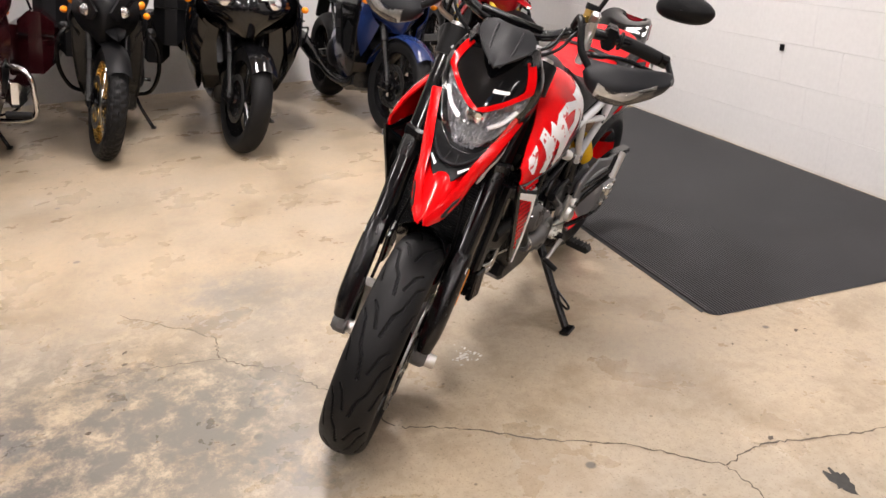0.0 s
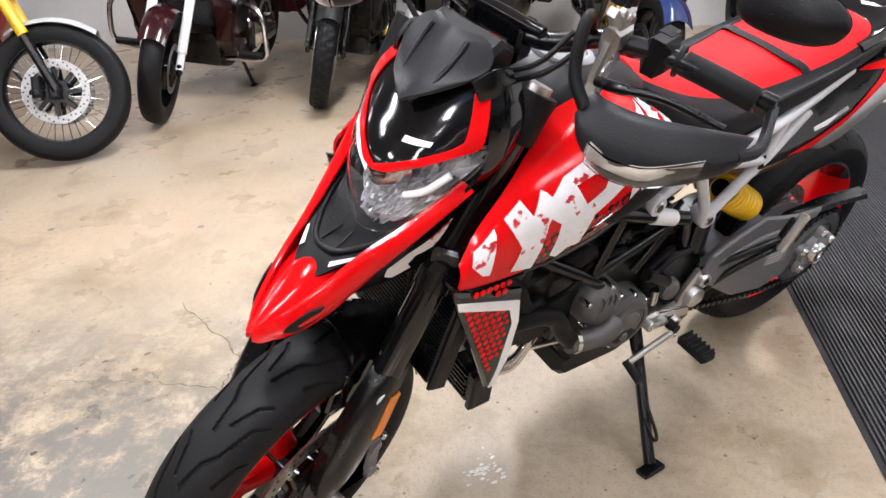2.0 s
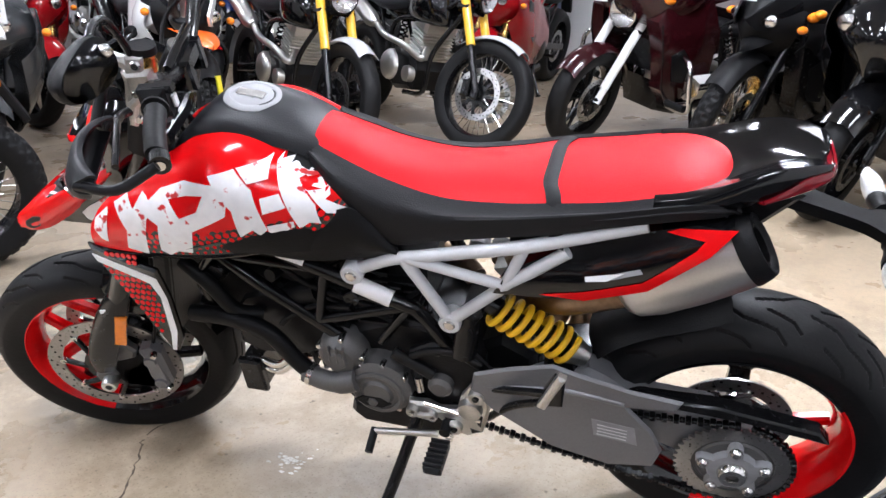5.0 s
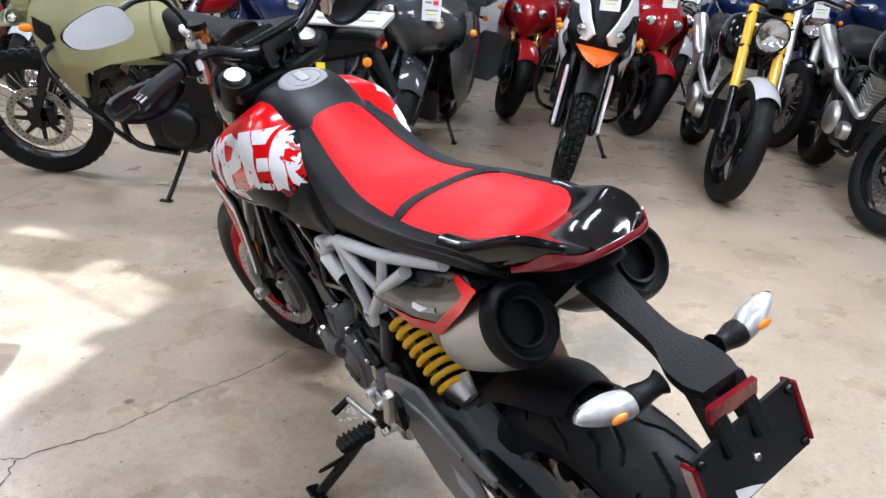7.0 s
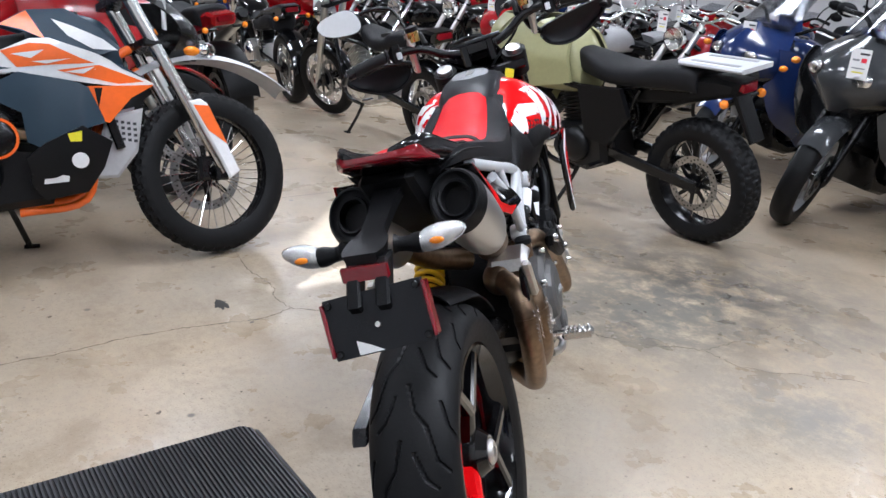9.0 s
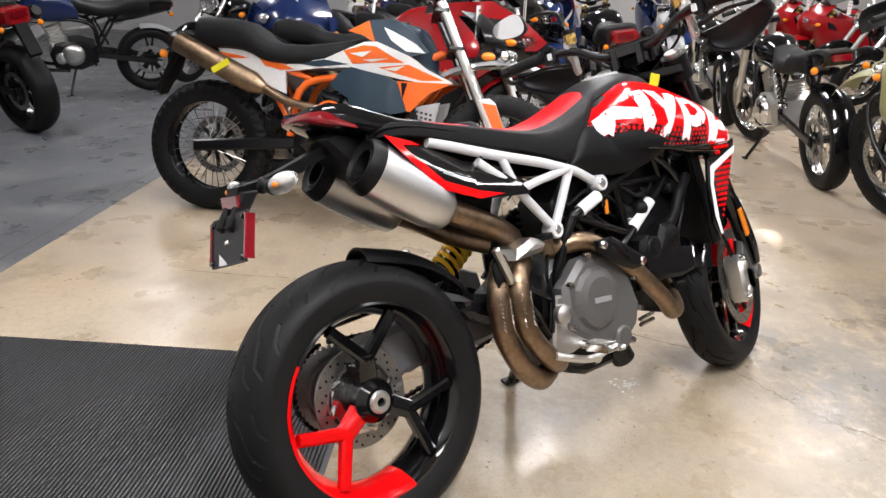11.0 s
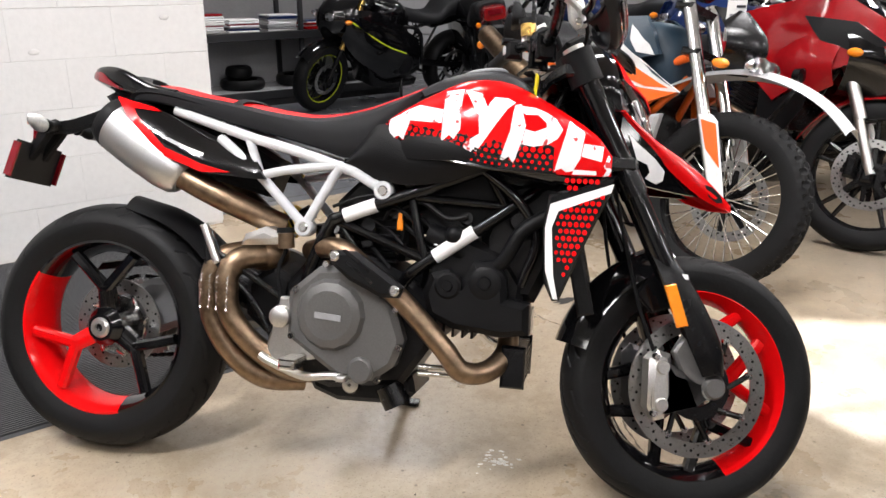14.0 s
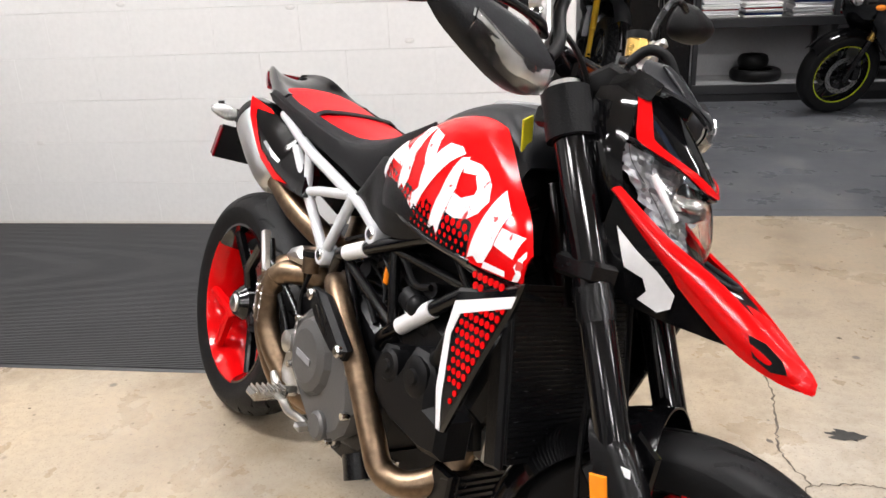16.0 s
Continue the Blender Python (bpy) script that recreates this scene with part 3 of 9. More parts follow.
rm.add([(MA0, MB0, 0.006), (MA1 - 0.04, MB0, 0.006), (MA1 - 0.04, MB0 - 0.012, 0.001), (MA0, MB0 - 0.012, 0.001)], [(0, 1, 2, 3)])
solid("rubber_mat", rm, mat_rubber, "black ribbed rubber floor mat along the wall", "floor mat", m=ab_pose(0, 0))

# ---- the red motorcycle on its side stand ----
LEAN_BIKE = 17.1
HERO = pose(0.004, -0.1085, 0.004, -LEAN_BIKE, 0, 0.74)
AX_P, AX_D = Vector((1.1935, 0, 0.765)), Vector((-0.507, 0, 1.0)).normalized()


def steered(turn, twist):
    return Matrix.Translation(AX_P) @ Matrix.Rotation(radians(twist), 4, "X") @ Matrix.Rotation(radians(turn), 4, AX_D) @ Matrix.Translation(-AX_P)


ST = steered(18.0, 3.0)


def bent(geo):
    """Turns front-end geometry with the bars."""
    return geo.moved(ST)


hero = thing("motorcycle", "red and white supermoto motorcycle leaning on its side stand", "motorcycle", HERO)


def arc_lathe(prof, a0, a1, n, at):
    rows = []
    for k in np.linspace(radians(a0), radians(a1), n):
        rows.append([(at[0] + r * math.cos(k), at[1] + y, at[2] + r * math.sin(k)) for r, y in prof])
    return Geo().grid(rows, closed_u=True)


def rim_profile(r, hw):
    return [(r, -hw), (r - 0.006, -hw - 0.001), (r - 0.016, -hw + 0.012), (r - 0.030, -hw * 0.35), (r - 0.032, 0), (r - 0.030, hw * 0.35),
            (r - 0.016, hw - 0.012), (r - 0.006, hw + 0.001), (r, hw), (r - 0.008, hw - 0.014), (r - 0.020, 0), (r - 0.008, -hw + 0.014)]


def spoke(at, ang, r0, r1, spread, y0, y1):
    """One forked spoke of a cast wheel."""
    g = Geo()
    c, s = math.cos(ang), math.sin(ang)
    rm = r0 + (r1 - r0) * 0.42

    def pt(r, a, y):
        return (at[0] + r * math.cos(a), at[1] + y, at[2] + r * math.sin(a))

    def bar(p0, p1, w0, w1, d0, d1):
        p0, p1 = Vector(p0), Vector(p1)
        t = (p1 - p0).normalized()
        n = Vector((-t.z, 0, t.x)).normalized()
        ring = []
        for p, w, d in ((p0, w0, d0), (p1, w1, d1)):
            q = [p + n * w + Vector((0, d * 0.6, 0)), p + n * w * 0.55 + Vector((0, d, 0)), p - n * w * 0.55 + Vector((0, d, 0)), p - n * w + Vector((0, d * 0.6, 0)),
                 p - n * w + Vector((0, -d * 0.6, 0)), p - n * w * 0.55 + Vector((0, -d, 0)), p + n * w * 0.55 + Vector((0, -d, 0)), p + n * w + Vector((0, -d * 0.6, 0))]
            ring.append([tuple(v) for v in q])
        g.loft(ring)

    bar(pt(r0, ang, y0), pt(rm, ang, (y0 + y1) / 2), 0.024, 0.020, 0.018, 0.015)
    for k in (-1, 1):
        bar(pt(rm - 0.010, ang, (y0 + y1) / 2), pt(r1 + 0.004, ang + k * spread, y1 * 0.9), 0.014, 0.013, 0.014, 0.012)
    return g


def holes_disc(at, r0, r1, t, holes, y, scallop=0.0):
    """A brake disc with drilled holes shown as dark through-openings."""
    g = Geo()
    n = 96
    rings = []
    nr = 9
    for i in range(n):
        a = 2 * math.pi * i / n
        rings.append(a)
    rows = []
    for a in rings:
        ro = r1 - scallop * (0.5 + 0.5 * math.cos(12 * a))
        rows.append([(at[0] + r * math.cos(a), at[1] + yy, at[2] + r * math.sin(a)) for r, yy in ((r0, y - t / 2), (ro, y - t / 2), (ro, y + t / 2), (r0, y + t / 2))])
    return g.grid(rows, closed_u=True, closed_v=True)


def disc_holes(at, r0, r1, y0, y1, n):
    g = Geo()
    for i in range(n):
        a = 2 * math.pi * i / n
        r = r0 + (r1 - r0) * (0.22, 0.5, 0.78)[i % 3]
        c = (at[0] + r * math.cos(a), 0, at[2] + r * math.sin(a))
        g.lathe([(0.0001, y0), (0.0033, y0), (0.0033, y1), (0.0001, y1)], (c[0], at[1], c[2]), (0, 1, 0), n=8)
    return g


SPORT = [(0.00, 0.006, 0.05, 0.016), (0.05, 0.016, 0.075, 0.034), (0.075, 0.034, 0.135, 0.050), (0.135, 0.050, 0.155, 0.072), (0.03, 0.058, 0.075, 0.074), (0.075, 0.074, 0.09, 0.090), (0.12, 0.014, 0.165, 0.030), (0.165, 0.030, 0.18, 0.046)]
SPORT = SPORT + [(u + 0.1, -y0, v + 0.1, -y1) for u, y0, v, y1 in SPORT]
SPORT_F = [(u, y0 * 0.74, v, y1 * 0.74) for u, y0, v, y1 in SPORT]


def hero_wheel(name, at, R, W, rim, hw, segs, red, spokes, m, y_face, discs, disc_r):
    red0, red1 = red
    wheel = part(name, arc_lathe(rim_profile(rim, hw), red1, red0 + 360, 60, at).moved(m), gloss_black, hero, "gloss black cast wheel with a red rim section")
    part("rim_section", arc_lathe(rim_profile(rim + 0.0006, hw + 0.0006), red0, red1, 50, at).moved(m), red_paint, wheel, "red painted part of the rim")
    t = tyre_geo(R, W, rim - 0.002, segs, 0.2, 0.0030, 0.0050, na=1100, ny=84)
    part("tyre", t.moved(m @ Matrix.Translation(at)), rubber, wheel)
    for ang in spokes:
        isred = red0 + 8 < ang < red1 - 8
        part("spoke", spoke(at, radians(ang), 0.04, rim - 0.026, radians(24), 0.5 * y_face, y_face).moved(m), red_paint if isred else gloss_black, wheel)
    part("hub", Geo().lathe([(0.0, -0.07), (0.034, -0.07), (0.05, -0.05), (0.044, -0.02), (0.044, 0.02), (0.05, 0.05), (0.034, 0.07), (0.0, 0.07)], at, n=28).moved(m), gloss_black, wheel)
    for y in discs:
        d = part("brake_disc", holes_disc(at, disc_r - 0.034, disc_r, 0.005, 0, y).moved(m), disc_steel, wheel, "drilled steel brake disc")
        carrier = Geo().lathe([(0.045, y - 0.004), (0.075, y - 0.004), (0.075, y + 0.004), (0.045, y + 0.004)], at, n=40, closed=True)
        for k in range(8):
            a = 2 * math.pi * k / 8
            p = Vector((math.cos(a), 0, math.sin(a)))
            q = Vector((math.cos(a + 0.25), 0, math.sin(a + 0.25)))
            o = Vector(at) + Vector((0, y, 0))
            part("carrier_arm", Geo().tube([o + p * 0.07, o + q * (disc_r - 0.036)], 0.007, 8).moved(m), satin_black if disc_r > 0.14 else steel, d)
            part("bobbin", Geo().lathe([(0.0001, -0.006), (0.008, -0.006), (0.008, 0.006), (0.0001, 0.006)], o + q * (disc_r - 0.036), n=12).moved(m), steel, d)
        part("disc_carrier", carrier.moved(m), satin_black if disc_r > 0.14 else steel, wheel)
        part("drilled_pattern", disc_holes(at, disc_r - 0.034, disc_r, y - 0.0032, y + 0.0032, 54 if disc_r > 0.14 else 40).moved(m), engine_black, wheel, kind="stuff")
    return wheel


RC, FC = (0.0, -0.005, 0.315), (1.455, 0.015, 0.297)
I4 = Matrix.Identity(4)
rear = hero_wheel("rear_wheel", RC, 0.316, 0.166, 0.2225, 0.070, SPORT, (144, 286), (92, 332, 212), I4, -0.058, (0.012,), 0.118)
front = hero_wheel("front_wheel", FC, 0.299, 0.122, 0.2225, 0.048, SPORT_F, (-67, 97), (80, 152, 224, 296, 8), ST, -0.02, (-0.067, 0.067), 0.160)
part("axle_nut", Geo().lathe([(0.011, -0.078), (0.021, -0.078), (0.026, -0.072), (0.026, -0.066), (0.031, -0.062), (0.031, -0.03), (0.011, -0.03)], RC, n=30, closed=True), alu, rear, "bare alloy axle nut")
part("axle_nut", Geo().lathe([(0.011, -0.138), (0.017, -0.138), (0.019, -0.132), (0.019, -0.088), (0.011, -0.088)], FC, n=24, closed=True).moved(ST), alu, front)
part("axle_nut", Geo().lathe([(0.009, 0.138), (0.017, 0.138), (0.019, 0.132), (0.019, 0.088), (0.009, 0.088)], FC, n=24, closed=True).moved(ST), alu, front)
# sprocket and chain
spr = Geo()
teeth = 42
prof = []
for k in range(teeth * 4):
    a = 2 * math.pi * k / (teeth * 4)
    prof.append((RC[0] + (0.108 + (0.004 if k % 4 in (1, 2) else -0.003)) * math.cos(a), RC[2] + (0.108 + (0.004 if k % 4 in (1, 2) else -0.003)) * math.sin(a)))
rows = [[(x, y, z) for x, z in prof] for y in (0.124, 0.130)]
inner = [[(RC[0] + 0.078 * math.cos(2 * math.pi * k / (teeth * 4)), y, RC[2] + 0.078 * math.sin(2 * math.pi * k / (teeth * 4))) for k in range(teeth * 4)] for y in (0.130, 0.124)]
spr.grid(rows + inner, closed_u=True, closed_v=True)
part("sprocket", spr, disc_steel, rear, "steel rear sprocket")
car = Geo().lathe([(0.0, 0.138), (0.034, 0.138), (0.040, 0.134), (0.066, 0.134), (0.070, 0.130), (0.080, 0.130), (0.080, 0.105), (0.0, 0.105)], RC, n=40)
carrier = part("sprocket_carrier", car, engine_grey, rear, "dark sprocket carrier")
lobes = Geo()
ring_ = []
for k in range(80):
    a = 2 * math.pi * k / 80
    r = 0.048 + 0.026 * max(0.0, math.cos(5 * a)) ** 0.7
    ring_.append((r * math.cos(a + 0.3), r * math.sin(a + 0.3)))
lobes.loft([[(RC[0] + q * u, y, RC[2] + q * v) for u, v in ring_] for q, y in ((1.0, 0.128), (1.0, 0.141), (0.96, 0.145), (0.30, 0.146))])
part("carrier_plate", lobes, plain_grey, carrier, "pale grey lobed carrier plate")
for k in range(5):
    a = 2 * math.pi * k / 5 + 0.3
    part("bolt", Geo().lathe([(0.0, 0.154), (0.007, 0.154), (0.010, 0.151), (0.012, 0.145), (0.012, 0.138)], (RC[0] + 0.060 * math.cos(a), 0, RC[2] + 0.060 * math.sin(a)), n=12), steel, carrier)
part("axle_nut", Geo().lathe([(0.010, 0.158), (0.012, 0.166), (0.024, 0.166), (0.028, 0.160), (0.030, 0.143), (0.010, 0.143)], RC, n=24, closed=True), steel, carrier, "large axle nut")
chain_path = []
for a in np.linspace(radians(100), radians(262), 40):
    chain_path.append((RC[0] + 0.110 * math.cos(a), RC[2] + 0.110 * math.sin(a)))
low = [(0.0 + 0.5 * t, 0.205 + 0.105 * t - 0.012 * math.sin(math.pi * t)) for t in np.linspace(0, 1, 46)]
top = [(0.5 * (1 - t) + 0.0, 0.395 + 0.03 * t) for t in np.linspace(0, 1, 46)]
cp = chain_path + low + [(0.53, 0.35)] + top
chain = Geo()
dist = 0.0
for i in range(len(cp) - 1):
    a, b = Vector((cp[i][0], 0, cp[i][1])), Vector((cp[i + 1][0], 0, cp[i + 1][1]))
    t = (b - a)
    m = Matrix.Translation((a + b) / 2 + Vector((0, 0.127, 0))) @ t.normalized().to_track_quat("X", "Z").to_matrix().to_4x4()
    chain.join(Geo().box((0, 0, 0), (t.length * 0.92, 0.018 if i % 2 else 0.012, 0.011 if i % 2 else 0.008), 0.002).moved(m))
part("chain", chain, satin_black, hero, "black drive chain", kind="stuff")

# swingarm, hugger, shock
sw = Geo()
poly = [(0.54, 0.35), (0.54, 0.44), (0.42, 0.475), (0.36, 0.535), (0.29, 0.575), (0.26, 0.555), (0.20, 0.495), (0.06, 0.478), (-0.03, 0.40), (-0.06, 0.34), (-0.03, 0.285), (0.06, 0.275), (0.16, 0.315), (0.28, 0.325), (0.40, 0.325)]
sw.prism([(x, z if z < 0.33 else 0.33 + (z - 0.33) * 0.66) for x, z in poly], 0.040, 0.112, 0.016)
sw.lathe([(0.0, 0.055), (0.06, 0.055), (0.068, 0.065), (0.068, 0.10), (0.055, 0.112), (0.0, 0.112)], (0, 0, 0.315), n=32)
swing = part("swingarm", sw, swing_grey, hero, "grey single-sided swingarm")
panel = Geo().prism([(0.515, 0.445), (0.505, 0.492), (0.43, 0.522), (0.35, 0.545), (0.29, 0.527), (0.20, 0.505), (0.11, 0.495), (0.12, 0.470), (0.206, 0.458), (0.160, 0.405), (0.136, 0.352), (0.150, 0.300), (0.236, 0.284), (0.352, 0.312), (0.475, 0.395)], 0.147, 0.158, 0.005)
arm_panel = part("arm_panel", panel, swing_grey, swing, "broad grey outer plate of the swingarm")
part("panel_rib", Geo().tube(curve_pts([(0.49, 0.152, 0.46), (0.40, 0.157, 0.476), (0.32, 0.158, 0.484), (0.215, 0.157, 0.470)], 5), 0.006, 8), swing_grey, arm_panel)
part("maker_plate", Geo().prism([(0.274, 0.418), (0.192, 0.409), (0.184, 0.360), (0.268, 0.372)], 0.1582, 0.1592, 0.0004), plain_grey, arm_panel)
for k in range(4):
    part("print_bar", Geo().prism([(0.262, 0.405 - 0.009 * k), (0.205, 0.399 - 0.009 * k), (0.205, 0.3965 - 0.009 * k), (0.262, 0.4025 - 0.009 * k)], 0.1590, 0.1597, 0.0001), frame_grey, arm_panel)
sr = Geo().prism([(0.53, 0.35), (0.53, 0.42), (0.40, 0.44), (0.31, 0.46), (0.27, 0.45), (0.30, 0.42), (0.40, 0.38)], -0.075, 0.04, 0.016)
part("swingarm_bridge", sr, satin_black, swing)
part("chain_guard", Geo().prism([(0.21, 0.470), (0.19, 0.482), (0.05, 0.484), (-0.13, 0.455), (-0.15, 0.428), (0.0, 0.452)], 0.112, 0.146, 0.004), satin_black, swing, "black chain guard")
hug = []
for a in np.linspace(radians(34), radians(82), 12):
    r, hwid = 0.324 + 0.042 * max(0.0, (1.3 - a) / 0.85), 0.078 - 0.030 * max(0.0, (a - 0.95) / 0.48) ** 2
    hug.append([(RC[0] + (r - 0.03 * abs(v) ** 2.4) * math.cos(a), hwid * v, RC[2] + (r - 0.03 * abs(v) ** 2.4) * math.sin(a) + 0.010 * max(0, a - 1.2)) for v in np.linspace(-1, 1, 11)])
hugg = shell(fine(hug, 2, 2), 0.004)
part("rear_hugger", hugg, matt_black, hero, "dark grey rear mudguard hugger")
S0, S1 = Vector((0.486, 0.098, 0.630)), Vector((0.322, 0.084, 0.521))
sd = (S1 - S0).normalized()
shock = part("shock_absorber", Geo().tube([S0, S0 + sd * 0.03, S0 + sd * 0.03, S1], [0.020, 0.020, 0.014, 0.012], 14), satin_black, hero, "rear shock absorber with a yellow spring")
coil = []
ex = sd.cross(Vector((0, 1, 0))).normalized()
for t in np.linspace(0, 1, 190):
    a = 2 * math.pi * 7.5 * t
    c = S0 + sd * (0.025 + 0.165 * t)
    coil.append(c + (ex * math.cos(a) + Vector((0, 1, 0)) * math.sin(a)) * 0.032)
part("spring", Geo().tube(coil, 0.0066, 8), yellow_spring, shock, "yellow coil spring")
part("shock_collar", Geo().tube([S1 - sd * 0.012, S1 + sd * 0.03], [0.032, 0.02], 20), alu, shock)
part("shock_reservoir", Geo().tube([(0.52, 0.10, 0.60), (0.535, 0.115, 0.50)], 0.026, 18), satin_black, shock)

# frame
RT = 0.0145
fr = Geo()
right = [[(0.545, -0.095, 0.43), (0.566, -0.11, 0.507), (0.615, -0.125, 0.608), (0.66, -0.128, 0.632), (0.965, -0.118, 0.752), (1.09, -0.055, 0.835)],
         [(0.79, -0.10, 0.485), (0.83, -0.115, 0.526), (1.035, -0.105, 0.672), (1.12, -0.06, 0.745)]]
for p in right:
    for side in (1, -1):
        fr.tube([(x, y * -side if side > 0 else y, z) for x, y, z in curve_pts(p, 5)], RT, 14)
for side in (1, -1):
    for p, r in (([(0.63, 0.12, 0.615), (0.84, 0.115, 0.54)], 0.011), ([(0.84, 0.115, 0.535), (0.80, 0.118, 0.685)], 0.011), ([(0.80, 0.12, 0.68), (1.03, 0.10, 0.67)], 0.010), ([(1.02, 0.10, 0.665), (0.97, 0.118, 0.75)], 0.011), ([(0.64, 0.115, 0.60), (0.71, 0.112, 0.50)], 0.010)):
        fr.tube([(x, y * side, z) for x, y, z in p], r, 10)
fr.tube([(1.06, 0, 0.86), (1.15, 0, 0.68)], 0.034, 20)
frame_part = part("frame", fr, frame_black, hero, "gloss black tubular trellis frame")
for side in (1, -1):
    for p0, p1 in (((0.648, 0.628), (0.722, 0.657)), ((0.862, 0.549), (0.95, 0.612))) if side < 0 else (((0.833, 0.702), (0.905, 0.731)), ((0.665, 0.634), (0.735, 0.662))):
        y = 0.128 * side if p0[0] < 0.8 else (0.113 * side if side < 0 else 0.124)
        part("frame_sleeve", Geo().tube([(p0[0], y, p0[1]), (p1[0], y, p1[1])], RT + 0.0022, 18), white_paint, frame_part, "white film wrapped round the tube")

# subframe
subframe = None
for side in (1, -1):
    sf = Geo()

    def s(*pts):
        return [(x, y * side, z) for x, y, z in pts]
    sf.tube(curve_pts(s((0.735, 0.120, 0.690), (0.66, 0.124, 0.728), (0.60, 0.128, 0.746), (0.52, 0.132, 0.768), (0.40, 0.130, 0.796), (0.205, 0.112, 0.850)), 5), 0.0122, 14)
    sf.tube(s((0.551, 0.128, 0.598), (0.432, 0.136, 0.715), (0.33, 0.126, 0.79)), 0.0118, 12)
    sf.tube(s((0.551, 0.128, 0.598), (0.630, 0.128, 0.738)), 0.0118, 12)
    sf.tube(s((0.440, 0.135, 0.708), (0.50, 0.138, 0.722), (0.62, 0.130, 0.740)), 0.0105, 12)
    sf.tube(s((0.405, 0.130, 0.79), (0.440, 0.135, 0.708)), 0.0105, 12)
    for c in ((0.737, 0.689), (0.551, 0.596)):
        sf.lathe([(0.0, 0.100), (0.019, 0.100), (0.022, 0.104), (0.022, 0.136), (0.019, 0.140), (0.0, 0.140)], (c[0], 0, c[1]), (0, side, 0), n=24)
    subframe = part("subframe", sf, frame_grey, hero, "silver grey tubular rear subframe")
    for c in ((0.737, 0.689), (0.551, 0.596)):
        part("bolt", Geo().lathe([(0.0, 0.143), (0.009, 0.143), (0.012, 0.140), (0.012, 0.133)], (c[0], 0, c[1]), (0, side, 0), n=18), steel, subframe)

# engine
eng = Geo()
eng.prism([(0.50, 0.30), (0.50, 0.46), (0.56, 0.53), (0.68, 0.55), (0.80, 0.50), (0.86, 0.45), (0.86, 0.34), (0.80, 0.25), (0.62, 0.225), (0.55, 0.245)], -0.105, 0.095, 0.014)
engine = part("engine", eng, engine_black, hero, "black and grey twin-cylinder engine")
cv = Geo()
cv.lathe([(0.0, 0.180), (0.056, 0.178), (0.074, 0.171), (0.084, 0.156), (0.086, 0.14), (0.086, 0.10)], (0.637, 0, 0.405), (0, -1, 0), n=14)
clutch = part("clutch_cover", cv, engine_grey, engine, "faceted grey clutch cover", angle=14)
part("maker_mark", Geo().prism([(0.606, 0.398), (0.668, 0.394), (0.668, 0.408), (0.606, 0.412)], -0.1825, -0.1800, 0.0005), plain_grey, clutch)
lc = Geo().prism([(0.60, 0.30), (0.53, 0.345), (0.53, 0.45), (0.60, 0.51), (0.70, 0.52), (0.78, 0.44), (0.81, 0.36), (0.79, 0.30), (0.74, 0.262), (0.66, 0.262)], -0.158, -0.10, 0.014)
lc.lathe([(0.0, 0.172), (0.024, 0.172), (0.030, 0.166), (0.030, 0.15)], (0.715, 0, 0.287), (0, -1, 0), n=24)
for c in ((0.545, 0.35), (0.55, 0.455), (0.62, 0.518), (0.725, 0.505), (0.79, 0.43), (0.80, 0.345), (0.755, 0.268), (0.645, 0.27)):
    part("bolt", Geo().lathe([(0.0, 0.166), (0.007, 0.166), (0.0085, 0.162), (0.0085, 0.15)], (c[0], 0, c[1]), (0, -1, 0), n=10), steel, engine)
part("side_cover", lc, engine_grey, engine, "grey engine side cover with bolts")
sump = Geo().prism([(0.56, 0.25), (0.58, 0.215), (0.64, 0.195), (0.80, 0.200), (0.83, 0.23), (0.82, 0.27)], -0.09, 0.09, 0.012)
sump.lathe([(0.0, 0.098), (0.020, 0.098), (0.024, 0.092), (0.024, 0.06)], (0.675, 0, 0.238), (0, -1, 0), n=24)
part("sump", sump, engine_black, engine)
part("drain_plug", Geo().lathe([(0.004, 0.106), (0.012, 0.106), (0.019, 0.101), (0.019, 0.095), (0.004, 0.095)], (0.675, 0, 0.238), (0, -1, 0), n=20, closed=True), alu, engine)
part("oil_filter", Geo().tube([(0.765, -0.085, 0.245), (0.79, -0.085, 0.20)], 0.034, 22), satin_black, engine)
# front cylinder with belt cover
hc = Geo().prism([(0.80, 0.475), (0.86, 0.50), (0.98, 0.485), (1.06, 0.455), (1.075, 0.40), (1.02, 0.375), (0.90, 0.385), (0.82, 0.42)], -0.075, 0.085, 0.012)
hf = Geo()
for k in range(6):
    hf.box((0.845 + 0.022 * k, 0.0, 0.432), (0.006, 0.19, 0.125), 0.002)
front_cyl = part("front_cylinder", hc, engine_black, engine)
part("finned_barrel", hf, engine_black, front_cyl, kind="stuff")
bc = Geo().prism([(0.845, 0.47), (0.86, 0.515), (0.90, 0.525), (0.93, 0.50), (0.955, 0.545), (1.0, 0.548), (1.03, 0.515), (1.035, 0.47), (1.085, 0.462), (1.088, 0.395), (1.03, 0.385), (0.92, 0.395), (0.86, 0.42)], -0.150, -0.075, 0.014)
for c, r in (((0.902, 0.49), 0.030), ((0.985, 0.502), 0.036)):
    bc.lathe([(0.0, 0.160), (r * 0.35, 0.160), (r * 0.42, 0.155), (r * 0.8, 0.155), (r, 0.150), (r, 0.12)], (c[0], 0, c[1]), (0, -1, 0), n=24)
part("belt_cover", bc, matt_black, engine, "matt black cam belt cover")
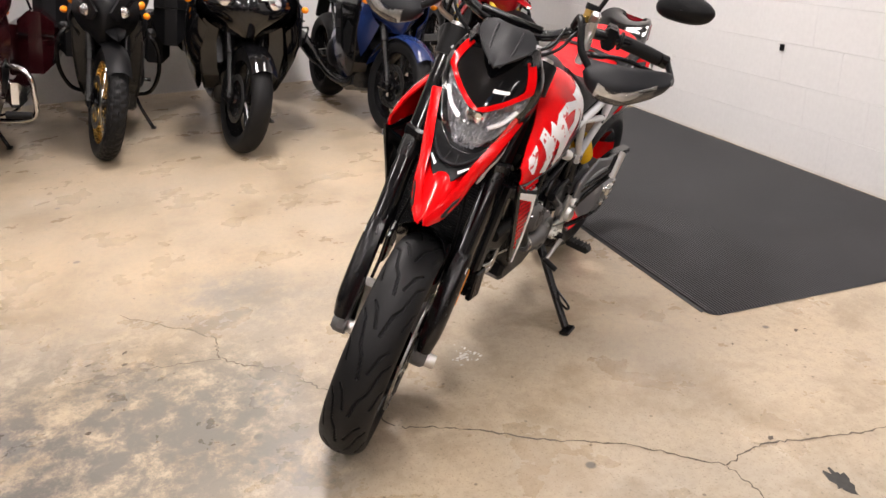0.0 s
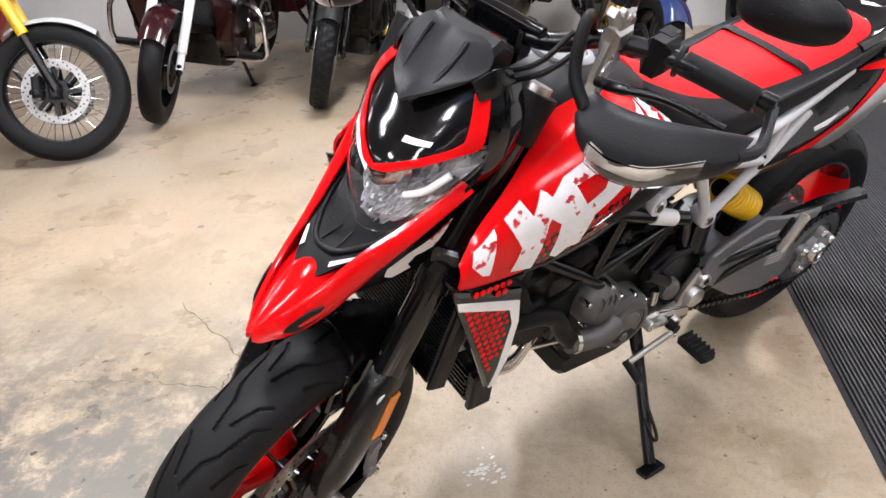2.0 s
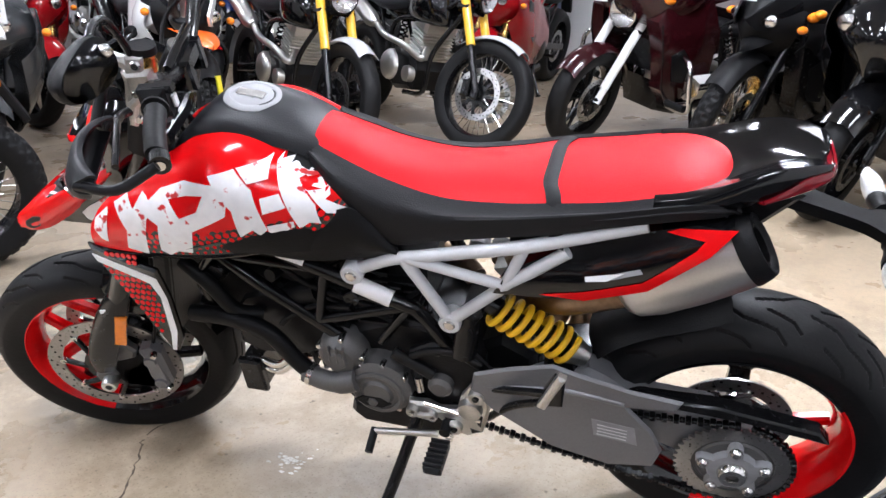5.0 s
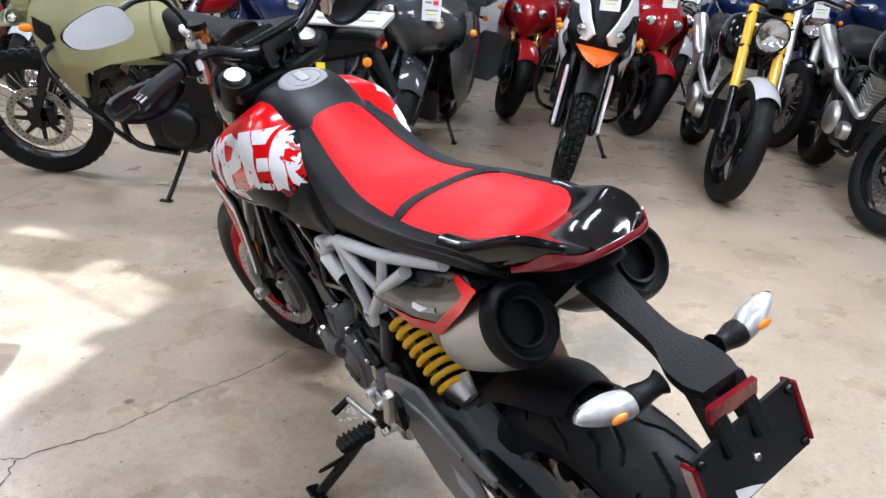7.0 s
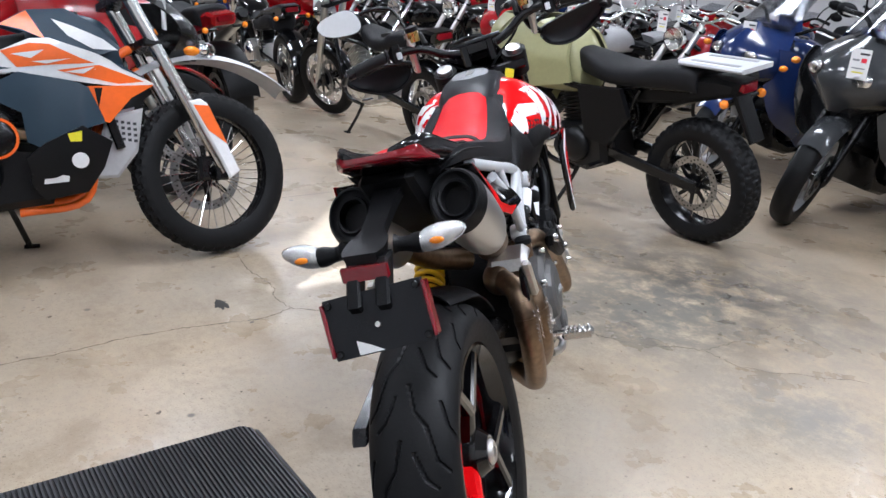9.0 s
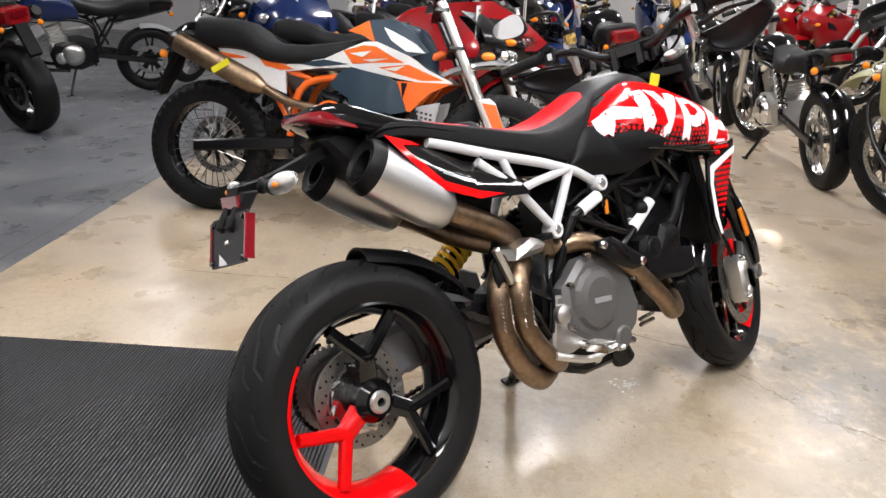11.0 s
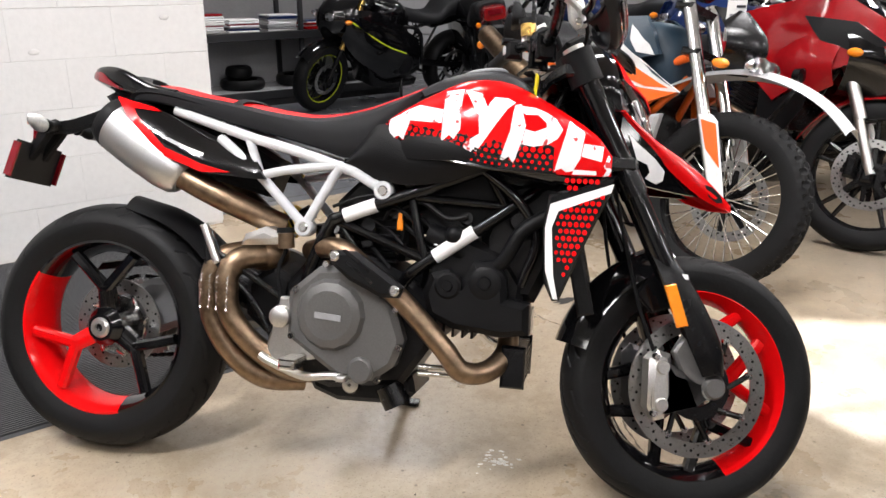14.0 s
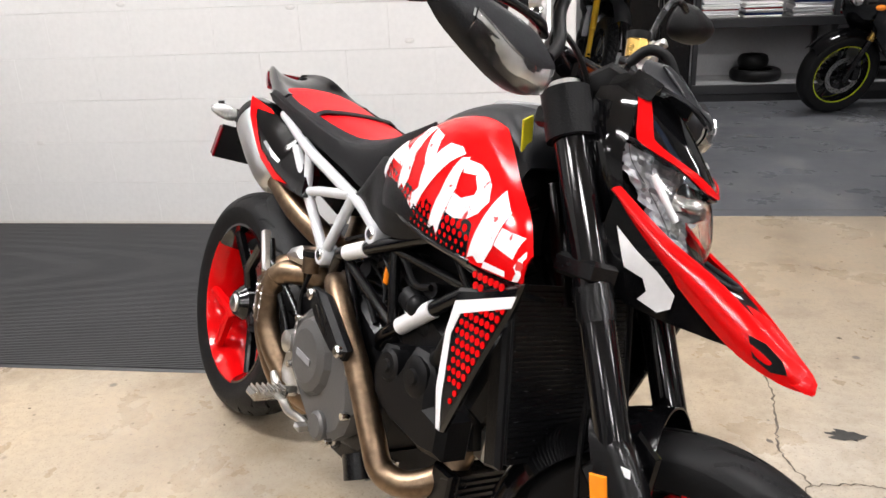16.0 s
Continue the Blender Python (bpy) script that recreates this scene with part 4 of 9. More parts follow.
# rear (upright) cylinder and intake
uc, uf = Geo(), Geo()
for k in range(7):
    z = 0.53 + 0.019 * k
    uf.box((0.69 + 0.002 * k, 0, z), (0.15, 0.19, 0.006), 0.002)
uc.prism([(0.62, 0.52), (0.61, 0.66), (0.66, 0.71), (0.76, 0.72), (0.80, 0.66), (0.78, 0.53)], -0.075, 0.075, 0.012)
part("finned_barrel", uf, engine_black, part("upright_cylinder", uc, engine_black, engine), kind="stuff")
inn = Geo().prism([(0.80, 0.60), (0.80, 0.73), (0.86, 0.76), (1.0, 0.76), (1.05, 0.71), (1.0, 0.63), (0.90, 0.585)], -0.085, 0.085, 0.02)
inn.tube([(0.84, -0.09, 0.60), (0.90, -0.09, 0.58), (0.93, -0.07, 0.55)], 0.026, 14).tube([(0.84, 0.09, 0.60), (0.90, 0.09, 0.58), (0.93, 0.07, 0.55)], 0.026, 14)
inn.ball((0.905, -0.115, 0.60), 0.022, 8)
part("airbox", inn, matt_black, hero, "black airbox and throttle bodies")
part("wire_clip", Geo().box((0.775, -0.108, 0.625), (0.014, 0.008, 0.045), 0.003), amber, engine)
part("canister", Geo().tube([(0.865, -0.10, 0.575), (0.865, -0.10, 0.60)], 0.012, 14), white_paint, engine)
# left side covers
al = Geo().lathe([(0.0, 0.158), (0.03, 0.158), (0.036, 0.152), (0.055, 0.150), (0.072, 0.136), (0.075, 0.09)], (0.721, 0, 0.384), (0, 1, 0), n=30)
for k in range(8):
    a = 2 * math.pi * k / 8 + 0.2
    part("bolt", Geo().lathe([(0.0, 0.140), (0.006, 0.140), (0.0075, 0.136), (0.0075, 0.12)], (0.721 + 0.068 * math.cos(a), 0, 0.384 + 0.068 * math.sin(a)), (0, 1, 0), n=10), steel, engine)
part("alternator_cover", al, engine_grey, engine, "grey round alternator cover")
part("cover_ring", Geo().lathe([(0.046, 0.154), (0.052, 0.156), (0.058, 0.153), (0.058, 0.146), (0.046, 0.146)], (0.721, 0, 0.384), (0, 1, 0), n=30, closed=True), engine_grey, engine)
# the recess isn't cut: a raised dark plate gives its shade
part("cover_slot", Geo().prism([(0.690, 0.362), (0.712, 0.378), (0.752, 0.378), (0.772, 0.364), (0.752, 0.348), (0.712, 0.346)], 0.1545, 0.1595, 0.002), matt_black, engine, "dark recess in the cover")
part("slot_bolt", Geo().lathe([(0.0, 0.163), (0.010, 0.163), (0.013, 0.158), (0.013, 0.148)], (0.732, 0, 0.363), (0, 1, 0), n=6), engine_grey, engine)
wp = Geo().lathe([(0.0, 0.150), (0.018, 0.150), (0.022, 0.146), (0.034, 0.146), (0.048, 0.134), (0.054, 0.118), (0.055, 0.085)], (0.800, 0, 0.458), (0, 1, 0), n=28)
wp.tube(curve_pts([(0.765, 0.150, 0.412), (0.80, 0.156, 0.404), (0.84, 0.150, 0.398), (0.885, 0.142, 0.404)], 5), [0.024] * 6 + [0.022] * 10, 16)
pump = part("water_pump", wp, engine_grey, engine, "grey round water pump housing")
for k in range(5):
    a = 2 * math.pi * k / 5 + 0.5
    part("bolt", Geo().lathe([(0.0, 0.138), (0.0055, 0.138), (0.007, 0.134), (0.007, 0.11)], (0.80 + 0.050 * math.cos(a), 0, 0.458 + 0.050 * math.sin(a)), (0, 1, 0), n=10), steel, pump)
for k in range(3):
    part("pump_rib", Geo().box((0.80 + 0.016 * (k - 1), 0.146, 0.474), (0.004, 0.010, 0.044), 0.001), engine_grey, pump)
part("clamp_band", Geo().tube([(0.866, 0.1445, 0.400), (0.876, 0.143, 0.4025)], 0.0245, 18), steel, pump)
hose = Geo().tube(curve_pts([(0.87, 0.14, 0.398), (0.905, 0.14, 0.44), (0.95, 0.14, 0.505), (1.03, 0.14, 0.535), (1.13, 0.13, 0.525)], 7), 0.019, 16)
part("coolant_hose", hose, matt_black, hero, "thick black coolant hose")
part("hose_clamp", Geo().tube([(0.873, 0.14, 0.402), (0.882, 0.14, 0.411)], 0.0205, 18), steel, hero)
gear = Geo().prism([(0.475, 0.36), (0.475, 0.45), (0.52, 0.505), (0.60, 0.515), (0.652, 0.485), (0.66, 0.39), (0.62, 0.34), (0.54, 0.33)], 0.09, 0.122, 0.012)
gear.tube(curve_pts([(0.648, 0.124, 0.478), (0.60, 0.126, 0.505), (0.545, 0.126, 0.508), (0.50, 0.124, 0.478)], 5), 0.008, 10)
for bx_, bz_ in ((0.50, 0.44), (0.525, 0.49), (0.585, 0.50), (0.64, 0.45), (0.56, 0.352)):
    part('bolt', Geo().lathe([(0.0, 0.128), (0.006, 0.128), (0.0075, 0.124), (0.0075, 0.11)], (bx_, 0, bz_), (0, 1, 0), n=10), satin_black, engine)
part('sensor', Geo().tube([(0.632, 0.130, 0.43), (0.630, 0.132, 0.392)], 0.010, 12), steel, engine, 'bare metal gear sensor')
gear.tube([(0.60, 0.128, 0.44), (0.68, 0.128, 0.49)], 0.013, 12)
part("sprocket_cover", gear, engine_black, engine)
for k, (p0, p1, r) in enumerate((((0.86, 0.10, 0.36), (0.95, 0.09, 0.37), 0.006), ((0.84, -0.12, 0.30), (0.92, -0.10, 0.30), 0.006), ((0.84, -0.12, 0.285), (0.92, -0.10, 0.283), 0.006))):
    part("oil_line", Geo().tube([p0, p1], r, 10), steel, engine)

# cooling
rad = Geo()
tilt = Matrix.Translation((1.175, 0, 0.585)) @ Matrix.Rotation(radians(-14), 4, "Y")
core = Geo().box((0, 0, 0), (0.030, 0.26, 0.27), 0.004)
fins = Geo()
for k in range(34):
    fins.box((0.0165, 0, -0.125 + 0.0076 * k), (0.004, 0.25, 0.0022), 0.0004)

radiator = part("radiator", core.moved(tilt), engine_black, hero, "black finned radiator")
for side in (1, -1):
    part("end_tank", Geo().box((0, 0.138 * side, 0), (0.036, 0.018, 0.28), 0.006).moved(tilt), engine_black, radiator)
part("finned_barrel", fins.moved(tilt), satin_black, radiator, kind="stuff")
oc = Geo().box((1.055, 0.0, 0.315), (0.045, 0.17, 0.085), 0.005)
for sy in (-1, 1):
    oc.box((1.055, 0.095 * sy, 0.315), (0.055, 0.022, 0.095), 0.005)
cooler = part("oil_cooler", oc, satin_black, hero, "black finned oil cooler")
for k in range(6):
    part("cooler_fin", Geo().box((1.079, 0, 0.283 + 0.0125 * k), (0.006, 0.155, 0.004), 0.001), satin_black, cooler)
for y, z in ((0.085, 0.335), (0.085, 0.355)):
    part("oil_hose", Geo().tube(curve_pts([(1.03, y, z), (0.98, y + 0.01, z + 0.005), (0.93, y, z + 0.045), (0.88, 0.07, z + 0.05)], 5), 0.009, 10), steel, cooler)
part("rectifier", Geo().box((1.06, 0.0, 0.41), (0.05, 0.09, 0.06), 0.006), alu, hero, "bare alloy rectifier block")

# exhaust
ex_r = part("exhaust_header", Geo().tube(curve_pts([(1.03, -0.03, 0.41), (1.035, -0.07, 0.345), (1.00, -0.12, 0.305), (0.945, -0.148, 0.305), (0.90, -0.155, 0.355), (0.80, -0.152, 0.45), (0.72, -0.148, 0.505), (0.655, -0.138, 0.548), (0.60, -0.115, 0.552), (0.55, -0.07, 0.54)], 7), 0.0245, 20), bronze, hero, "heat-tinted bronze exhaust header")
hs = Geo()
c = [(0.637, 0.552), (0.698, 0.553), (0.762, 0.513), (0.812, 0.481), (0.801, 0.458), (0.760, 0.456), (0.683, 0.490), (0.638, 0.524)]
hs.prism(c, -0.196, -0.165, 0.010)
shield = part("heat_shield", hs, matt_black, ex_r, "matt black exhaust heat shield")
for x, z in ((0.650, 0.540), (0.792, 0.474)):
    part("bolt", Geo().lathe([(0.0, 0.202), (0.008, 0.202), (0.012, 0.198), (0.012, 0.19)], (x, 0, z), (0, -1, 0), n=16), steel, shield)
for k in (0, 1):
    part("slot", Geo().prism([(0.668 + 0.008 * k, 0.553 - 0.026 * k), (0.676 + 0.008 * k, 0.557 - 0.026 * k), (0.735 + 0.008 * k, 0.515 - 0.026 * k), (0.732 + 0.006 * k, 0.507 - 0.024 * k)], -0.1975, -0.1955, 0.0006), gloss_black, shield)
r1 = curve_pts([(0.40, -0.085, 0.528), (0.356, -0.118, 0.516), (0.334, -0.132, 0.488), (0.328, -0.136, 0.45), (0.336, -0.134, 0.37), (0.388, -0.12, 0.285), (0.460, -0.095, 0.234), (0.54, -0.045, 0.226)], 7)
r2 = curve_pts([(0.445, -0.10, 0.522), (0.402, -0.135, 0.514), (0.382, -0.150, 0.488), (0.377, -0.156, 0.45), (0.390, -0.153, 0.382), (0.442, -0.138, 0.318), (0.515, -0.108, 0.266), (0.575, -0.05, 0.248)], 7)
part("exhaust_pipe", Geo().tube(r1, 0.027, 18), bronze, ex_r)
part("exhaust_pipe", Geo().tube(r2, 0.027, 18), bronze, ex_r)
for p in (r1, r2):
    for i in (12, 20):
        part("pipe_clamp", Geo().tube([p[i], p[i + 1], p[i + 2]], 0.0292, 18), bronze, ex_r)
for x_, y_ in ((0.316, -0.160), (0.340, -0.166), (0.366, -0.180), (0.392, -0.182)):
    part("pipe_spring", Geo().tube([(x_ + 0.002 * math.cos(k), y_ + 0.002 * math.sin(k), 0.475 - 0.0016 * k) for k in range(52)], 0.0012, 5), steel, ex_r)
part("collector", Geo().ball((0.435, -0.075, 0.525), (0.062, 0.045, 0.042), 14), bronze, ex_r, "bronze exhaust collector")
part("exhaust_flange", Geo().prism([(0.40, 0.545), (0.41, 0.572), (0.46, 0.592), (0.51, 0.575), (0.49, 0.552), (0.44, 0.548)], -0.15, -0.05, 0.014), alu, ex_r, "cast heat guard plate")
mid = Geo().tube(curve_pts([(0.47, -0.05, 0.59), (0.40, -0.085, 0.622), (0.32, -0.105, 0.655), (0.22, -0.112, 0.70)], 6), [0.030] * 18 + [0.034], 18)
part("link_pipe", mid, bronze, ex_r)
part("link_pipe", Geo().tube(curve_pts([(0.44, 0.0, 0.58), (0.36, 0.06, 0.62), (0.30, 0.09, 0.66), (0.22, 0.10, 0.70)], 6), 0.027, 16), bronze, ex_r)
for side, yc in ((-1, -0.112), (1, 0.096)):
    A, B = Vector((0.232, yc, 0.690)), Vector((0.050, yc, 0.808))
    d = (B - A).normalized()
    up = Vector((0, 1, 0)).cross(d).normalized()
    if up.z < 0:
        up = -up
    rings = []
    for t, ry, rz in ((-0.01, 0.026, 0.030), (0.0, 0.034, 0.040), (0.06, 0.044, 0.050), (0.25, 0.053, 0.059), (0.6, 0.057, 0.064), (0.92, 0.056, 0.064), (1.0, 0.055, 0.063)):
        c = A + (B - A) * t
        rings.append([tuple(c + Vector((0, 1, 0)) * ry * math.cos(k) + up * rz * math.sin(k)) for k in np.linspace(0, 2 * math.pi, 36, endpoint=False)])
    can = part("silencer", Geo().loft(rings, caps=False), brushed, hero, "brushed steel silencer with a black end cap")
    L = (B - A).length
    cap_rings = []
    for h, q in ((0.0, 1.004), (0.008, 0.985), (0.022, 0.93), (0.032, 0.85), (0.032, 0.78), (0.024, 0.70), (0.022, 0.62), (0.028, 0.57), (0.026, 0.50), (-0.04, 0.46), (-0.04, 0.02)):
        c = B + d * h
        cap_rings.append([tuple(c + Vector((0, 1, 0)) * 0.056 * q * math.cos(k) + up * 0.064 * q * math.sin(k)) for k in np.linspace(0, 2 * math.pi, 36, endpoint=False)])
    part("end_cap", Geo().loft(cap_rings), matt_black, can, "black end cap with a round outlet")

# seat
st = []
for u, zt, wt, ze, we in ((0.070, 0.893, 0.055, 0.870, 0.080), (0.095, 0.914, 0.086, 0.872, 0.104), (0.16, 0.918, 0.100, 0.868, 0.120), (0.26, 0.900, 0.107, 0.850, 0.128), (0.36, 0.886, 0.106, 0.826, 0.132),
                          (0.46, 0.870, 0.096, 0.806, 0.130), (0.56, 0.864, 0.086, 0.784, 0.126), (0.66, 0.884, 0.076, 0.766, 0.122), (0.74, 0.914, 0.068, 0.82, 0.112), (0.80, 0.940, 0.060, 0.89, 0.082)):
    st.append((u, zt, wt, ze, we))
top_rows = [[(u, w * k, zt - 0.016 * abs(k) ** 2.5) for k in np.linspace(-1, 1, 9)] for u, zt, w, ze, we in st]
seat = part("seat", shell(fine(top_rows, 5, 2), 0.02), red_seat, hero, "red and black vinyl saddle with a strap")
for side in (1, -1):
    rows = [[(u, side * w * 1.0, zt - 0.014), (u, side * (w * 0.55 + we * 0.45 + 0.004), zt - 0.024), (u, side * (we * 0.98 + 0.004), zt * 0.6 + ze * 0.4), (u, side * we, ze), (u, side * (we - 0.02), ze - 0.004)] for u, zt, w, ze, we in st]
    part("seat_side", shell(fine(rows, 5, 3), 0.012 * side), seat_black, seat, "black vinyl seat side")
sp_rows = []
for k in np.linspace(-1, 1, 15):
    aa = abs(k)
    u = 0.372 - 0.045 * max(0, aa - 0.5)
    y = 0.113 * min(1, aa * 1.12) * (1 if k > 0 else -1) + (0.018 * max(0, aa - 0.8) / 0.2) * (1 if k > 0 else -1)
    z = 0.8845 - 0.014 * aa ** 2.5 - 0.075 * max(0, aa - 0.82) / 0.18
    sp_rows.append([(u - 0.012, y, z), (u, y, z + 0.004), (u + 0.012, y, z - 0.001)])
part("seat_strap", shell(fine(sp_rows, 2, 2), 0.002), seat_black, seat, "black grab strap across the saddle")

# tail
tl = []
for u, zt, zb, w in ((0.20, 0.912, 0.880, 0.120), (0.14, 0.922, 0.882, 0.116), (0.09, 0.940, 0.890, 0.106), (0.045, 0.958, 0.902, 0.095), (0.005, 0.966, 0.914, 0.085), (-0.03, 0.966, 0.928, 0.073), (-0.052, 0.962, 0.940, 0.058), (-0.060, 0.958, 0.946, 0.042)):
    dip = 0.024 if u < 0.1 else 0.010
    zt, zb = zt - 0.012, zb - 0.012
    tl.append([(u, -w, (zt * 0.6 + zb * 0.4)), (u, -w * 0.90, zt), (u, -w * 0.62, zt - dip * 0.55), (u, 0, zt - dip), (u, w * 0.62, zt - dip * 0.55), (u, w * 0.90, zt), (u, w, (zt * 0.6 + zb * 0.4)), (u, w * 0.9, zb), (u, w * 0.3, zb - 0.010), (u, -w * 0.3, zb - 0.010), (u, -w * 0.9, zb)])
tail = part("tail_unit", Geo().loft(fine(tl, 4, 3, closed=True)), gloss_black, hero, "gloss black tail unit with raised edges")
lens = []
TAIL_EDGE = [(0.040, 0.0945), (0.010, 0.0865), (-0.015, 0.079), (-0.032, 0.072), (-0.052, 0.058), (-0.061, 0.038), (-0.063, 0.013)]
for u, y in TAIL_EDGE + [(u, -y) for u, y in TAIL_EDGE[::-1]]:
    zt = float(np.interp(-u, [-0.045, -0.005, 0.03, 0.052, 0.063], [0.946, 0.954, 0.954, 0.950, 0.946]))
    zb = float(np.interp(-u, [-0.045, -0.005, 0.03, 0.052, 0.063], [0.890, 0.902, 0.914, 0.922, 0.926]))
    full = float(np.interp(-u, [-0.045, -0.01, 0.02], [0.05, 0.35, 1.0]))
    zm = zb + (zt - zb) * 0.10
    zh = zm + (zt - zb) * (0.08 + 0.50 * full)
    lens.append([(u - 0.002, y * 1.03, zh), (u - 0.004, y * 1.045, zm * 0.5 + zh * 0.5), (u - 0.003, y * 1.03, zm), (u + 0.010, y * 0.94, zm - 0.008 * full - 0.001)])
part("tail_light", shell(fine(lens, 3, 3), -0.004), red_lens, tail, "dark red tail light")
# side fairings over the silencers
for side in (1, -1):
    def fair_y(x, z):
        mid_z = float(np.interp(x, [0.07, 0.2, 0.3, 0.46], [0.863, 0.788, 0.743, 0.718]))
        return (0.148 if side > 0 else 0.158) - 2.2 * max(0.0, z - mid_z + 0.02) ** 1.5 - 1.0 * max(0.0, mid_z - 0.03 - z) ** 1.5

    def lay(poly, y0, y1, mat, name, bev, parent, label=""):
        return part(name, bulge([[(x, z - 0.022) for x, z in poly]], fair_y, side, 0.034 if bev > 0.01 else 0.001, 0.025, off=y1 - 0.160), mat, parent, label)
    sp_ = lay([(0.075, 0.893), (0.10, 0.862), (0.20, 0.768), (0.30, 0.728), (0.405, 0.722), (0.46, 0.72), (0.43, 0.765), (0.35, 0.80), (0.22, 0.85), (0.13, 0.886)], 0.118, 0.160, gloss_black, "side_fairing", 0.012, hero, "gloss black side fairing with red edging")
    lay([(0.070, 0.896), (0.155, 0.876), (0.175, 0.866), (0.115, 0.870), (0.128, 0.852), (0.205, 0.782), (0.300, 0.748), (0.375, 0.732), (0.30, 0.729), (0.196, 0.764), (0.105, 0.850)], 0.160, 0.1625, red_paint, "red_edging", 0.0008, sp_)
    lay([(0.235, 0.793), (0.30, 0.773), (0.298, 0.766), (0.262, 0.775)], 0.160, 0.1618, white_paint, "model_mark", 0.0004, sp_)
    lay([(0.21, 0.805), (0.26, 0.785), (0.256, 0.778), (0.205, 0.799)], 0.160, 0.1616, plain_grey, "model_mark", 0.0004, sp_)
part("undertail", Geo().prism([(0.16, 0.885), (0.0, 0.90), (-0.03, 0.885), (0.05, 0.80), (0.25, 0.70), (0.42, 0.66), (0.45, 0.74), (0.30, 0.82)], -0.055, 0.055, 0.012), matt_black, hero, "black undertray")

# plate bracket
pb = Geo()
arm = [(0.06, 0.880, 0.036), (-0.01, 0.860, 0.029), (-0.08, 0.836, 0.022), (-0.135, 0.818, 0.022), (-0.165, 0.809, 0.036), (-0.200, 0.803, 0.038), (-0.222, 0.800, 0.030)]
rings = [[(x, w, z + 0.010), (x, -w, z + 0.010), (x, -w * 0.8, z - 0.014), (x, w * 0.8, z - 0.014)] for x, z, w in arm]
pb.loft(fine(rings, 3, 1, closed=False))
bracket = part("plate_bracket", pb, matt_black, hero, "black number plate bracket")
part("stay", Geo().prism([(-0.180, 0.80), (-0.218, 0.80), (-0.262, 0.735), (-0.245, 0.715)], -0.045, -0.02, 0.004).prism([(-0.180, 0.80), (-0.218, 0.80), (-0.262, 0.735), (-0.245, 0.715)], 0.005, 0.03, 0.004), matt_black, bracket)
PM = Matrix.Translation((-0.252, -0.016, 0.708)) @ Matrix.Rotation(radians(14), 4, "Y") @ Matrix.Rotation(radians(-6), 4, "X")
plate = part("plate_holder", Geo().box((0, 0, 0), (0.006, 0.178, 0.100), 0.003).moved(PM), grey_plastic, bracket, "empty dark plate holder")
for y, z in ((-0.025, 0.026), (0.025, 0.026), (0.0, -0.006), (0.078, 0.040), (-0.078, 0.040), (0.078, -0.040), (-0.078, -0.040)):
    part("bolt", Geo().lathe([(0.0, 0.006), (0.0045, 0.006), (0.0065, 0.003), (0.0065, 0.0)], (0, 0, 0), (-1, 0, 0), n=12).moved(PM @ Matrix.Translation((-0.003, y, z))), steel if abs(y) < 0.05 else satin_black, plate)
part("paper_corner", Geo().add([(-0.0038, 0.045, -0.048), (-0.0038, 0.0, -0.048), (-0.0038, 0.020, -0.036), (-0.0038, 0.045, -0.024)], [(0, 1, 2, 3)]).moved(PM), paper, plate)
for y, n in ((0.090, 1), (-0.090, -1)):
    part("side_reflector", Geo().box((0.004, y, 0.0), (0.022, 0.008, 0.088), 0.002).moved(PM), red_lens, plate, "red side reflector")
part("rear_reflector", Geo().box((-0.232, -0.006, 0.782), (0.008, 0.085, 0.024), 0.003), red_lens, bracket, "red rear reflector")
for side in (1, -1):
    stalk = part("indicator", Geo().tube(curve_pts([(-0.172, 0.045 * side, 0.806), (-0.170, 0.062 * side, 0.803), (-0.168, 0.092 * side, 0.801)], 4), [0.017, 0.015, 0.013, 0.013, 0.013, 0.014, 0.016, 0.018, 0.018], 12), matt_black, bracket, "rear indicator with a clear lens")
    body = []
    for t, ry_, rz_ in ((0.0, 0.016, 0.018), (0.15, 0.018, 0.023), (0.4, 0.018, 0.025), (0.7, 0.014, 0.020), (0.92, 0.007, 0.012), (1.0, 0.002, 0.005)):
        y = (0.090 + 0.078 * t) * side
        body.append([(-0.170 + ry_ * math.cos(k) + 0.014 * t, y, 0.801 + 0.012 * t + rz_ * math.sin(k) * 0.85) for k in np.linspace(0, 2 * math.pi, 20, endpoint=False)])
    part("indicator_lens", Geo().loft(fine(body, 3, 1)), clear_lens, stalk, "clear indicator lens").visible_shadow = False
    back_ = [[(-0.170 + (p[0] + 0.170) * 0.84, 0.128 * side + (p[1] - 0.128 * side) * 0.90, 0.806 + (p[2] - 0.806) * 0.82) for p in r] for r in body]
    part("bulb_reflector", Geo().loft(back_), lens_white, stalk, "frosted silver bulb reflector")
    part("bulb", Geo().ball((-0.1835, 0.122 * side, 0.804), (0.004, 0.013, 0.006), 8), amber, stalk, "amber bulb")

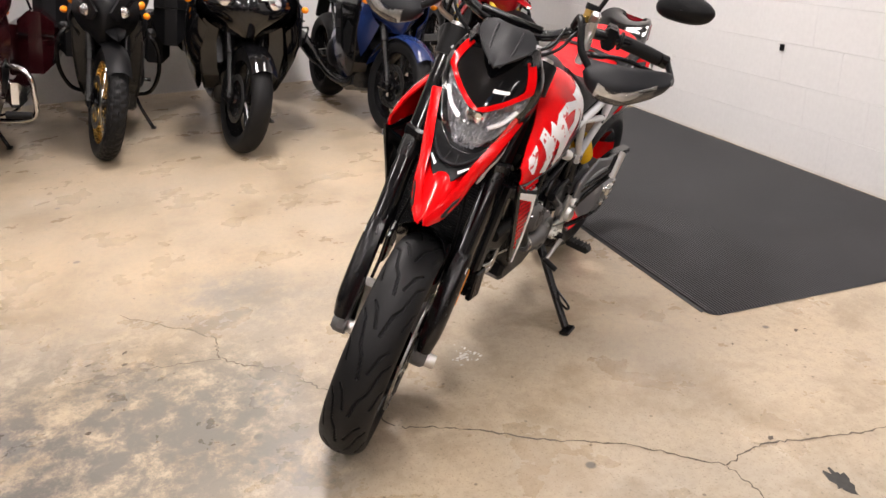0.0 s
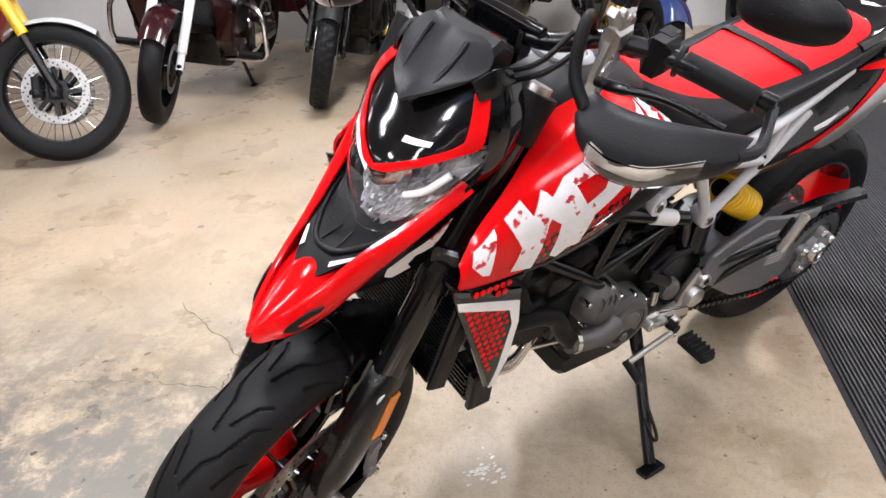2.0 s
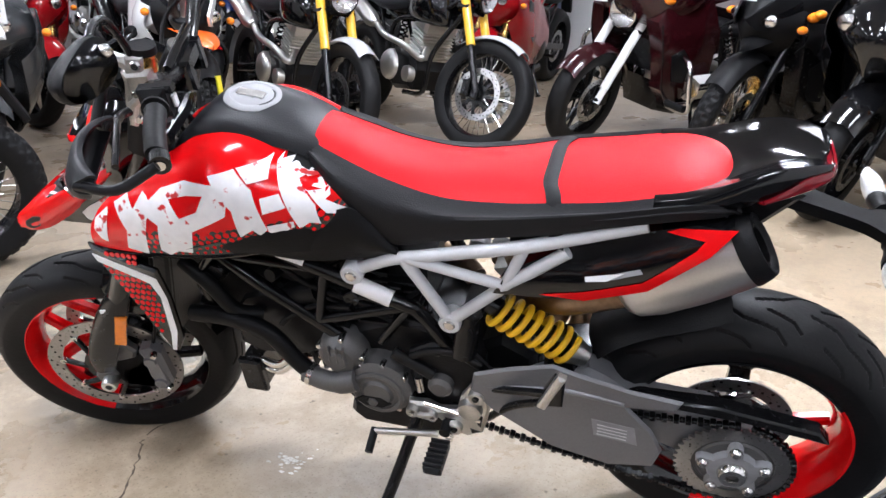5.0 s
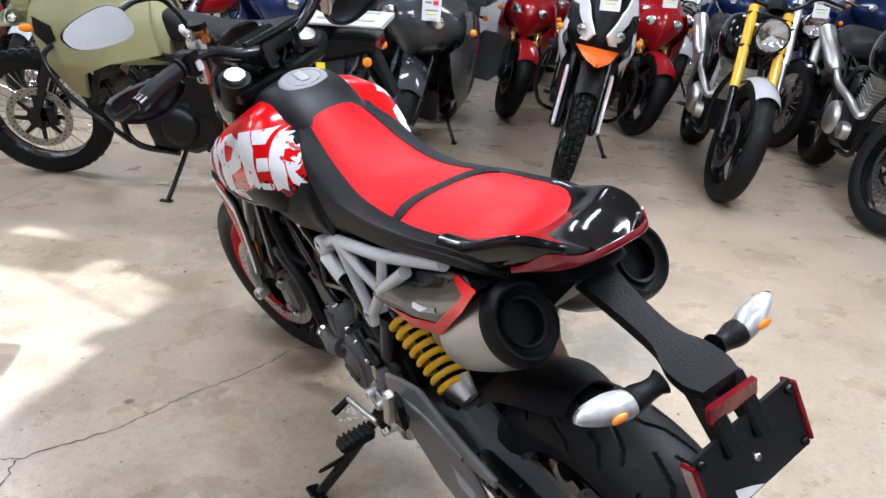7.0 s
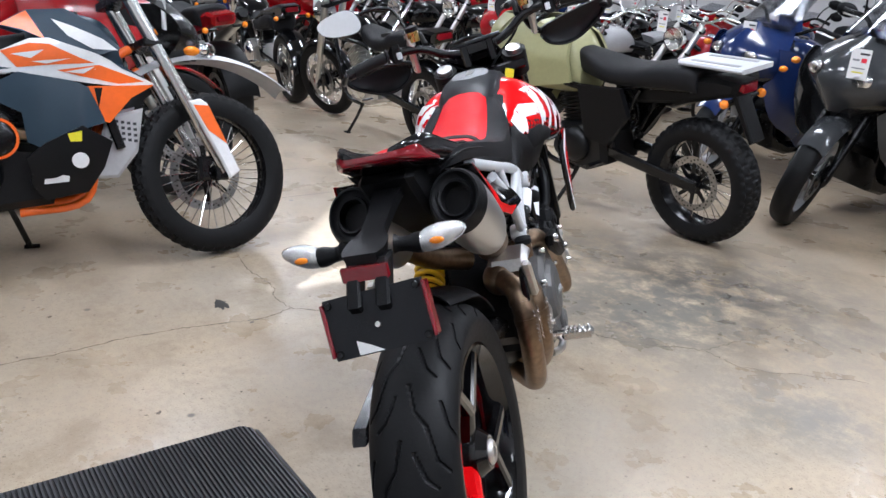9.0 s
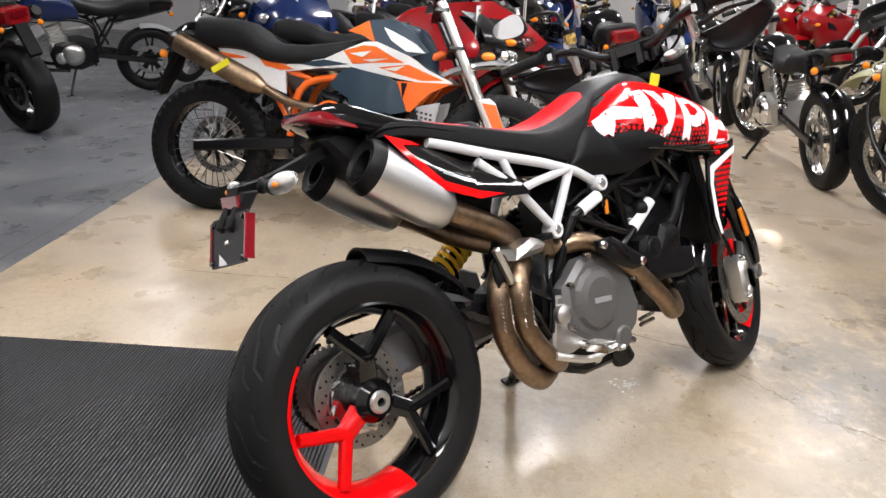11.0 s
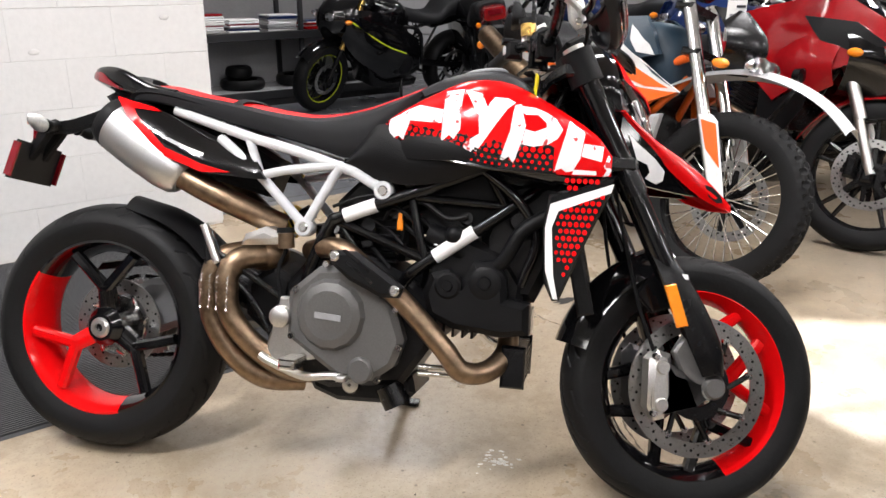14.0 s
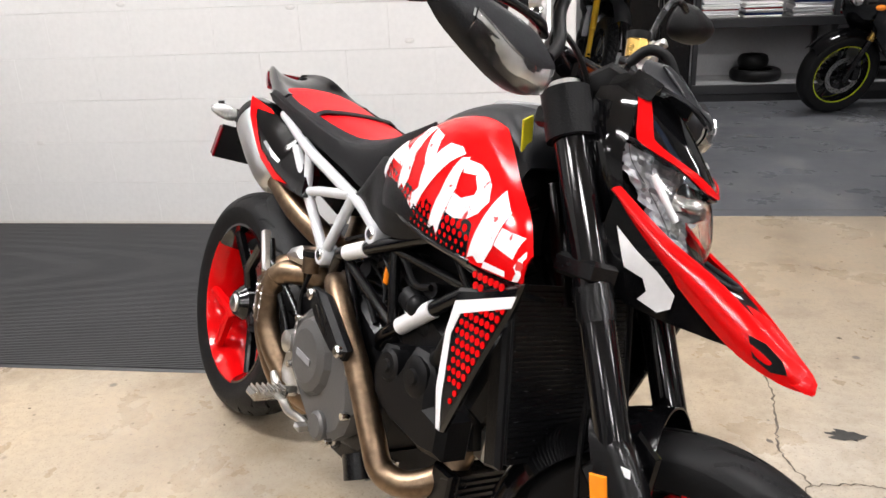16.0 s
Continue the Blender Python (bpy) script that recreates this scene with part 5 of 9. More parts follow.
# fuel tank covers
cover_rows = [
    (0.715, [(0.104, 0.836), (0.110, 0.834), (0.116, 0.824), (0.118, 0.812), (0.114, 0.802)]),
    (0.760, [(0.094, 0.870), (0.118, 0.864), (0.138, 0.842), (0.146, 0.815), (0.142, 0.788)]),
    (0.830, [(0.080, 0.912), (0.124, 0.900), (0.160, 0.866), (0.174, 0.820), (0.168, 0.772)]),
    (0.910, [(0.070, 0.948), (0.126, 0.934), (0.176, 0.890), (0.194, 0.828), (0.188, 0.758)]),
    (0.985, [(0.080, 0.950), (0.134, 0.930), (0.184, 0.884), (0.204, 0.820), (0.198, 0.748)]),
    (1.060, [(0.112, 0.918), (0.152, 0.900), (0.192, 0.858), (0.208, 0.800), (0.204, 0.744)]),
    (1.140, [(0.150, 0.872), (0.176, 0.858), (0.198, 0.826), (0.207, 0.785), (0.204, 0.742)]),
    (1.205, [(0.172, 0.828), (0.188, 0.816), (0.199, 0.795), (0.204, 0.768), (0.201, 0.742)]),
    (1.240, [(0.186, 0.785), (0.192, 0.778), (0.197, 0.768), (0.199, 0.755), (0.197, 0.744)]),
]
covers = {}
for side in (1, -1):
    rows = fine([[(u, y * side, z) for y, z in pts] for u, pts in cover_rows], 6, 5)
    g = shell(rows, 0.006 * side)
    covers[side] = (part("tank_cover", g, red_paint, hero, "glossy red tank cover with torn white lettering"), tree_of(Geo().grid(rows)))
tk = []
for u, zt, w, wl, zl in ((0.72, 0.83, 0.10, 0.11, 0.76), (0.80, 0.905, 0.10, 0.165, 0.76), (0.90, 0.935, 0.10, 0.19, 0.76), (1.0, 0.925, 0.10, 0.19, 0.75), (1.06, 0.885, 0.09, 0.16, 0.745), (1.09, 0.83, 0.06, 0.10, 0.75)):
    tk.append([(u, -wl, zl), (u, -wl, zl + 0.05), (u, -w, zt - 0.01), (u, 0, zt), (u, w, zt - 0.01), (u, wl, zl + 0.05), (u, wl, zl)])
part("fuel_tank", Geo().loft(fine(tk, 3, 2)), matt_black, hero, "black fuel tank under the covers")
cap_rows = []
for u, z, w, h in ((0.775, 0.912, 0.052, 0.0), (0.79, 0.928, 0.062, 0.0), (0.84, 0.950, 0.070, 0.004), (0.90, 0.966, 0.076, 0.006), (0.96, 0.974, 0.076, 0.006), (1.01, 0.968, 0.078, 0.0), (1.06, 0.935, 0.085, -0.004), (1.085, 0.895, 0.085, -0.004)):
    cap_rows.append([(u, -w - 0.016, z - 0.030), (u, -w, z - 0.008), (u, -w * 0.5, z + h), (u, 0, z + h + 0.002), (u, w * 0.5, z + h), (u, w, z - 0.008), (u, w + 0.016, z - 0.030)])
cpan = part("tank_top_panel", shell(fine(cap_rows, 4, 3), 0.01), grey_plastic, hero, "dark grey tank top panel")
CM = Matrix.Translation((0.935, 0, 0.972)) @ Matrix.Rotation(radians(-9), 4, "Y")
capg = Geo().lathe([(0.0, 0.0085), (0.036, 0.0085), (0.038, 0.0070), (0.041, 0.0070), (0.043, 0.0085), (0.050, 0.0080), (0.055, 0.004), (0.056, -0.01)], (0, 0, 0), (0, 0, 1), n=44)
fcap = part("fuel_cap", capg.moved(CM), cap_metal, cpan, "silver fuel filler cap")
part("cap_flap", Geo().box((0.004, 0, 0.0095), (0.052, 0.022, 0.003), 0.0012).moved(CM), alu, fcap)
# black knee panels under the covers
for side in (1, -1):
    rows = []
    up = 0.020 if side > 0 else 0.0
    for u, z0, z1, y in ((0.640, 0.742, 0.752, 0.128), (0.69, 0.722 + up * 0.3, 0.812, 0.136), (0.725, 0.712 + up * 0.6, 0.838, 0.140), (0.80, 0.704 + up, 0.815, 0.160), (0.88, 0.715 + up, 0.802, 0.172), (0.95, 0.735 + up * 0.8, 0.790, 0.176), (1.0, 0.752 + up * 0.4, 0.778, 0.172)):
        rows.append([(u, side * (y - 0.012), z1), (u, side * y, z1 * 0.75 + z0 * 0.25), (u, side * (y + 0.003), z1 * 0.4 + z0 * 0.6), (u, side * (y - 0.012), z0)])
    part("knee_panel", shell(fine(rows, 4, 4), 0.012 * side), matt_black, hero, "matt black knee panel")
for side in (1, -1):
    rows = [[(u, side * y0, z1), (u, side * (y0 - 0.012), (z0 + z1) / 2), (u, side * (y0 - 0.06), z0)] for u, z1, z0, y0 in ((0.95, 0.79, 0.752, 0.202), (1.02, 0.768, 0.722, 0.206), (1.10, 0.745, 0.712, 0.206), (1.18, 0.735, 0.708, 0.204), (1.235, 0.736, 0.716, 0.198))]
    part("lower_panel", shell(fine(rows, 4, 3), 0.006 * side), gloss_black, hero, "black panel under the tank cover")


# lettering and graphics laid onto the covers: outlines in (x, z)
def dots(x0, x1, fz, rows_n, r0, r1, step, jitter_seed):
    """Round halftone dots shrinking downwards below a line fz(x)."""
    out = []
    for j in range(rows_n):
        r = r0 + (r1 - r0) * j / max(1, rows_n - 1)
        x = x0 + (step / 2 if j % 2 else 0)
        while x < x1:
            z = fz(x) - j * step * 0.8
            out.append([(x + r * math.cos(k), z + r * math.sin(k)) for k in np.linspace(0, 2 * math.pi, 8, endpoint=False)])
            x += step
    return out


def ragged(x0, x1, ftop, fbot, n, amp, seed):
    """A strip with a torn upper edge."""
    rg = random.Random(seed)
    xs = np.linspace(x0, x1, n)
    return [(x, ftop(x) + rg.uniform(-amp, amp)) for x in xs] + [(x, fbot(x)) for x in xs[::-1]]


def zlow(x):
    return float(np.interp(x, [0.715, 0.76, 0.83, 0.91, 0.985, 1.06, 1.14, 1.205, 1.24], [0.804, 0.790, 0.774, 0.760, 0.750, 0.746, 0.744, 0.744, 0.746]))


# the strokes of each letter, right cover read from the rear forwards, left cover from the front rearwards
LETTERS_R = {
    "H": [[(0.741, 0.823), (0.743, 0.848), (0.786, 0.870), (0.796, 0.841), (0.783, 0.803), (0.769, 0.812), (0.760, 0.807)], [(0.786, 0.870), (0.813, 0.880), (0.875, 0.868), (0.873, 0.839), (0.794, 0.845)], [(0.873, 0.912), (0.914, 0.915), (0.917, 0.827), (0.903, 0.806), (0.892, 0.814), (0.874, 0.799), (0.876, 0.866)]],
    "Y": [[(0.976, 0.885), (0.984, 0.898), (1.013, 0.897), (1.030, 0.888), (1.015, 0.873), (0.989, 0.832), (0.968, 0.800), (0.955, 0.782), (0.947, 0.787), (0.941, 0.778), (0.925, 0.790), (0.928, 0.799), (0.959, 0.819), (0.955, 0.855), (0.970, 0.869)], [(0.918, 0.914), (0.955, 0.906), (0.975, 0.870), (0.965, 0.850), (0.949, 0.863), (0.936, 0.886)]],
    "P": [[(1.030, 0.882), (1.043, 0.885), (1.057, 0.838), (1.051, 0.805), (1.036, 0.759), (1.025, 0.774), (1.014, 0.766), (1.007, 0.768), (1.025, 0.826), (1.028, 0.866)], [(1.037, 0.882), (1.072, 0.879), (1.094, 0.871), (1.080, 0.863), (1.054, 0.862)], [(1.094, 0.871), (1.118, 0.857), (1.135, 0.834), (1.125, 0.814), (1.101, 0.837), (1.100, 0.846), (1.081, 0.862)], [(1.125, 0.814), (1.105, 0.801), (1.076, 0.796), (1.051, 0.800), (1.057, 0.831), (1.078, 0.827), (1.101, 0.837)]],
    "E": [[(1.147, 0.855), (1.181, 0.828), (1.175, 0.776), (1.161, 0.751), (1.148, 0.748), (1.137, 0.755), (1.123, 0.749), (1.134, 0.793), (1.142, 0.826)], [(1.181, 0.807), (1.221, 0.803), (1.219, 0.772), (1.177, 0.781)], [(1.224, 0.763), (1.232, 0.787), (1.250, 0.757), (1.247, 0.748), (1.224, 0.743), (1.230, 0.756)], [(1.163, 0.754), (1.209, 0.753), (1.210, 0.745), (1.160, 0.744)]],
}
LETTERS_L = {
    "H": [[(1.224, 0.784), (1.219, 0.804), (1.184, 0.831), (1.183, 0.822), (1.195, 0.763), (1.207, 0.766)]],
    "Y": [[(1.167, 0.841), (1.136, 0.860), (1.120, 0.838), (1.100, 0.868), (1.091, 0.864), (1.075, 0.849), (1.093, 0.821), (1.112, 0.745), (1.155, 0.754), (1.141, 0.795), (1.157, 0.824)]],
    "P": [[(1.103, 0.838), (1.087, 0.857), (1.041, 0.868), (1.020, 0.834), (1.000, 0.808), (1.015, 0.758), (1.043, 0.760), (1.064, 0.749), (1.080, 0.759), (1.069, 0.815)], [(1.095, 0.848), (1.059, 0.878), (1.008, 0.896), (0.950, 0.894), (0.968, 0.877), (1.002, 0.875), (1.038, 0.866)], [(0.950, 0.894), (0.921, 0.873), (0.929, 0.843), (0.963, 0.826), (0.983, 0.849), (0.974, 0.866), (0.968, 0.877)], [(0.963, 0.826), (1.005, 0.807), (1.020, 0.834), (0.983, 0.849)]],
    "E": [[(0.961, 0.906), (0.914, 0.916), (0.880, 0.886), (0.858, 0.815), (0.873, 0.803), (0.885, 0.815), (0.910, 0.800), (0.916, 0.853)], [(0.910, 0.917), (0.858, 0.922), (0.855, 0.897), (0.888, 0.895)], [(0.866, 0.872), (0.835, 0.875), (0.823, 0.852), (0.862, 0.845)], [(0.858, 0.822), (0.812, 0.827), (0.811, 0.816), (0.847, 0.801), (0.857, 0.811)]],
    "R": [[(0.852, 0.924), (0.829, 0.919), (0.798, 0.876), (0.776, 0.849), (0.768, 0.816), (0.786, 0.821), (0.803, 0.811), (0.814, 0.836), (0.837, 0.886)], [(0.828, 0.920), (0.822, 0.905), (0.791, 0.889), (0.807, 0.889), (0.826, 0.891)], [(0.822, 0.905), (0.778, 0.881), (0.763, 0.868), (0.768, 0.868), (0.785, 0.875), (0.774, 0.885), (0.796, 0.887)], [(0.798, 0.876), (0.786, 0.867), (0.769, 0.858), (0.775, 0.859)], [(0.791, 0.871), (0.768, 0.868), (0.734, 0.873), (0.761, 0.854), (0.721, 0.830), (0.731, 0.825), (0.745, 0.829), (0.758, 0.833), (0.776, 0.853)]],
}
for side, letters in ((-1, LETTERS_R), (1, LETTERS_L)):
    cov, tree = covers[side]
    black = [ragged(0.722, 1.12, lambda x: min(0.862, zlow(x) + 0.055 - 0.02 * abs(x - 0.9)), lambda x: zlow(x) + 0.001, 60, 0.006, 3)]
    edge = fine([[(u, y * side, z) for y, z in pts] for u, pts in cover_rows], 6, 5)[:36, -1]
    part("edge_trim", Geo().tube([tuple(p) for p in edge], 0.0042, 8), gloss_black, cov)
    part("black_band", on_surface(tree, black, side, 0.0006, 0.010), gloss_black, cov, "black lower band with a torn edge")
    dt = dots(0.735, 1.12, lambda x: zlow(x) + 0.048 - 0.02 * abs(x - 0.9), 4, 0.0062, 0.0030, 0.0155, 1)
    part("halftone", on_surface(tree, dt, side, 0.0011, 0.02), red_paint, cov, "red halftone dots", kind="stuff")
    for strokes in letters.values():
        for poly in strokes:
            part("letter_stroke", on_surface(tree, [poly], side, 0.0017, 0.010), white_worn, cov)
# radiator side shrouds
for side in (1, -1):
    outline = [(1.130, 0.662), (1.190, 0.678), (1.268, 0.706), (1.256, 0.668), (1.212, 0.575), (1.165, 0.465), (1.150, 0.462), (1.128, 0.50), (1.122, 0.60)]
    SH = Matrix.Translation((-0.014, 0, 0.018)) @ Matrix.Translation((0, 0, 0.46)) @ Matrix.Scale(1.10, 4, (0, 0, 1)) @ Matrix.Translation((0, 0, -0.46))
    sh = part("radiator_shroud", Geo().prism(outline, side * 0.190, side * 0.206, 0.005).moved(SH), gloss_black, hero, "black radiator shroud with white and red graphics")
    strp = [(1.134, 0.645), (1.262, 0.688), (1.257, 0.671), (1.152, 0.632), (1.140, 0.60), (1.150, 0.51), (1.162, 0.467), (1.152, 0.467), (1.132, 0.52), (1.126, 0.60)]
    part("white_stripe", Geo().prism(strp, side * 0.206, side * 0.2077, 0.0006).moved(SH), white_paint, sh)
    dg = Geo()
    for j in range(15):
        for i in range(9):
            x, z = 1.140 + 0.0125 * i + (0.006 if j % 2 else 0), 0.690 - 0.0135 * j
            xr = np.interp(z, [0.47, 0.575, 0.665, 0.70], [1.163, 1.207, 1.250, 1.260])
            xl = 1.150 + (0.012 if z > 0.63 else 0.0) + (0.02 if z < 0.54 else 0)
            if xl - 0.002 < x < xr - 0.006 and abs(z - (0.646 + (x - 1.14) * 0.35)) > 0.012:
                r = 0.0052 - 0.0026 * max(0, (1.17 - x) / 0.05) - 0.0024 * max(0, (0.55 - z) / 0.1)
                if r > 0.0012:
                    dg.lathe([(0.0001, 0.2074), (r, 0.2074), (r, 0.205)], (x, 0, z), (0, side, 0), n=8)
    part("halftone", dg.moved(SH), red_paint, sh, kind="stuff")

# foot controls
for side in (1, -1):
    pl = Geo().prism([(0.500, 0.435), (0.525, 0.435), (0.545, 0.38), (0.60, 0.335), (0.60, 0.30), (0.54, 0.285), (0.47, 0.285), (0.475, 0.33)], side * 0.125, side * 0.15, 0.006) if side < 0 else Geo().prism([(0.486, 0.432), (0.512, 0.448), (0.540, 0.405), (0.550, 0.365), (0.590, 0.358), (0.612, 0.372), (0.655, 0.368), (0.662, 0.340), (0.625, 0.328), (0.595, 0.330), (0.565, 0.300), (0.530, 0.285), (0.498, 0.305), (0.488, 0.34), (0.478, 0.385)], 0.128, 0.150, 0.006)
    pl.lathe([(0.0, 0.172), (0.012, 0.172), (0.024, 0.166), (0.026, 0.15)], (0.518 if side > 0 else 0.507, 0, 0.384 if side > 0 else 0.390), (0, side, 0), n=24)
    if side < 0:
        pl = pl.moved(Matrix.Translation((0.006, 0.004, 0)))
    plate_ = part("peg_hanger", pl, alu, hero, "bare alloy footrest hanger")
    if side > 0:
        for bx_, bz_, br_ in ((0.503, 0.425, 0.017), (0.645, 0.352, 0.014), (0.555, 0.320, 0.017), (0.602, 0.345, 0.011)):
            part("boss", Geo().lathe([(0.0, 0.160), (br_ * 0.5, 0.160), (br_ * 0.55, 0.164), (br_ * 0.9, 0.164), (br_, 0.158), (br_, 0.14)], (bx_, 0, bz_), (0, 1, 0), n=20), alu, plate_)
            part("bolt", Geo().lathe([(0.0, 0.168), (br_ * 0.32, 0.168), (br_ * 0.42, 0.164), (br_ * 0.42, 0.155)], (bx_, 0, bz_), (0, 1, 0), n=6), satin_black if br_ > 0.015 else steel, plate_)
        # lightening slots aren't cut: dark plates on the alloy give their shade
        for poly in ([(0.494, 0.360), (0.502, 0.366), (0.508, 0.335), (0.500, 0.325)], [(0.555, 0.338), (0.578, 0.340), (0.572, 0.330), (0.552, 0.326)], [(0.500, 0.312), (0.524, 0.318), (0.520, 0.302)]):
            part("hanger_slot", Geo().prism(poly, 0.1495, 0.1515, 0.0006), satin_black, plate_, "dark lightening slot")
        part("link_arm", Geo().prism([(0.600, 0.356), (0.648, 0.352), (0.650, 0.340), (0.602, 0.334)], 0.154, 0.164, 0.004), alu, plate_)
        part("peg_spring", Geo().tube([(0.565 + 0.008 * math.cos(k * 0.9), 0.155 + 0.0012 * k, 0.303 + 0.008 * math.sin(k * 0.9)) for k in range(24)], 0.0014, 5), steel, plate_)
    pz = 0.024 if side > 0 else 0.0
    pg = Geo().tube([(0.572, side * 0.15, 0.300 + pz), (0.572, side * 0.18, 0.300 + pz)], 0.012, 12)
    pg.box((0.572, side * (0.215 + pz), 0.299 + pz), (0.038, 0.085, 0.018), 0.007)
    part("footpeg", pg, steel if side < 0 else rubber, plate_, "serrated footpeg")
    for k in range(6):
        part("peg_tooth", Geo().box((0.572, side * (0.182 + pz + 0.0125 * k), 0.309 + pz), (0.040, 0.006, 0.010), 0.002), steel if side < 0 else rubber, plate_)
    py, px = (0.205, 0.346) if side > 0 else (0.150, 0.340)
    ph = Geo().tube(curve_pts([(0.515, side * 0.13, 0.425), (0.43, side * (0.135 + (py - 0.15) * 0.6), 0.474), (px + 0.01, side * py, 0.522)], 5), 0.008, 10).tube(curve_pts([(0.49, side * 0.13, 0.335), (0.43, side * (0.137 + (py - 0.15) * 0.5), 0.425), (px + 0.008, side * py, 0.500)], 5), 0.008, 10)
    ph.prism([(px - 0.022, 0.495), (px + 0.014, 0.490), (px + 0.012, 0.535), (px - 0.008, 0.575), (px - 0.026, 0.550)], side * (py - 0.009), side * (py + 0.006), 0.004)
    hang = part("passenger_hanger", ph, satin_black, hero, "black passenger footrest hanger")
    part("passenger_peg", Geo().box((px - 0.004, side * (py + 0.013), 0.545), (0.016, 0.022, 0.095), 0.005, Matrix.Rotation(radians(-24), 4, "Y")), alu, hang, "folded alloy passenger peg")
brake = part("brake_pedal", Geo().tube(curve_pts([(0.470, -0.155, 0.298), (0.50, -0.16, 0.285), (0.58, -0.165, 0.262), (0.64, -0.165, 0.268), (0.672, -0.165, 0.268)], 5), [0.010] * 12 + [0.009] * 9, 12), alu, hero, "alloy rear brake pedal")
part("pedal_pad", Geo().box((0.678, -0.178, 0.268), (0.022, 0.030, 0.012), 0.004), alu, brake)
shift = part("gear_lever", Geo().tube([(0.585, 0.178, 0.318), (0.725, 0.188, 0.306)], 0.007, 10), alu, hero, "alloy gear lever")
part("lever_toe", Geo().tube([(0.727, 0.182, 0.306), (0.727, 0.232, 0.288)], 0.009, 12), matt_black, shift)
stand = part("side_stand", Geo().tube(curve_pts([(0.640, 0.10, 0.345), (0.652, 0.15, 0.285), (0.684, 0.24, 0.190), (0.718, 0.325, 0.108)], 5), [0.015] * 6 + [0.013] * 10, 12), satin_black, hero, "black side stand, folded out")
part("stand_foot", Geo().box((0.724, 0.335, 0.1045), (0.060, 0.036, 0.010), 0.004, Matrix.Rotation(radians(17), 4, "X")), satin_black, stand)
part("stand_tang", Geo().tube(curve_pts([(0.672, 0.210, 0.222), (0.682, 0.245, 0.200), (0.704, 0.305, 0.178), (0.712, 0.305, 0.168), (0.694, 0.250, 0.182), (0.684, 0.222, 0.205)], 4), 0.004, 8), satin_black, stand)

# hoses, wiring and small fittings round the engine
wire_rng = random.Random(21)
for side in (1, -1):
    for k in range(9):
        x0, z0 = wire_rng.uniform(0.58, 0.80), wire_rng.uniform(0.56, 0.68)
        y0 = side * wire_rng.uniform(0.085, 0.118)
        pts = [(x0, y0, z0)]
        for _ in range(3):
            x0, z0 = x0 + wire_rng.uniform(0.02, 0.09), z0 + wire_rng.uniform(-0.06, 0.05)
            pts.append((x0, y0 + side * wire_rng.uniform(-0.02, 0.012), min(0.73, max(0.47, z0))))
        part("wire", Geo().tube(curve_pts(pts, 5), wire_rng.choice((0.003, 0.004, 0.006)), 8), matt_black, hero)
    for k in range(4):
        c = (wire_rng.uniform(0.60, 0.78), side * 0.102, wire_rng.uniform(0.56, 0.66))
        part("connector", Geo().box(c, (0.030, 0.018, 0.020), 0.003, Matrix.Rotation(wire_rng.uniform(-0.6, 0.6), 4, "Y")), satin_black, hero)
part("brake_reservoir", Geo().tube([(0.512, -0.132, 0.545), (0.508, -0.133, 0.580)], 0.019, 18), bronze, hero, "smoked rear brake reservoir")
part("reservoir_cap", Geo().tube([(0.508, -0.133, 0.580), (0.507, -0.133, 0.592)], 0.021, 18), matt_black, bpy.data.objects["brake_reservoir"])
part("reservoir_hose", Geo().tube(curve_pts([(0.512, -0.132, 0.545), (0.495, -0.135, 0.49), (0.505, -0.138, 0.43), (0.485, -0.14, 0.35)], 5), 0.005, 8), matt_black, hero)
part("rear_caster", Geo().prism([(0.40, 0.46), (0.47, 0.50), (0.52, 0.47), (0.51, 0.39), (0.45, 0.34), (0.40, 0.38)], -0.10, 0.06, 0.014), engine_black, engine)
part("starter_motor", Geo().tube([(0.80, 0.10, 0.485), (0.80, -0.06, 0.485)], 0.030, 18), engine_black, engine)
part("clutch_slave", Geo().lathe([(0.0, 0.146), (0.018, 0.146), (0.026, 0.138), (0.028, 0.115)], (0.585, 0, 0.415), (0, 1, 0), n=20), engine_grey, engine)
part("shift_rod", Geo().tube([(0.50, 0.150, 0.345), (0.62, 0.148, 0.372)], 0.0045, 8), steel, hero)
part("shock_linkage", Geo().prism([(0.30, 0.44), (0.33, 0.56), (0.37, 0.56), (0.38, 0.46), (0.34, 0.42)], 0.055, 0.10, 0.008), satin_black, hero)
for side in (1, -1):
    for x, z, r in ((0.69, 0.60, 0.016), (0.75, 0.66, 0.012), (0.92, 0.63, 0.014), (0.86, 0.67, 0.010)):
        part("hose_stub", Geo().tube([(x, side * 0.06, z), (x + 0.01, side * 0.112, z + 0.01)], r, 14), matt_black, hero)

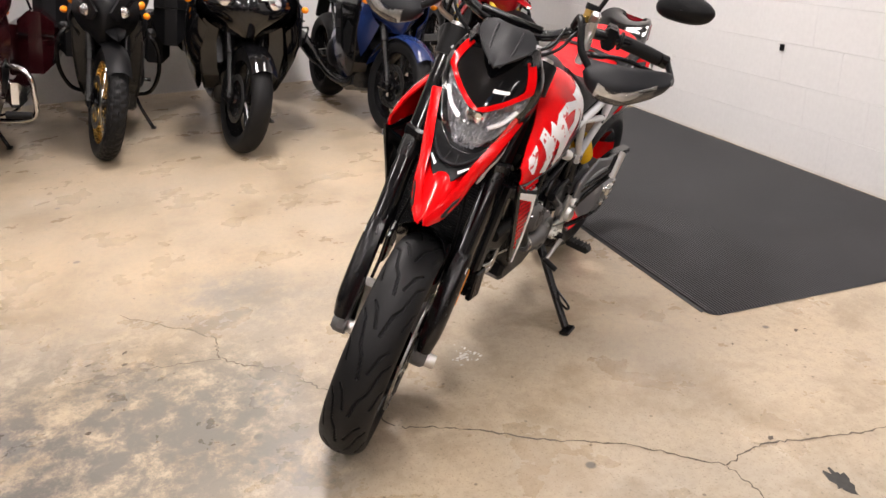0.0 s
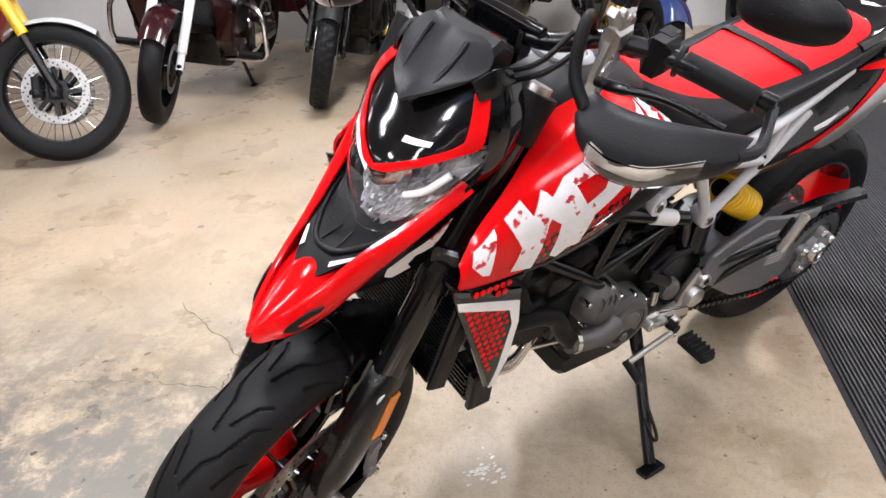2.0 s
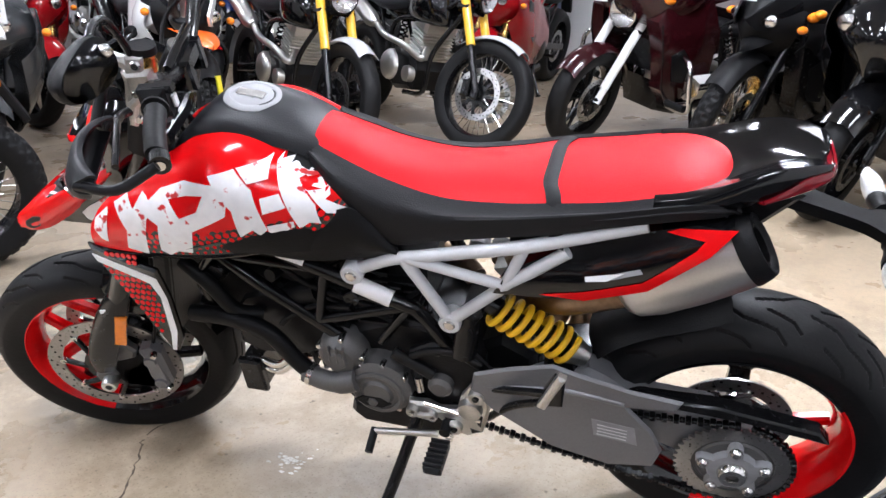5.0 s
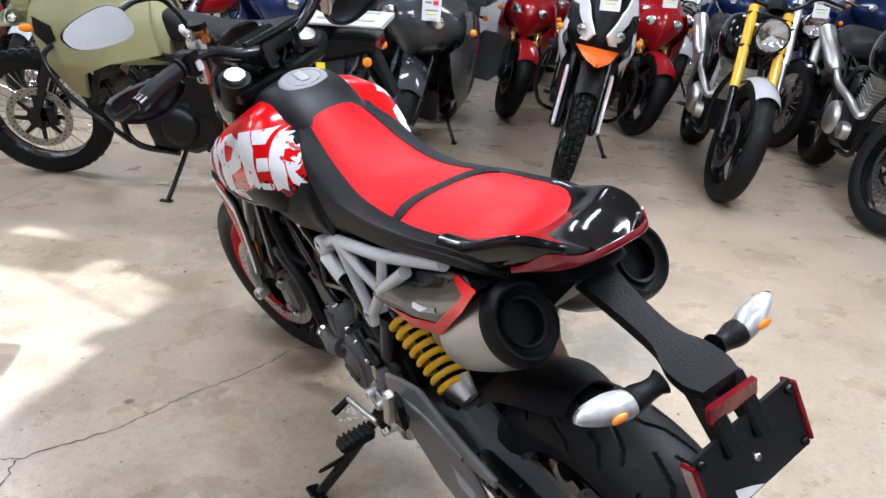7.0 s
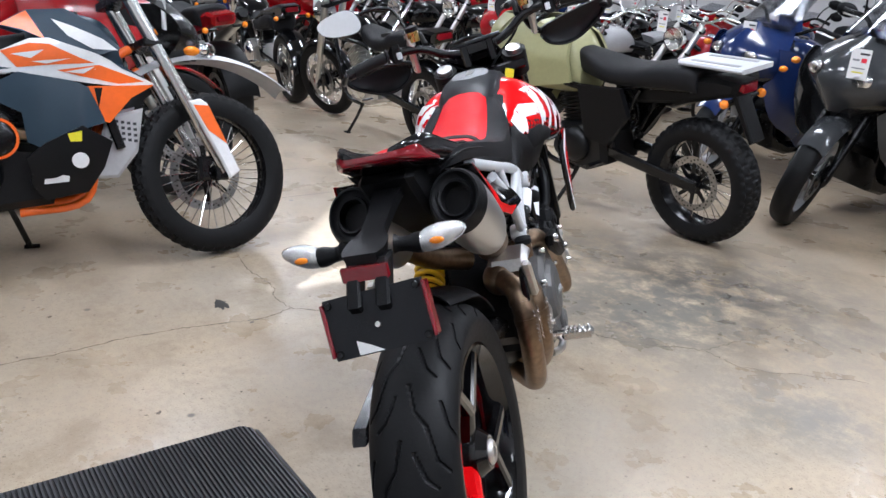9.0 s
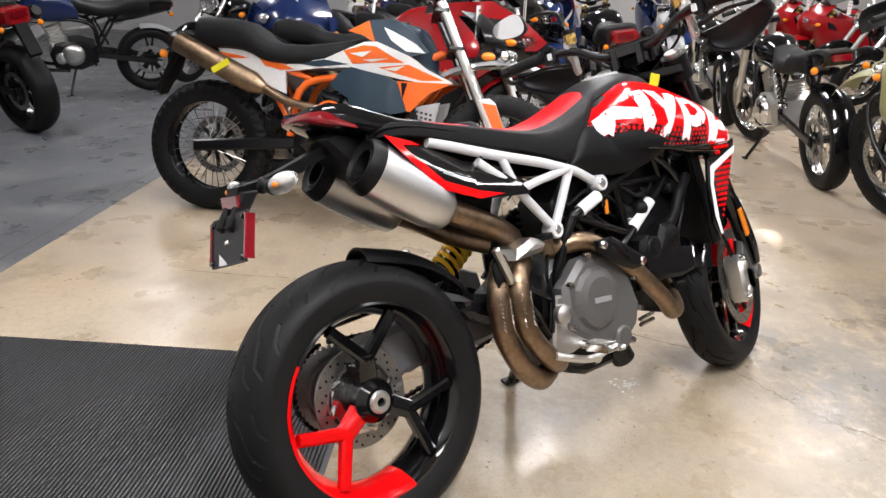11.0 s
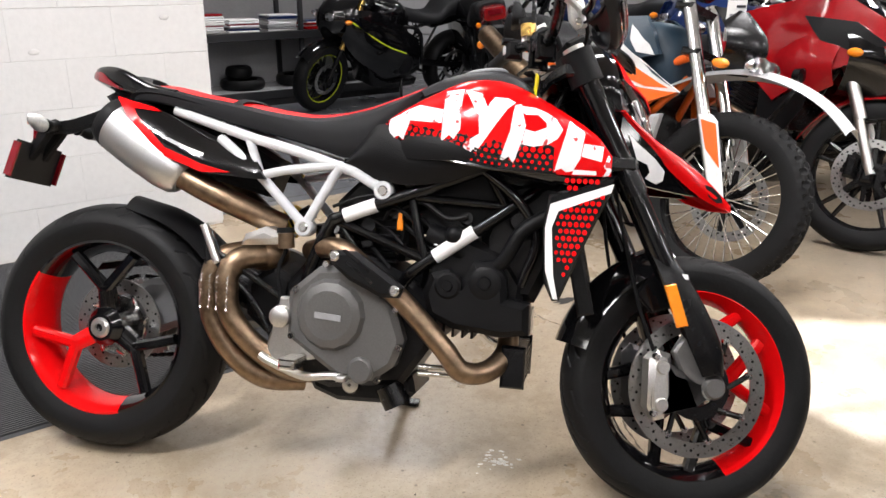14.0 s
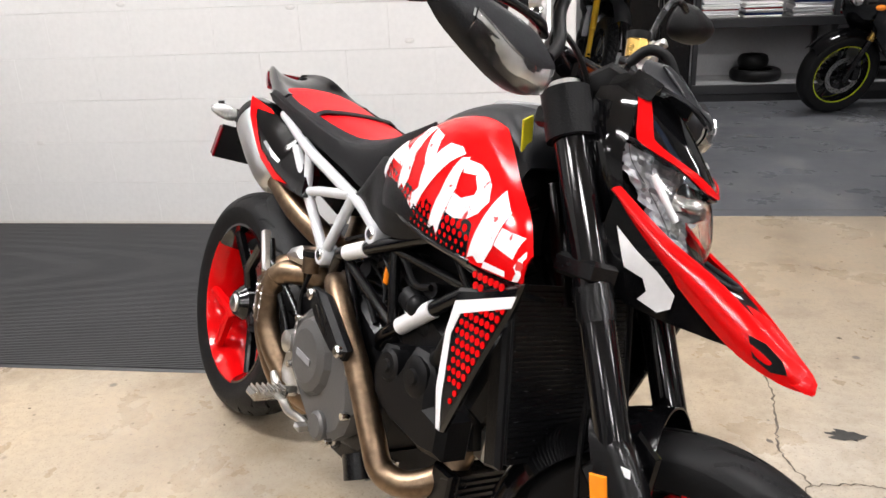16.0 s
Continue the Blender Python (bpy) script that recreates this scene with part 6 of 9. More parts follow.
# dark mass of the front head, coils and hoses behind the radiator shrouds
part("coil_block", Geo().prism([(0.98, 0.46), (0.96, 0.60), (1.0, 0.72), (1.08, 0.74), (1.14, 0.70), (1.135, 0.56), (1.09, 0.46)], -0.092, 0.092, 0.02), engine_black, hero, "black ignition coil block behind the radiator")
part("front_head", Geo().prism([(0.82, 0.44), (0.84, 0.56), (0.93, 0.60), (1.02, 0.57), (1.07, 0.50), (1.06, 0.42), (0.95, 0.38)], -0.10, 0.10, 0.016), engine_black, engine)
for side in (1, -1):
    part("coil_hose", Geo().tube(curve_pts([(1.12, side * 0.12, 0.66), (1.06, side * 0.135, 0.62), (1.02, side * 0.13, 0.55), (0.97, side * 0.11, 0.53)], 5), 0.016, 12), matt_black, hero)
    part("coil_cap", Geo().lathe([(0.0, 0.125), (0.018, 0.125), (0.024, 0.115), (0.026, 0.085)], (1.05, 0, 0.64), (0, side, 0), n=18), satin_black, hero)
    part("frame_rail", Geo().tube(curve_pts([(0.96, side * 0.12, 0.75), (1.05, side * 0.125, 0.68), (1.09, side * 0.12, 0.60), (1.06, side * 0.11, 0.50)], 5), 0.0115, 12), gloss_black, hero)

# ---- front end, built straight ahead and turned with the bars ----
def fx(z):
    return 1.2345 - 0.507 * (z - 0.765)


def leg(side, r, z0, z1, mat, name, parent, label="", n=20, dy=0.0, dx=0.0):
    return part(name, bent(Geo().tube([(fx(z) + dx, side * (0.112 + dy), z) for z in np.linspace(z0, z1, 9)], r, n)), mat, parent, label)


BAR_FIT = Matrix.Translation((-0.052, 0, -0.018)) @ Matrix.Scale(0.88, 4, (0, 1, 0))
HEAD_FIT = Matrix.Translation((0, 0.016, 0)) @ Matrix.Scale(1.08, 4, (0, 1, 0))


def steer(name, geo, mat, parent, label="", kind="", angle=38):
    return part(name, bent(geo), mat, parent, label, kind, angle)


for side in (1, -1):
    fork = leg(side, 0.0265, 0.985, 0.50, gloss_black, "fork_leg", hero, "gloss black fork leg")
    leg(side, 0.037, 1.0, 0.935, matt_black, "fork_top", fork)
    leg(side, 0.024, 1.010, 0.99, alu, "fork_cap", fork, "silver fork adjuster cap")
    leg(side, 0.030, 0.745, 0.70, satin_black, "fork_collar", fork)
    leg(side, 0.0215, 0.50, 0.33, satin_black, "fork_slider", fork)
    foot = Geo().prism([(1.40, 0.42), (1.43, 0.43), (1.478, 0.335), (1.492, 0.30), (1.476, 0.274), (1.445, 0.272), (1.425, 0.30), (1.375, 0.315), (1.345, 0.35), (1.335, 0.33), (1.36, 0.29), (1.33, 0.255), (1.335, 0.24), (1.42, 0.262), (1.37, 0.37)], side * 0.092, side * 0.118, 0.006)
    foot.lathe([(0.0, 0.13), (0.020, 0.13), (0.027, 0.12), (0.027, 0.09)], (1.463, 0, 0.299), (0, side, 0), n=22)
    steer("fork_foot", foot, engine_grey, fork, "dark cast fork foot")
    gd = []
    for z, w, d in ((0.575, 0.016, 0.014), (0.555, 0.026, 0.034), (0.50, 0.031, 0.050), (0.43, 0.032, 0.056), (0.37, 0.030, 0.050), (0.325, 0.022, 0.028)):
        x, w, d = fx(z), w * 0.84, d * 0.85
        gd.append([(x - 0.026, side * (0.112 + w * 0.95), z), (x + d * 0.3, side * (0.112 + w * 1.06), z), (x + d * 0.85, side * (0.112 + w * 0.80), z), (x + d * 1.05, side * (0.112 + w * 0.2), z), (x + d * 0.9, side * (0.112 - w * 0.7), z)])
    guard = steer("fork_guard", shell(fine(gd, 4, 3), 0.003 * side), satin_black, fork, "black plastic fork guard")
    steer("maker_mark", Geo().prism([(1.345, 0.538), (1.385, 0.538), (1.388, 0.527), (1.348, 0.527)], side * 0.1365, side * 0.1385, 0.0005), white_paint, guard)
    steer("side_reflector", Geo().prism([(1.333, 0.512), (1.358, 0.518), (1.390, 0.430), (1.365, 0.424)], side * 0.135, side * 0.1445, 0.002), amber, guard, "amber side reflector")
    # caliper
    cal = Geo().prism([(1.318, 0.352), (1.338, 0.374), (1.366, 0.366), (1.372, 0.28), (1.358, 0.228), (1.335, 0.222), (1.318, 0.25)], side * 0.058, side * 0.122, 0.012)
    for z in (0.258, 0.338):
        cal.lathe([(0.0, 0.128), (0.013, 0.128), (0.016, 0.122), (0.016, 0.11)], (1.346, 0, z), (0, side, 0), n=16)
    cp_ = steer("brake_caliper", cal, alu if side < 0 else swing_grey, fork, "cast alloy brake caliper")
    for z in (0.24, 0.36):
        steer("bolt", Geo().lathe([(0.0, 0.130), (0.006, 0.130), (0.008, 0.126), (0.008, 0.115)], (1.330, 0, z), (0, side, 0), n=12), steel, cp_)
    steer("brake_hose", Geo().tube(curve_pts([(1.335, side * 0.09, 0.37), (1.30, side * 0.085, 0.46), (1.265, side * 0.07, 0.60), (1.235, side * 0.05, 0.75), (1.18, side * 0.06, 0.93)], 6), 0.0045, 8), matt_black, fork)
for z, name in ((0.765, "lower_clamp"), (0.958, "upper_clamp")):
    x = fx(z)
    tc = Geo()
    tc.prism([(x - 0.06, -0.05), (x - 0.045, -0.135), (x + 0.02, -0.142), (x + 0.04, -0.105), (x + 0.02, -0.06), (x + 0.02, 0.06), (x + 0.04, 0.105), (x + 0.02, 0.142), (x - 0.045, 0.135), (x - 0.06, 0.05)], z - 0.016, z + 0.016, 0.006, plane="xy")
    steer(name, tc, satin_black, hero, "satin black triple clamp")
# mudguard
mg = []
for a in np.linspace(radians(104), radians(166), 12):
    r = 0.318 + (0.012 * (a - 2.2) if a > 2.2 else 0)
    mg.append([(FC[0] + (r - 0.05 * abs(v) ** 2.4) * math.cos(a), 0.074 * v, FC[2] + (r - 0.05 * abs(v) ** 2.4) * math.sin(a)) for v in np.linspace(-1, 1, 9)])
mud = steer("front_mudguard", shell(fine(mg, 2, 2), 0.003), gloss_black, hero, "black front mudguard")
for side in (1, -1):
    steer("mudguard_stay", Geo().prism([(1.29, 0.49), (1.36, 0.575), (1.40, 0.55), (1.40, 0.47), (1.33, 0.45)], side * 0.066, side * 0.080, 0.005), gloss_black, mud)

# headlamp, mask, beak
def swept(rows, n):
    """Rows of (z, half width, x in the middle, sweep back, rise at the sides) as points across."""
    return [[(x - sw * abs(k) ** 2, w * k, z + up * abs(k) ** 1.5) for k in np.linspace(-1, 1, n)] for z, w, x, sw, up in rows]


def head(name, geo, mat, parent, label="", kind="", angle=38):
    return part(name, bent(geo.moved(HEAD_FIT)), mat, parent, label, kind, angle)


lens_rows = fine(swept(((0.934, 0.106, 1.306, 0.078, 0.024), (0.905, 0.104, 1.322, 0.080, 0.022), (0.878, 0.090, 1.334, 0.062, 0.016), (0.850, 0.074, 1.343, 0.045, 0.010), (0.824, 0.056, 1.345, 0.03, 0.004), (0.803, 0.030, 1.343, 0.015, 0.0)), 11), 4, 3)
lamp = head("headlamp", shell([[(p[0] - 0.062, p[1] * 1.03, p[2]) for p in r] for r in lens_rows], 0.02), satin_black, hero, "clear-lens headlamp")
rr = fine(swept(((0.930, 0.094, 1.266, 0.05, 0.022), (0.90, 0.092, 1.272, 0.05, 0.020), (0.875, 0.078, 1.276, 0.03, 0.014), (0.850, 0.066, 1.291, 0.02, 0.008), (0.826, 0.048, 1.306, 0.02, 0.003), (0.808, 0.026, 1.321, 0.01, 0.0)), 11), 5, 4)
rng_h = random.Random(4)
facets = [[(p[0] + rng_h.uniform(-0.006, 0.006), p[1], p[2]) for p in r] for r in rr]
head("reflector_bowl", Geo().grid(facets), lamp_bowl, lamp, "faceted silver reflector", angle=5)
head("projector", Geo().lathe([(0.0, 0.034), (0.016, 0.030), (0.024, 0.018), (0.026, 0.0), (0.030, -0.01)], (1.294, 0.0, 0.888), (1, 0, 0), n=22), steel, lamp)
for side in (1, -1):
    head("light_bar", Geo().tube(curve_pts([(1.298, side * 0.034, 0.862), (1.288, side * 0.060, 0.884), (1.268, side * 0.080, 0.915)], 5), 0.0055, 10), white_gloss, lamp, "white light bar")
lens_ob = head("lamp_lens", shell(lens_rows, 0.003), clear_lens, lamp, "clear headlamp lens")
lens_ob.visible_shadow = False

MASK = ((1.030, 0.068, 1.222, 0.024, 0.0), (1.012, 0.080, 1.243, 0.034, 0.002), (0.985, 0.092, 1.270, 0.048, 0.004), (0.960, 0.097, 1.293, 0.062, 0.004), (0.940, 0.092, 1.311, 0.070, 0.012), (0.920, 0.060, 1.326, 0.034, 0.012), (0.902, 0.016, 1.335, 0.004, 0.003))
mask_rows = fine(swept(MASK, 13), 5, 4)
mask = head("headlamp_mask", shell(mask_rows, 0.006), gloss_black, hero, "gloss black headlamp mask edged in red")
# a red border runs from both upper corners down to the point
MR = np.array(mask_rows)
nr_ = MR.shape[0]
rows_at = range(4, nr_ - 1)
for side in (1, -1):
    sheet = []
    for i in rows_at:
        half = abs(MR[i, 0, 1])
        wdt = 0.017 if i < nr_ - 16 else 0.017 + 0.035 * (i - (nr_ - 16)) / 15
        row = []
        for q in np.linspace(0, 1, 5):
            y = side * max(0.0, half - min(wdt, half) * q)
            row.append((np.interp(y, MR[i, :, 1], MR[i, :, 0]) + 0.0024, y, np.interp(y, MR[i, :, 1], MR[i, :, 2])))
        sheet.append(row)
    head("red_edging", shell(sheet, 0.002 * side), red_paint, mask, "red border of the mask")
mk = nr_ - 15
head("maker_mark", shell([[(np.interp(y, MR[mk + i, :, 1], MR[mk + i, :, 0]) + 0.0024, y, np.interp(y, MR[mk + i, :, 1], MR[mk + i, :, 2])) for y in np.linspace(0.018, 0.052, 6)] for i in range(3)], 0.001), white_paint, mask)
# housing behind the mask and lamp
for side in (1, -1):
    hs = [[(x0, side * y0, z), (x1, side * y1, z - 0.004), (x2, side * y2, z - 0.010)] for z, x0, y0, x1, y1, x2, y2 in ((1.032, 1.200, 0.070, 1.180, 0.082, 1.150, 0.084), (1.005, 1.216, 0.086, 1.190, 0.100, 1.155, 0.102), (0.968, 1.224, 0.098, 1.198, 0.112, 1.162, 0.112), (0.93, 1.226, 0.104, 1.200, 0.113, 1.172, 0.108), (0.885, 1.240, 0.096, 1.212, 0.102, 1.186, 0.096), (0.84, 1.268, 0.078, 1.232, 0.084, 1.200, 0.078))]
    head("lamp_housing", shell(fine(hs, 4, 4), 0.005 * side), gloss_black, hero, "gloss black side of the lamp housing")
# flyscreen
fs = [[(x - b * abs(k) ** 1.6 * 1.6, w * k, z + r * abs(k)) for k in np.linspace(-1, 1, 9)] for z, w, x, b, r in ((0.998, 0.016, 1.296, 0.004, 0.012), (1.006, 0.038, 1.288, 0.012, 0.018), (1.020, 0.056, 1.270, 0.024, 0.016), (1.038, 0.063, 1.250, 0.028, 0.010), (1.056, 0.058, 1.231, 0.024, 0.004), (1.070, 0.048, 1.214, 0.016, 0.000), (1.077, 0.034, 1.203, 0.010, -0.003))]
steer("flyscreen", shell(fine(fs, 4, 3), 0.005).moved(HEAD_FIT), grey_plastic, hero, "matt dark grey flyscreen")
for k in (-1, 1):
    steer("screen_rib", Geo().tube(curve_pts([(1.292, 0.010 * k, 1.004), (1.266, 0.024 * k, 1.026), (1.232, 0.029 * k, 1.056), (1.212, 0.029 * k, 1.074)], 4), 0.003, 8).moved(HEAD_FIT), grey_plastic, hero)
    steer("screen_tail", shell(fine([[(1.236, 0.060 * k, 1.040), (1.230, 0.066 * k, 1.026), (1.226, 0.070 * k, 1.014)], [(1.200, 0.068 * k, 1.052), (1.196, 0.076 * k, 1.034), (1.192, 0.080 * k, 1.016)], [(1.165, 0.070 * k, 1.040), (1.160, 0.077 * k, 1.022), (1.156, 0.080 * k, 1.004)]], 3, 3), 0.005 * k).moved(HEAD_FIT), satin_black, hero, "black side piece of the flyscreen")
dash = Geo().prism([(1.115, 1.005), (1.175, 1.012), (1.186, 1.048), (1.145, 1.062), (1.110, 1.040)], -0.058, 0.066, 0.008)
steer("instrument_panel", dash, matt_black, hero, "black instrument panel")
steer("dash_screen", Geo().add([(1.1115, -0.046, 1.042), (1.1115, 0.054, 1.042), (1.143, 0.054, 1.0635), (1.143, -0.046, 1.0635)], [(0, 1, 2, 3)]), gloss_black, bpy.data.objects["instrument_panel"])

# beak
BEAK_FIT = Matrix.Translation((-0.016, 0.006, 0.003)) @ Matrix.Scale(0.87, 4, (0, 1, 0))


def nose(name, geo, mat, parent, label="", kind="", angle=38):
    return part(name, bent(geo.moved(BEAK_FIT)), mat, parent, label, kind, angle)


bk_rows = []
for x, w, zt, zb in ((1.33, 0.070, 0.785, 0.770), (1.40, 0.064, 0.775, 0.752), (1.46, 0.055, 0.766, 0.735), (1.51, 0.042, 0.736, 0.705), (1.545, 0.022, 0.712, 0.690), (1.556, 0.008, 0.700, 0.690)):
    bk_rows.append([(x, -w, zb), (x, -w * 0.85, (zt + zb) / 2), (x, -w * 0.4, zt), (x, 0, zt + 0.004), (x, w * 0.4, zt), (x, w * 0.85, (zt + zb) / 2), (x, w, zb)])
beak = nose("beak", shell(fine(bk_rows, 4, 3), 0.005), red_paint, hero, "red beak mudguard with vents")
for side in (1, -1):
    wing = []
    for x, y0, y1, zt, zb in ((1.250, 0.134, 0.136, 0.882, 0.874), (1.29, 0.118, 0.123, 0.856, 0.836), (1.34, 0.098, 0.106, 0.826, 0.794), (1.40, 0.074, 0.084, 0.798, 0.748), (1.46, 0.056, 0.068, 0.764, 0.712), (1.515, 0.032, 0.044, 0.729, 0.693), (1.556, 0.004, 0.008, 0.700, 0.688)):
        wing.append([(x, side * y0 * 0.82, zt + 0.004), (x, side * y0, zt), (x, side * y1, (zt + zb) / 2), (x, side * (y1 * 0.9), zb)])
    wg = nose("beak_wing", shell(fine(wing, 4, 3), 0.005 * side), red_paint, beak, "red side of the beak")
    nose("vent", bulge([[(1.468, 0.742), (1.490, 0.738), (1.514, 0.722), (1.524, 0.706), (1.505, 0.704), (1.480, 0.716)]], lambda x, z: float(np.interp(x, [1.46, 1.515, 1.556], [0.067, 0.044, 0.008])), side, 0.003, 0.015, off=0.0015), matt_black, wg, "black vent slot")
    def support_y(x, z):
        return float(np.interp(x, [1.245, 1.30, 1.36, 1.42, 1.47], [0.124, 0.112, 0.095, 0.074, 0.056])) - 0.25 * max(0.0, 0.80 - z)

    pp = nose("beak_support", bulge([[(1.250, 0.872), (1.29, 0.838), (1.34, 0.798), (1.40, 0.752), (1.465, 0.716), (1.42, 0.718), (1.36, 0.722), (1.30, 0.730), (1.262, 0.754), (1.244, 0.80)]], support_y, side, 0.012, 0.02), gloss_black, beak, "black support panel with white lettering")
    nose("letter_stroke", bulge([[(1.266, 0.832), (1.300, 0.808), (1.336, 0.786), (1.364, 0.762), (1.362, 0.742), (1.346, 0.732), (1.316, 0.742), (1.326, 0.756), (1.318, 0.772), (1.290, 0.780)]], support_y, side, 0.0, 0.015, off=0.0025), white_worn, pp)
chin = []
for x, w, z in ((1.30, 0.108, 0.826), (1.335, 0.096, 0.808), (1.37, 0.075, 0.799), (1.41, 0.054, 0.785), (1.445, 0.034, 0.770), (1.470, 0.013, 0.752)):
    chin.append([(x, w * k, z + 0.004 - 0.012 * (1 - abs(k)) * (1 if x < 1.38 else 0.2)) for k in np.linspace(-1, 1, 9)])
nose("chin_panel", shell(fine(chin, 4, 2), 0.006), matt_black, beak, "matt black panel under the headlamp")
chin_ob = bpy.data.objects["chin_panel"]
nose("chin_lip", Geo().tube(curve_pts([(1.315, 0.088, 0.822), (1.355, 0.070, 0.807), (1.395, 0.046, 0.797), (1.420, 0.018, 0.791), (1.420, -0.018, 0.791), (1.395, -0.046, 0.797), (1.355, -0.070, 0.807), (1.315, -0.088, 0.822)], 5), 0.0042, 10), grey_plastic, chin_ob, "raised lip of the black panel")
for side in (1, -1):
    nose("white_flash", Geo().add([(1.434, side * 0.030, 0.7850), (1.404, side * 0.054, 0.7912), (1.408, side * 0.056, 0.7892), (1.441, side * 0.034, 0.7815)], [(0, 1, 2, 3)]), white_paint, chin_ob, "small white flash")
    nose("panel_crease", Geo().tube(curve_pts([(1.375, 0.012 * side, 0.797), (1.395, 0.015 * side, 0.792), (1.412, 0.016 * side, 0.789)], 3), 0.002, 6), grey_plastic, chin_ob)

def on_bar(name, geo, mat, parent, label="", kind="", angle=38):
    return part(name, bent(geo.moved(BAR_FIT)), mat, parent, label, kind, angle)


# handlebar and controls
bar_path = curve_pts([(1.053, 0.445, 1.103), (1.085, 0.33, 1.118), (1.115, 0.20, 1.112), (1.122, 0.12, 1.075), (1.120, 0.05, 1.058), (1.120, -0.05, 1.058), (1.122, -0.12, 1.075), (1.115, -0.20, 1.112), (1.085, -0.33, 1.118), (1.053, -0.445, 1.103)], 6)
bar = on_bar("handlebar", Geo().tube(bar_path, 0.0135, 14), satin_black, hero, "satin black handlebar")
on_bar("bar_clamp", Geo().box((1.118, 0.045, 1.045), (0.045, 0.030, 0.060), 0.006).box((1.118, -0.045, 1.045), (0.045, 0.030, 0.060), 0.006).box((1.118, 0, 1.062), (0.040, 0.12, 0.024), 0.006), gloss_black, bar)
on_bar("bar_pad", Geo().tube([(1.126, 0.09, 1.078), (1.126, -0.09, 1.078)], 0.010, 10), gloss_black, bar)
for side in (1, -1):
    P = lambda x, y, z: (x, side * y, z)
    on_bar("grip", Geo().tube([P(1.062, 0.425, 1.106), P(1.075, 0.37, 1.113), P(1.085, 0.31, 1.117)], 0.0172, 18), rubber, bar, "black rubber grip")
    on_bar("grip_flange", Geo().tube([P(1.086, 0.306, 1.117), P(1.087, 0.300, 1.117)], 0.022, 18), rubber, bar)
    on_bar("bar_end", Geo().tube([P(1.058, 0.428, 1.105), P(1.052, 0.450, 1.103)], 0.0165, 18), satin_black, bar)
    on_bar("bar_screw", Geo().tube([P(1.0525, 0.449, 1.103), P(1.0515, 0.4525, 1.103)], 0.008, 12), steel, bar)
    on_bar("switch_box", Geo().box(P(1.092, 0.272, 1.116), (0.045, 0.042, 0.052), 0.010).box(P(1.075, 0.268, 1.136), (0.03, 0.03, 0.014), 0.004), matt_black, bar, "black switch housing")
    on_bar("switch", Geo().box(P(1.066, 0.262, 1.110), (0.006, 0.018, 0.020), 0.003), frame_grey, bar)
    pc = Geo().box(P(1.128, 0.212, 1.126), (0.050, 0.030, 0.038), 0.008)
    pc.prism([(1.125, 1.12), (1.15, 1.15), (1.165, 1.165), (1.158, 1.175), (1.140, 1.165), (1.115, 1.135)], side * 0.198, side * 0.222, 0.005)
    pc.prism([(1.13, 1.11), (1.16, 1.09), (1.17, 1.05), (1.158, 1.045), (1.145, 1.08), (1.12, 1.10)], side * 0.205, side * 0.230, 0.005)
    perch = on_bar("lever_perch", pc, alu, bar, "bare alloy lever perch")
    on_bar("perch_plate", Geo().prism([(1.108, 1.168), (1.138, 1.170), (1.152, 1.130), (1.166, 1.085), (1.164, 1.050), (1.146, 1.042), (1.132, 1.060), (1.124, 1.110)], side * 0.206, side * 0.222, 0.004), alu, perch, "bare alloy guard bracket")
    for bx_, bz_ in ((1.124, 1.155), (1.140, 1.105), (1.152, 1.058)):
        on_bar("bolt", Geo().lathe([(0.0, 0.228), (0.006, 0.228), (0.009, 0.224), (0.009, 0.218)], (bx_, 0, bz_), (0, side, 0), n=14), steel, perch)
    on_bar("lever", Geo().tube(curve_pts([P(1.160, 0.222, 1.075), P(1.168, 0.26, 1.085), P(1.150, 0.33, 1.094), P(1.132, 0.42, 1.088)], 6), [0.008] * 8 + [0.006] * 11, 10), satin_black, perch, "black control lever")
    rs = on_bar("fluid_reservoir", Geo().tube([P(1.118, 0.198, 1.135), P(1.114, 0.197, 1.165)], 0.020, 20), gold if side else gold, perch, "brown fluid reservoir with a black cap")
    on_bar("reservoir_cap", Geo().tube([P(1.114, 0.197, 1.165), P(1.112, 0.197, 1.178)], 0.0225, 20), matt_black, rs)
    # hand guard, bent back a little on the right
    Q = (lambda x, y, z: (x, y, z)) if side > 0 else (lambda x, y, z: (x - 0.028, -y, z - 0.024))
    gr = []
    for y, x, zt, zb in ((0.240, 1.222, 1.072, 1.052), (0.262, 1.236, 1.077, 1.030), (0.31, 1.242, 1.084, 1.014), (0.36, 1.234, 1.091, 1.018), (0.41, 1.216, 1.098, 1.038), (0.450, 1.194, 1.101, 1.062), (0.466, 1.180, 1.099, 1.080)):
        gr.append([Q(x - 0.036, y, zt + 0.000), Q(x - 0.026, y, zt + 0.002), Q(x - 0.010, y, zt * 0.72 + zb * 0.28), Q(x, y, zt * 0.4 + zb * 0.6), Q(x - 0.005, y, zb), Q(x - 0.022, y, zb - 0.003)])
    hg = on_bar("hand_guard", shell(fine(gr, 4, 3), 0.005 * side), grey_plastic, bar, "dark grey hand guard with an indicator strip")
    on_bar("guard_brace", Geo().tube(curve_pts([Q(1.180, 0.462, 1.088), Q(1.120, 0.475, 1.082), P(1.056, 0.452, 1.104)], 4), 0.0085, 10), grey_plastic, hg)
    on_bar("guard_arm", Geo().tube(curve_pts([Q(1.218, 0.245, 1.066), Q(1.208, 0.208, 1.095), Q(1.184, 0.186, 1.138), P(1.150, 0.172, 1.146), P(1.122, 0.165, 1.116)], 4), 0.0095, 10), matt_black, hg)
    li = []
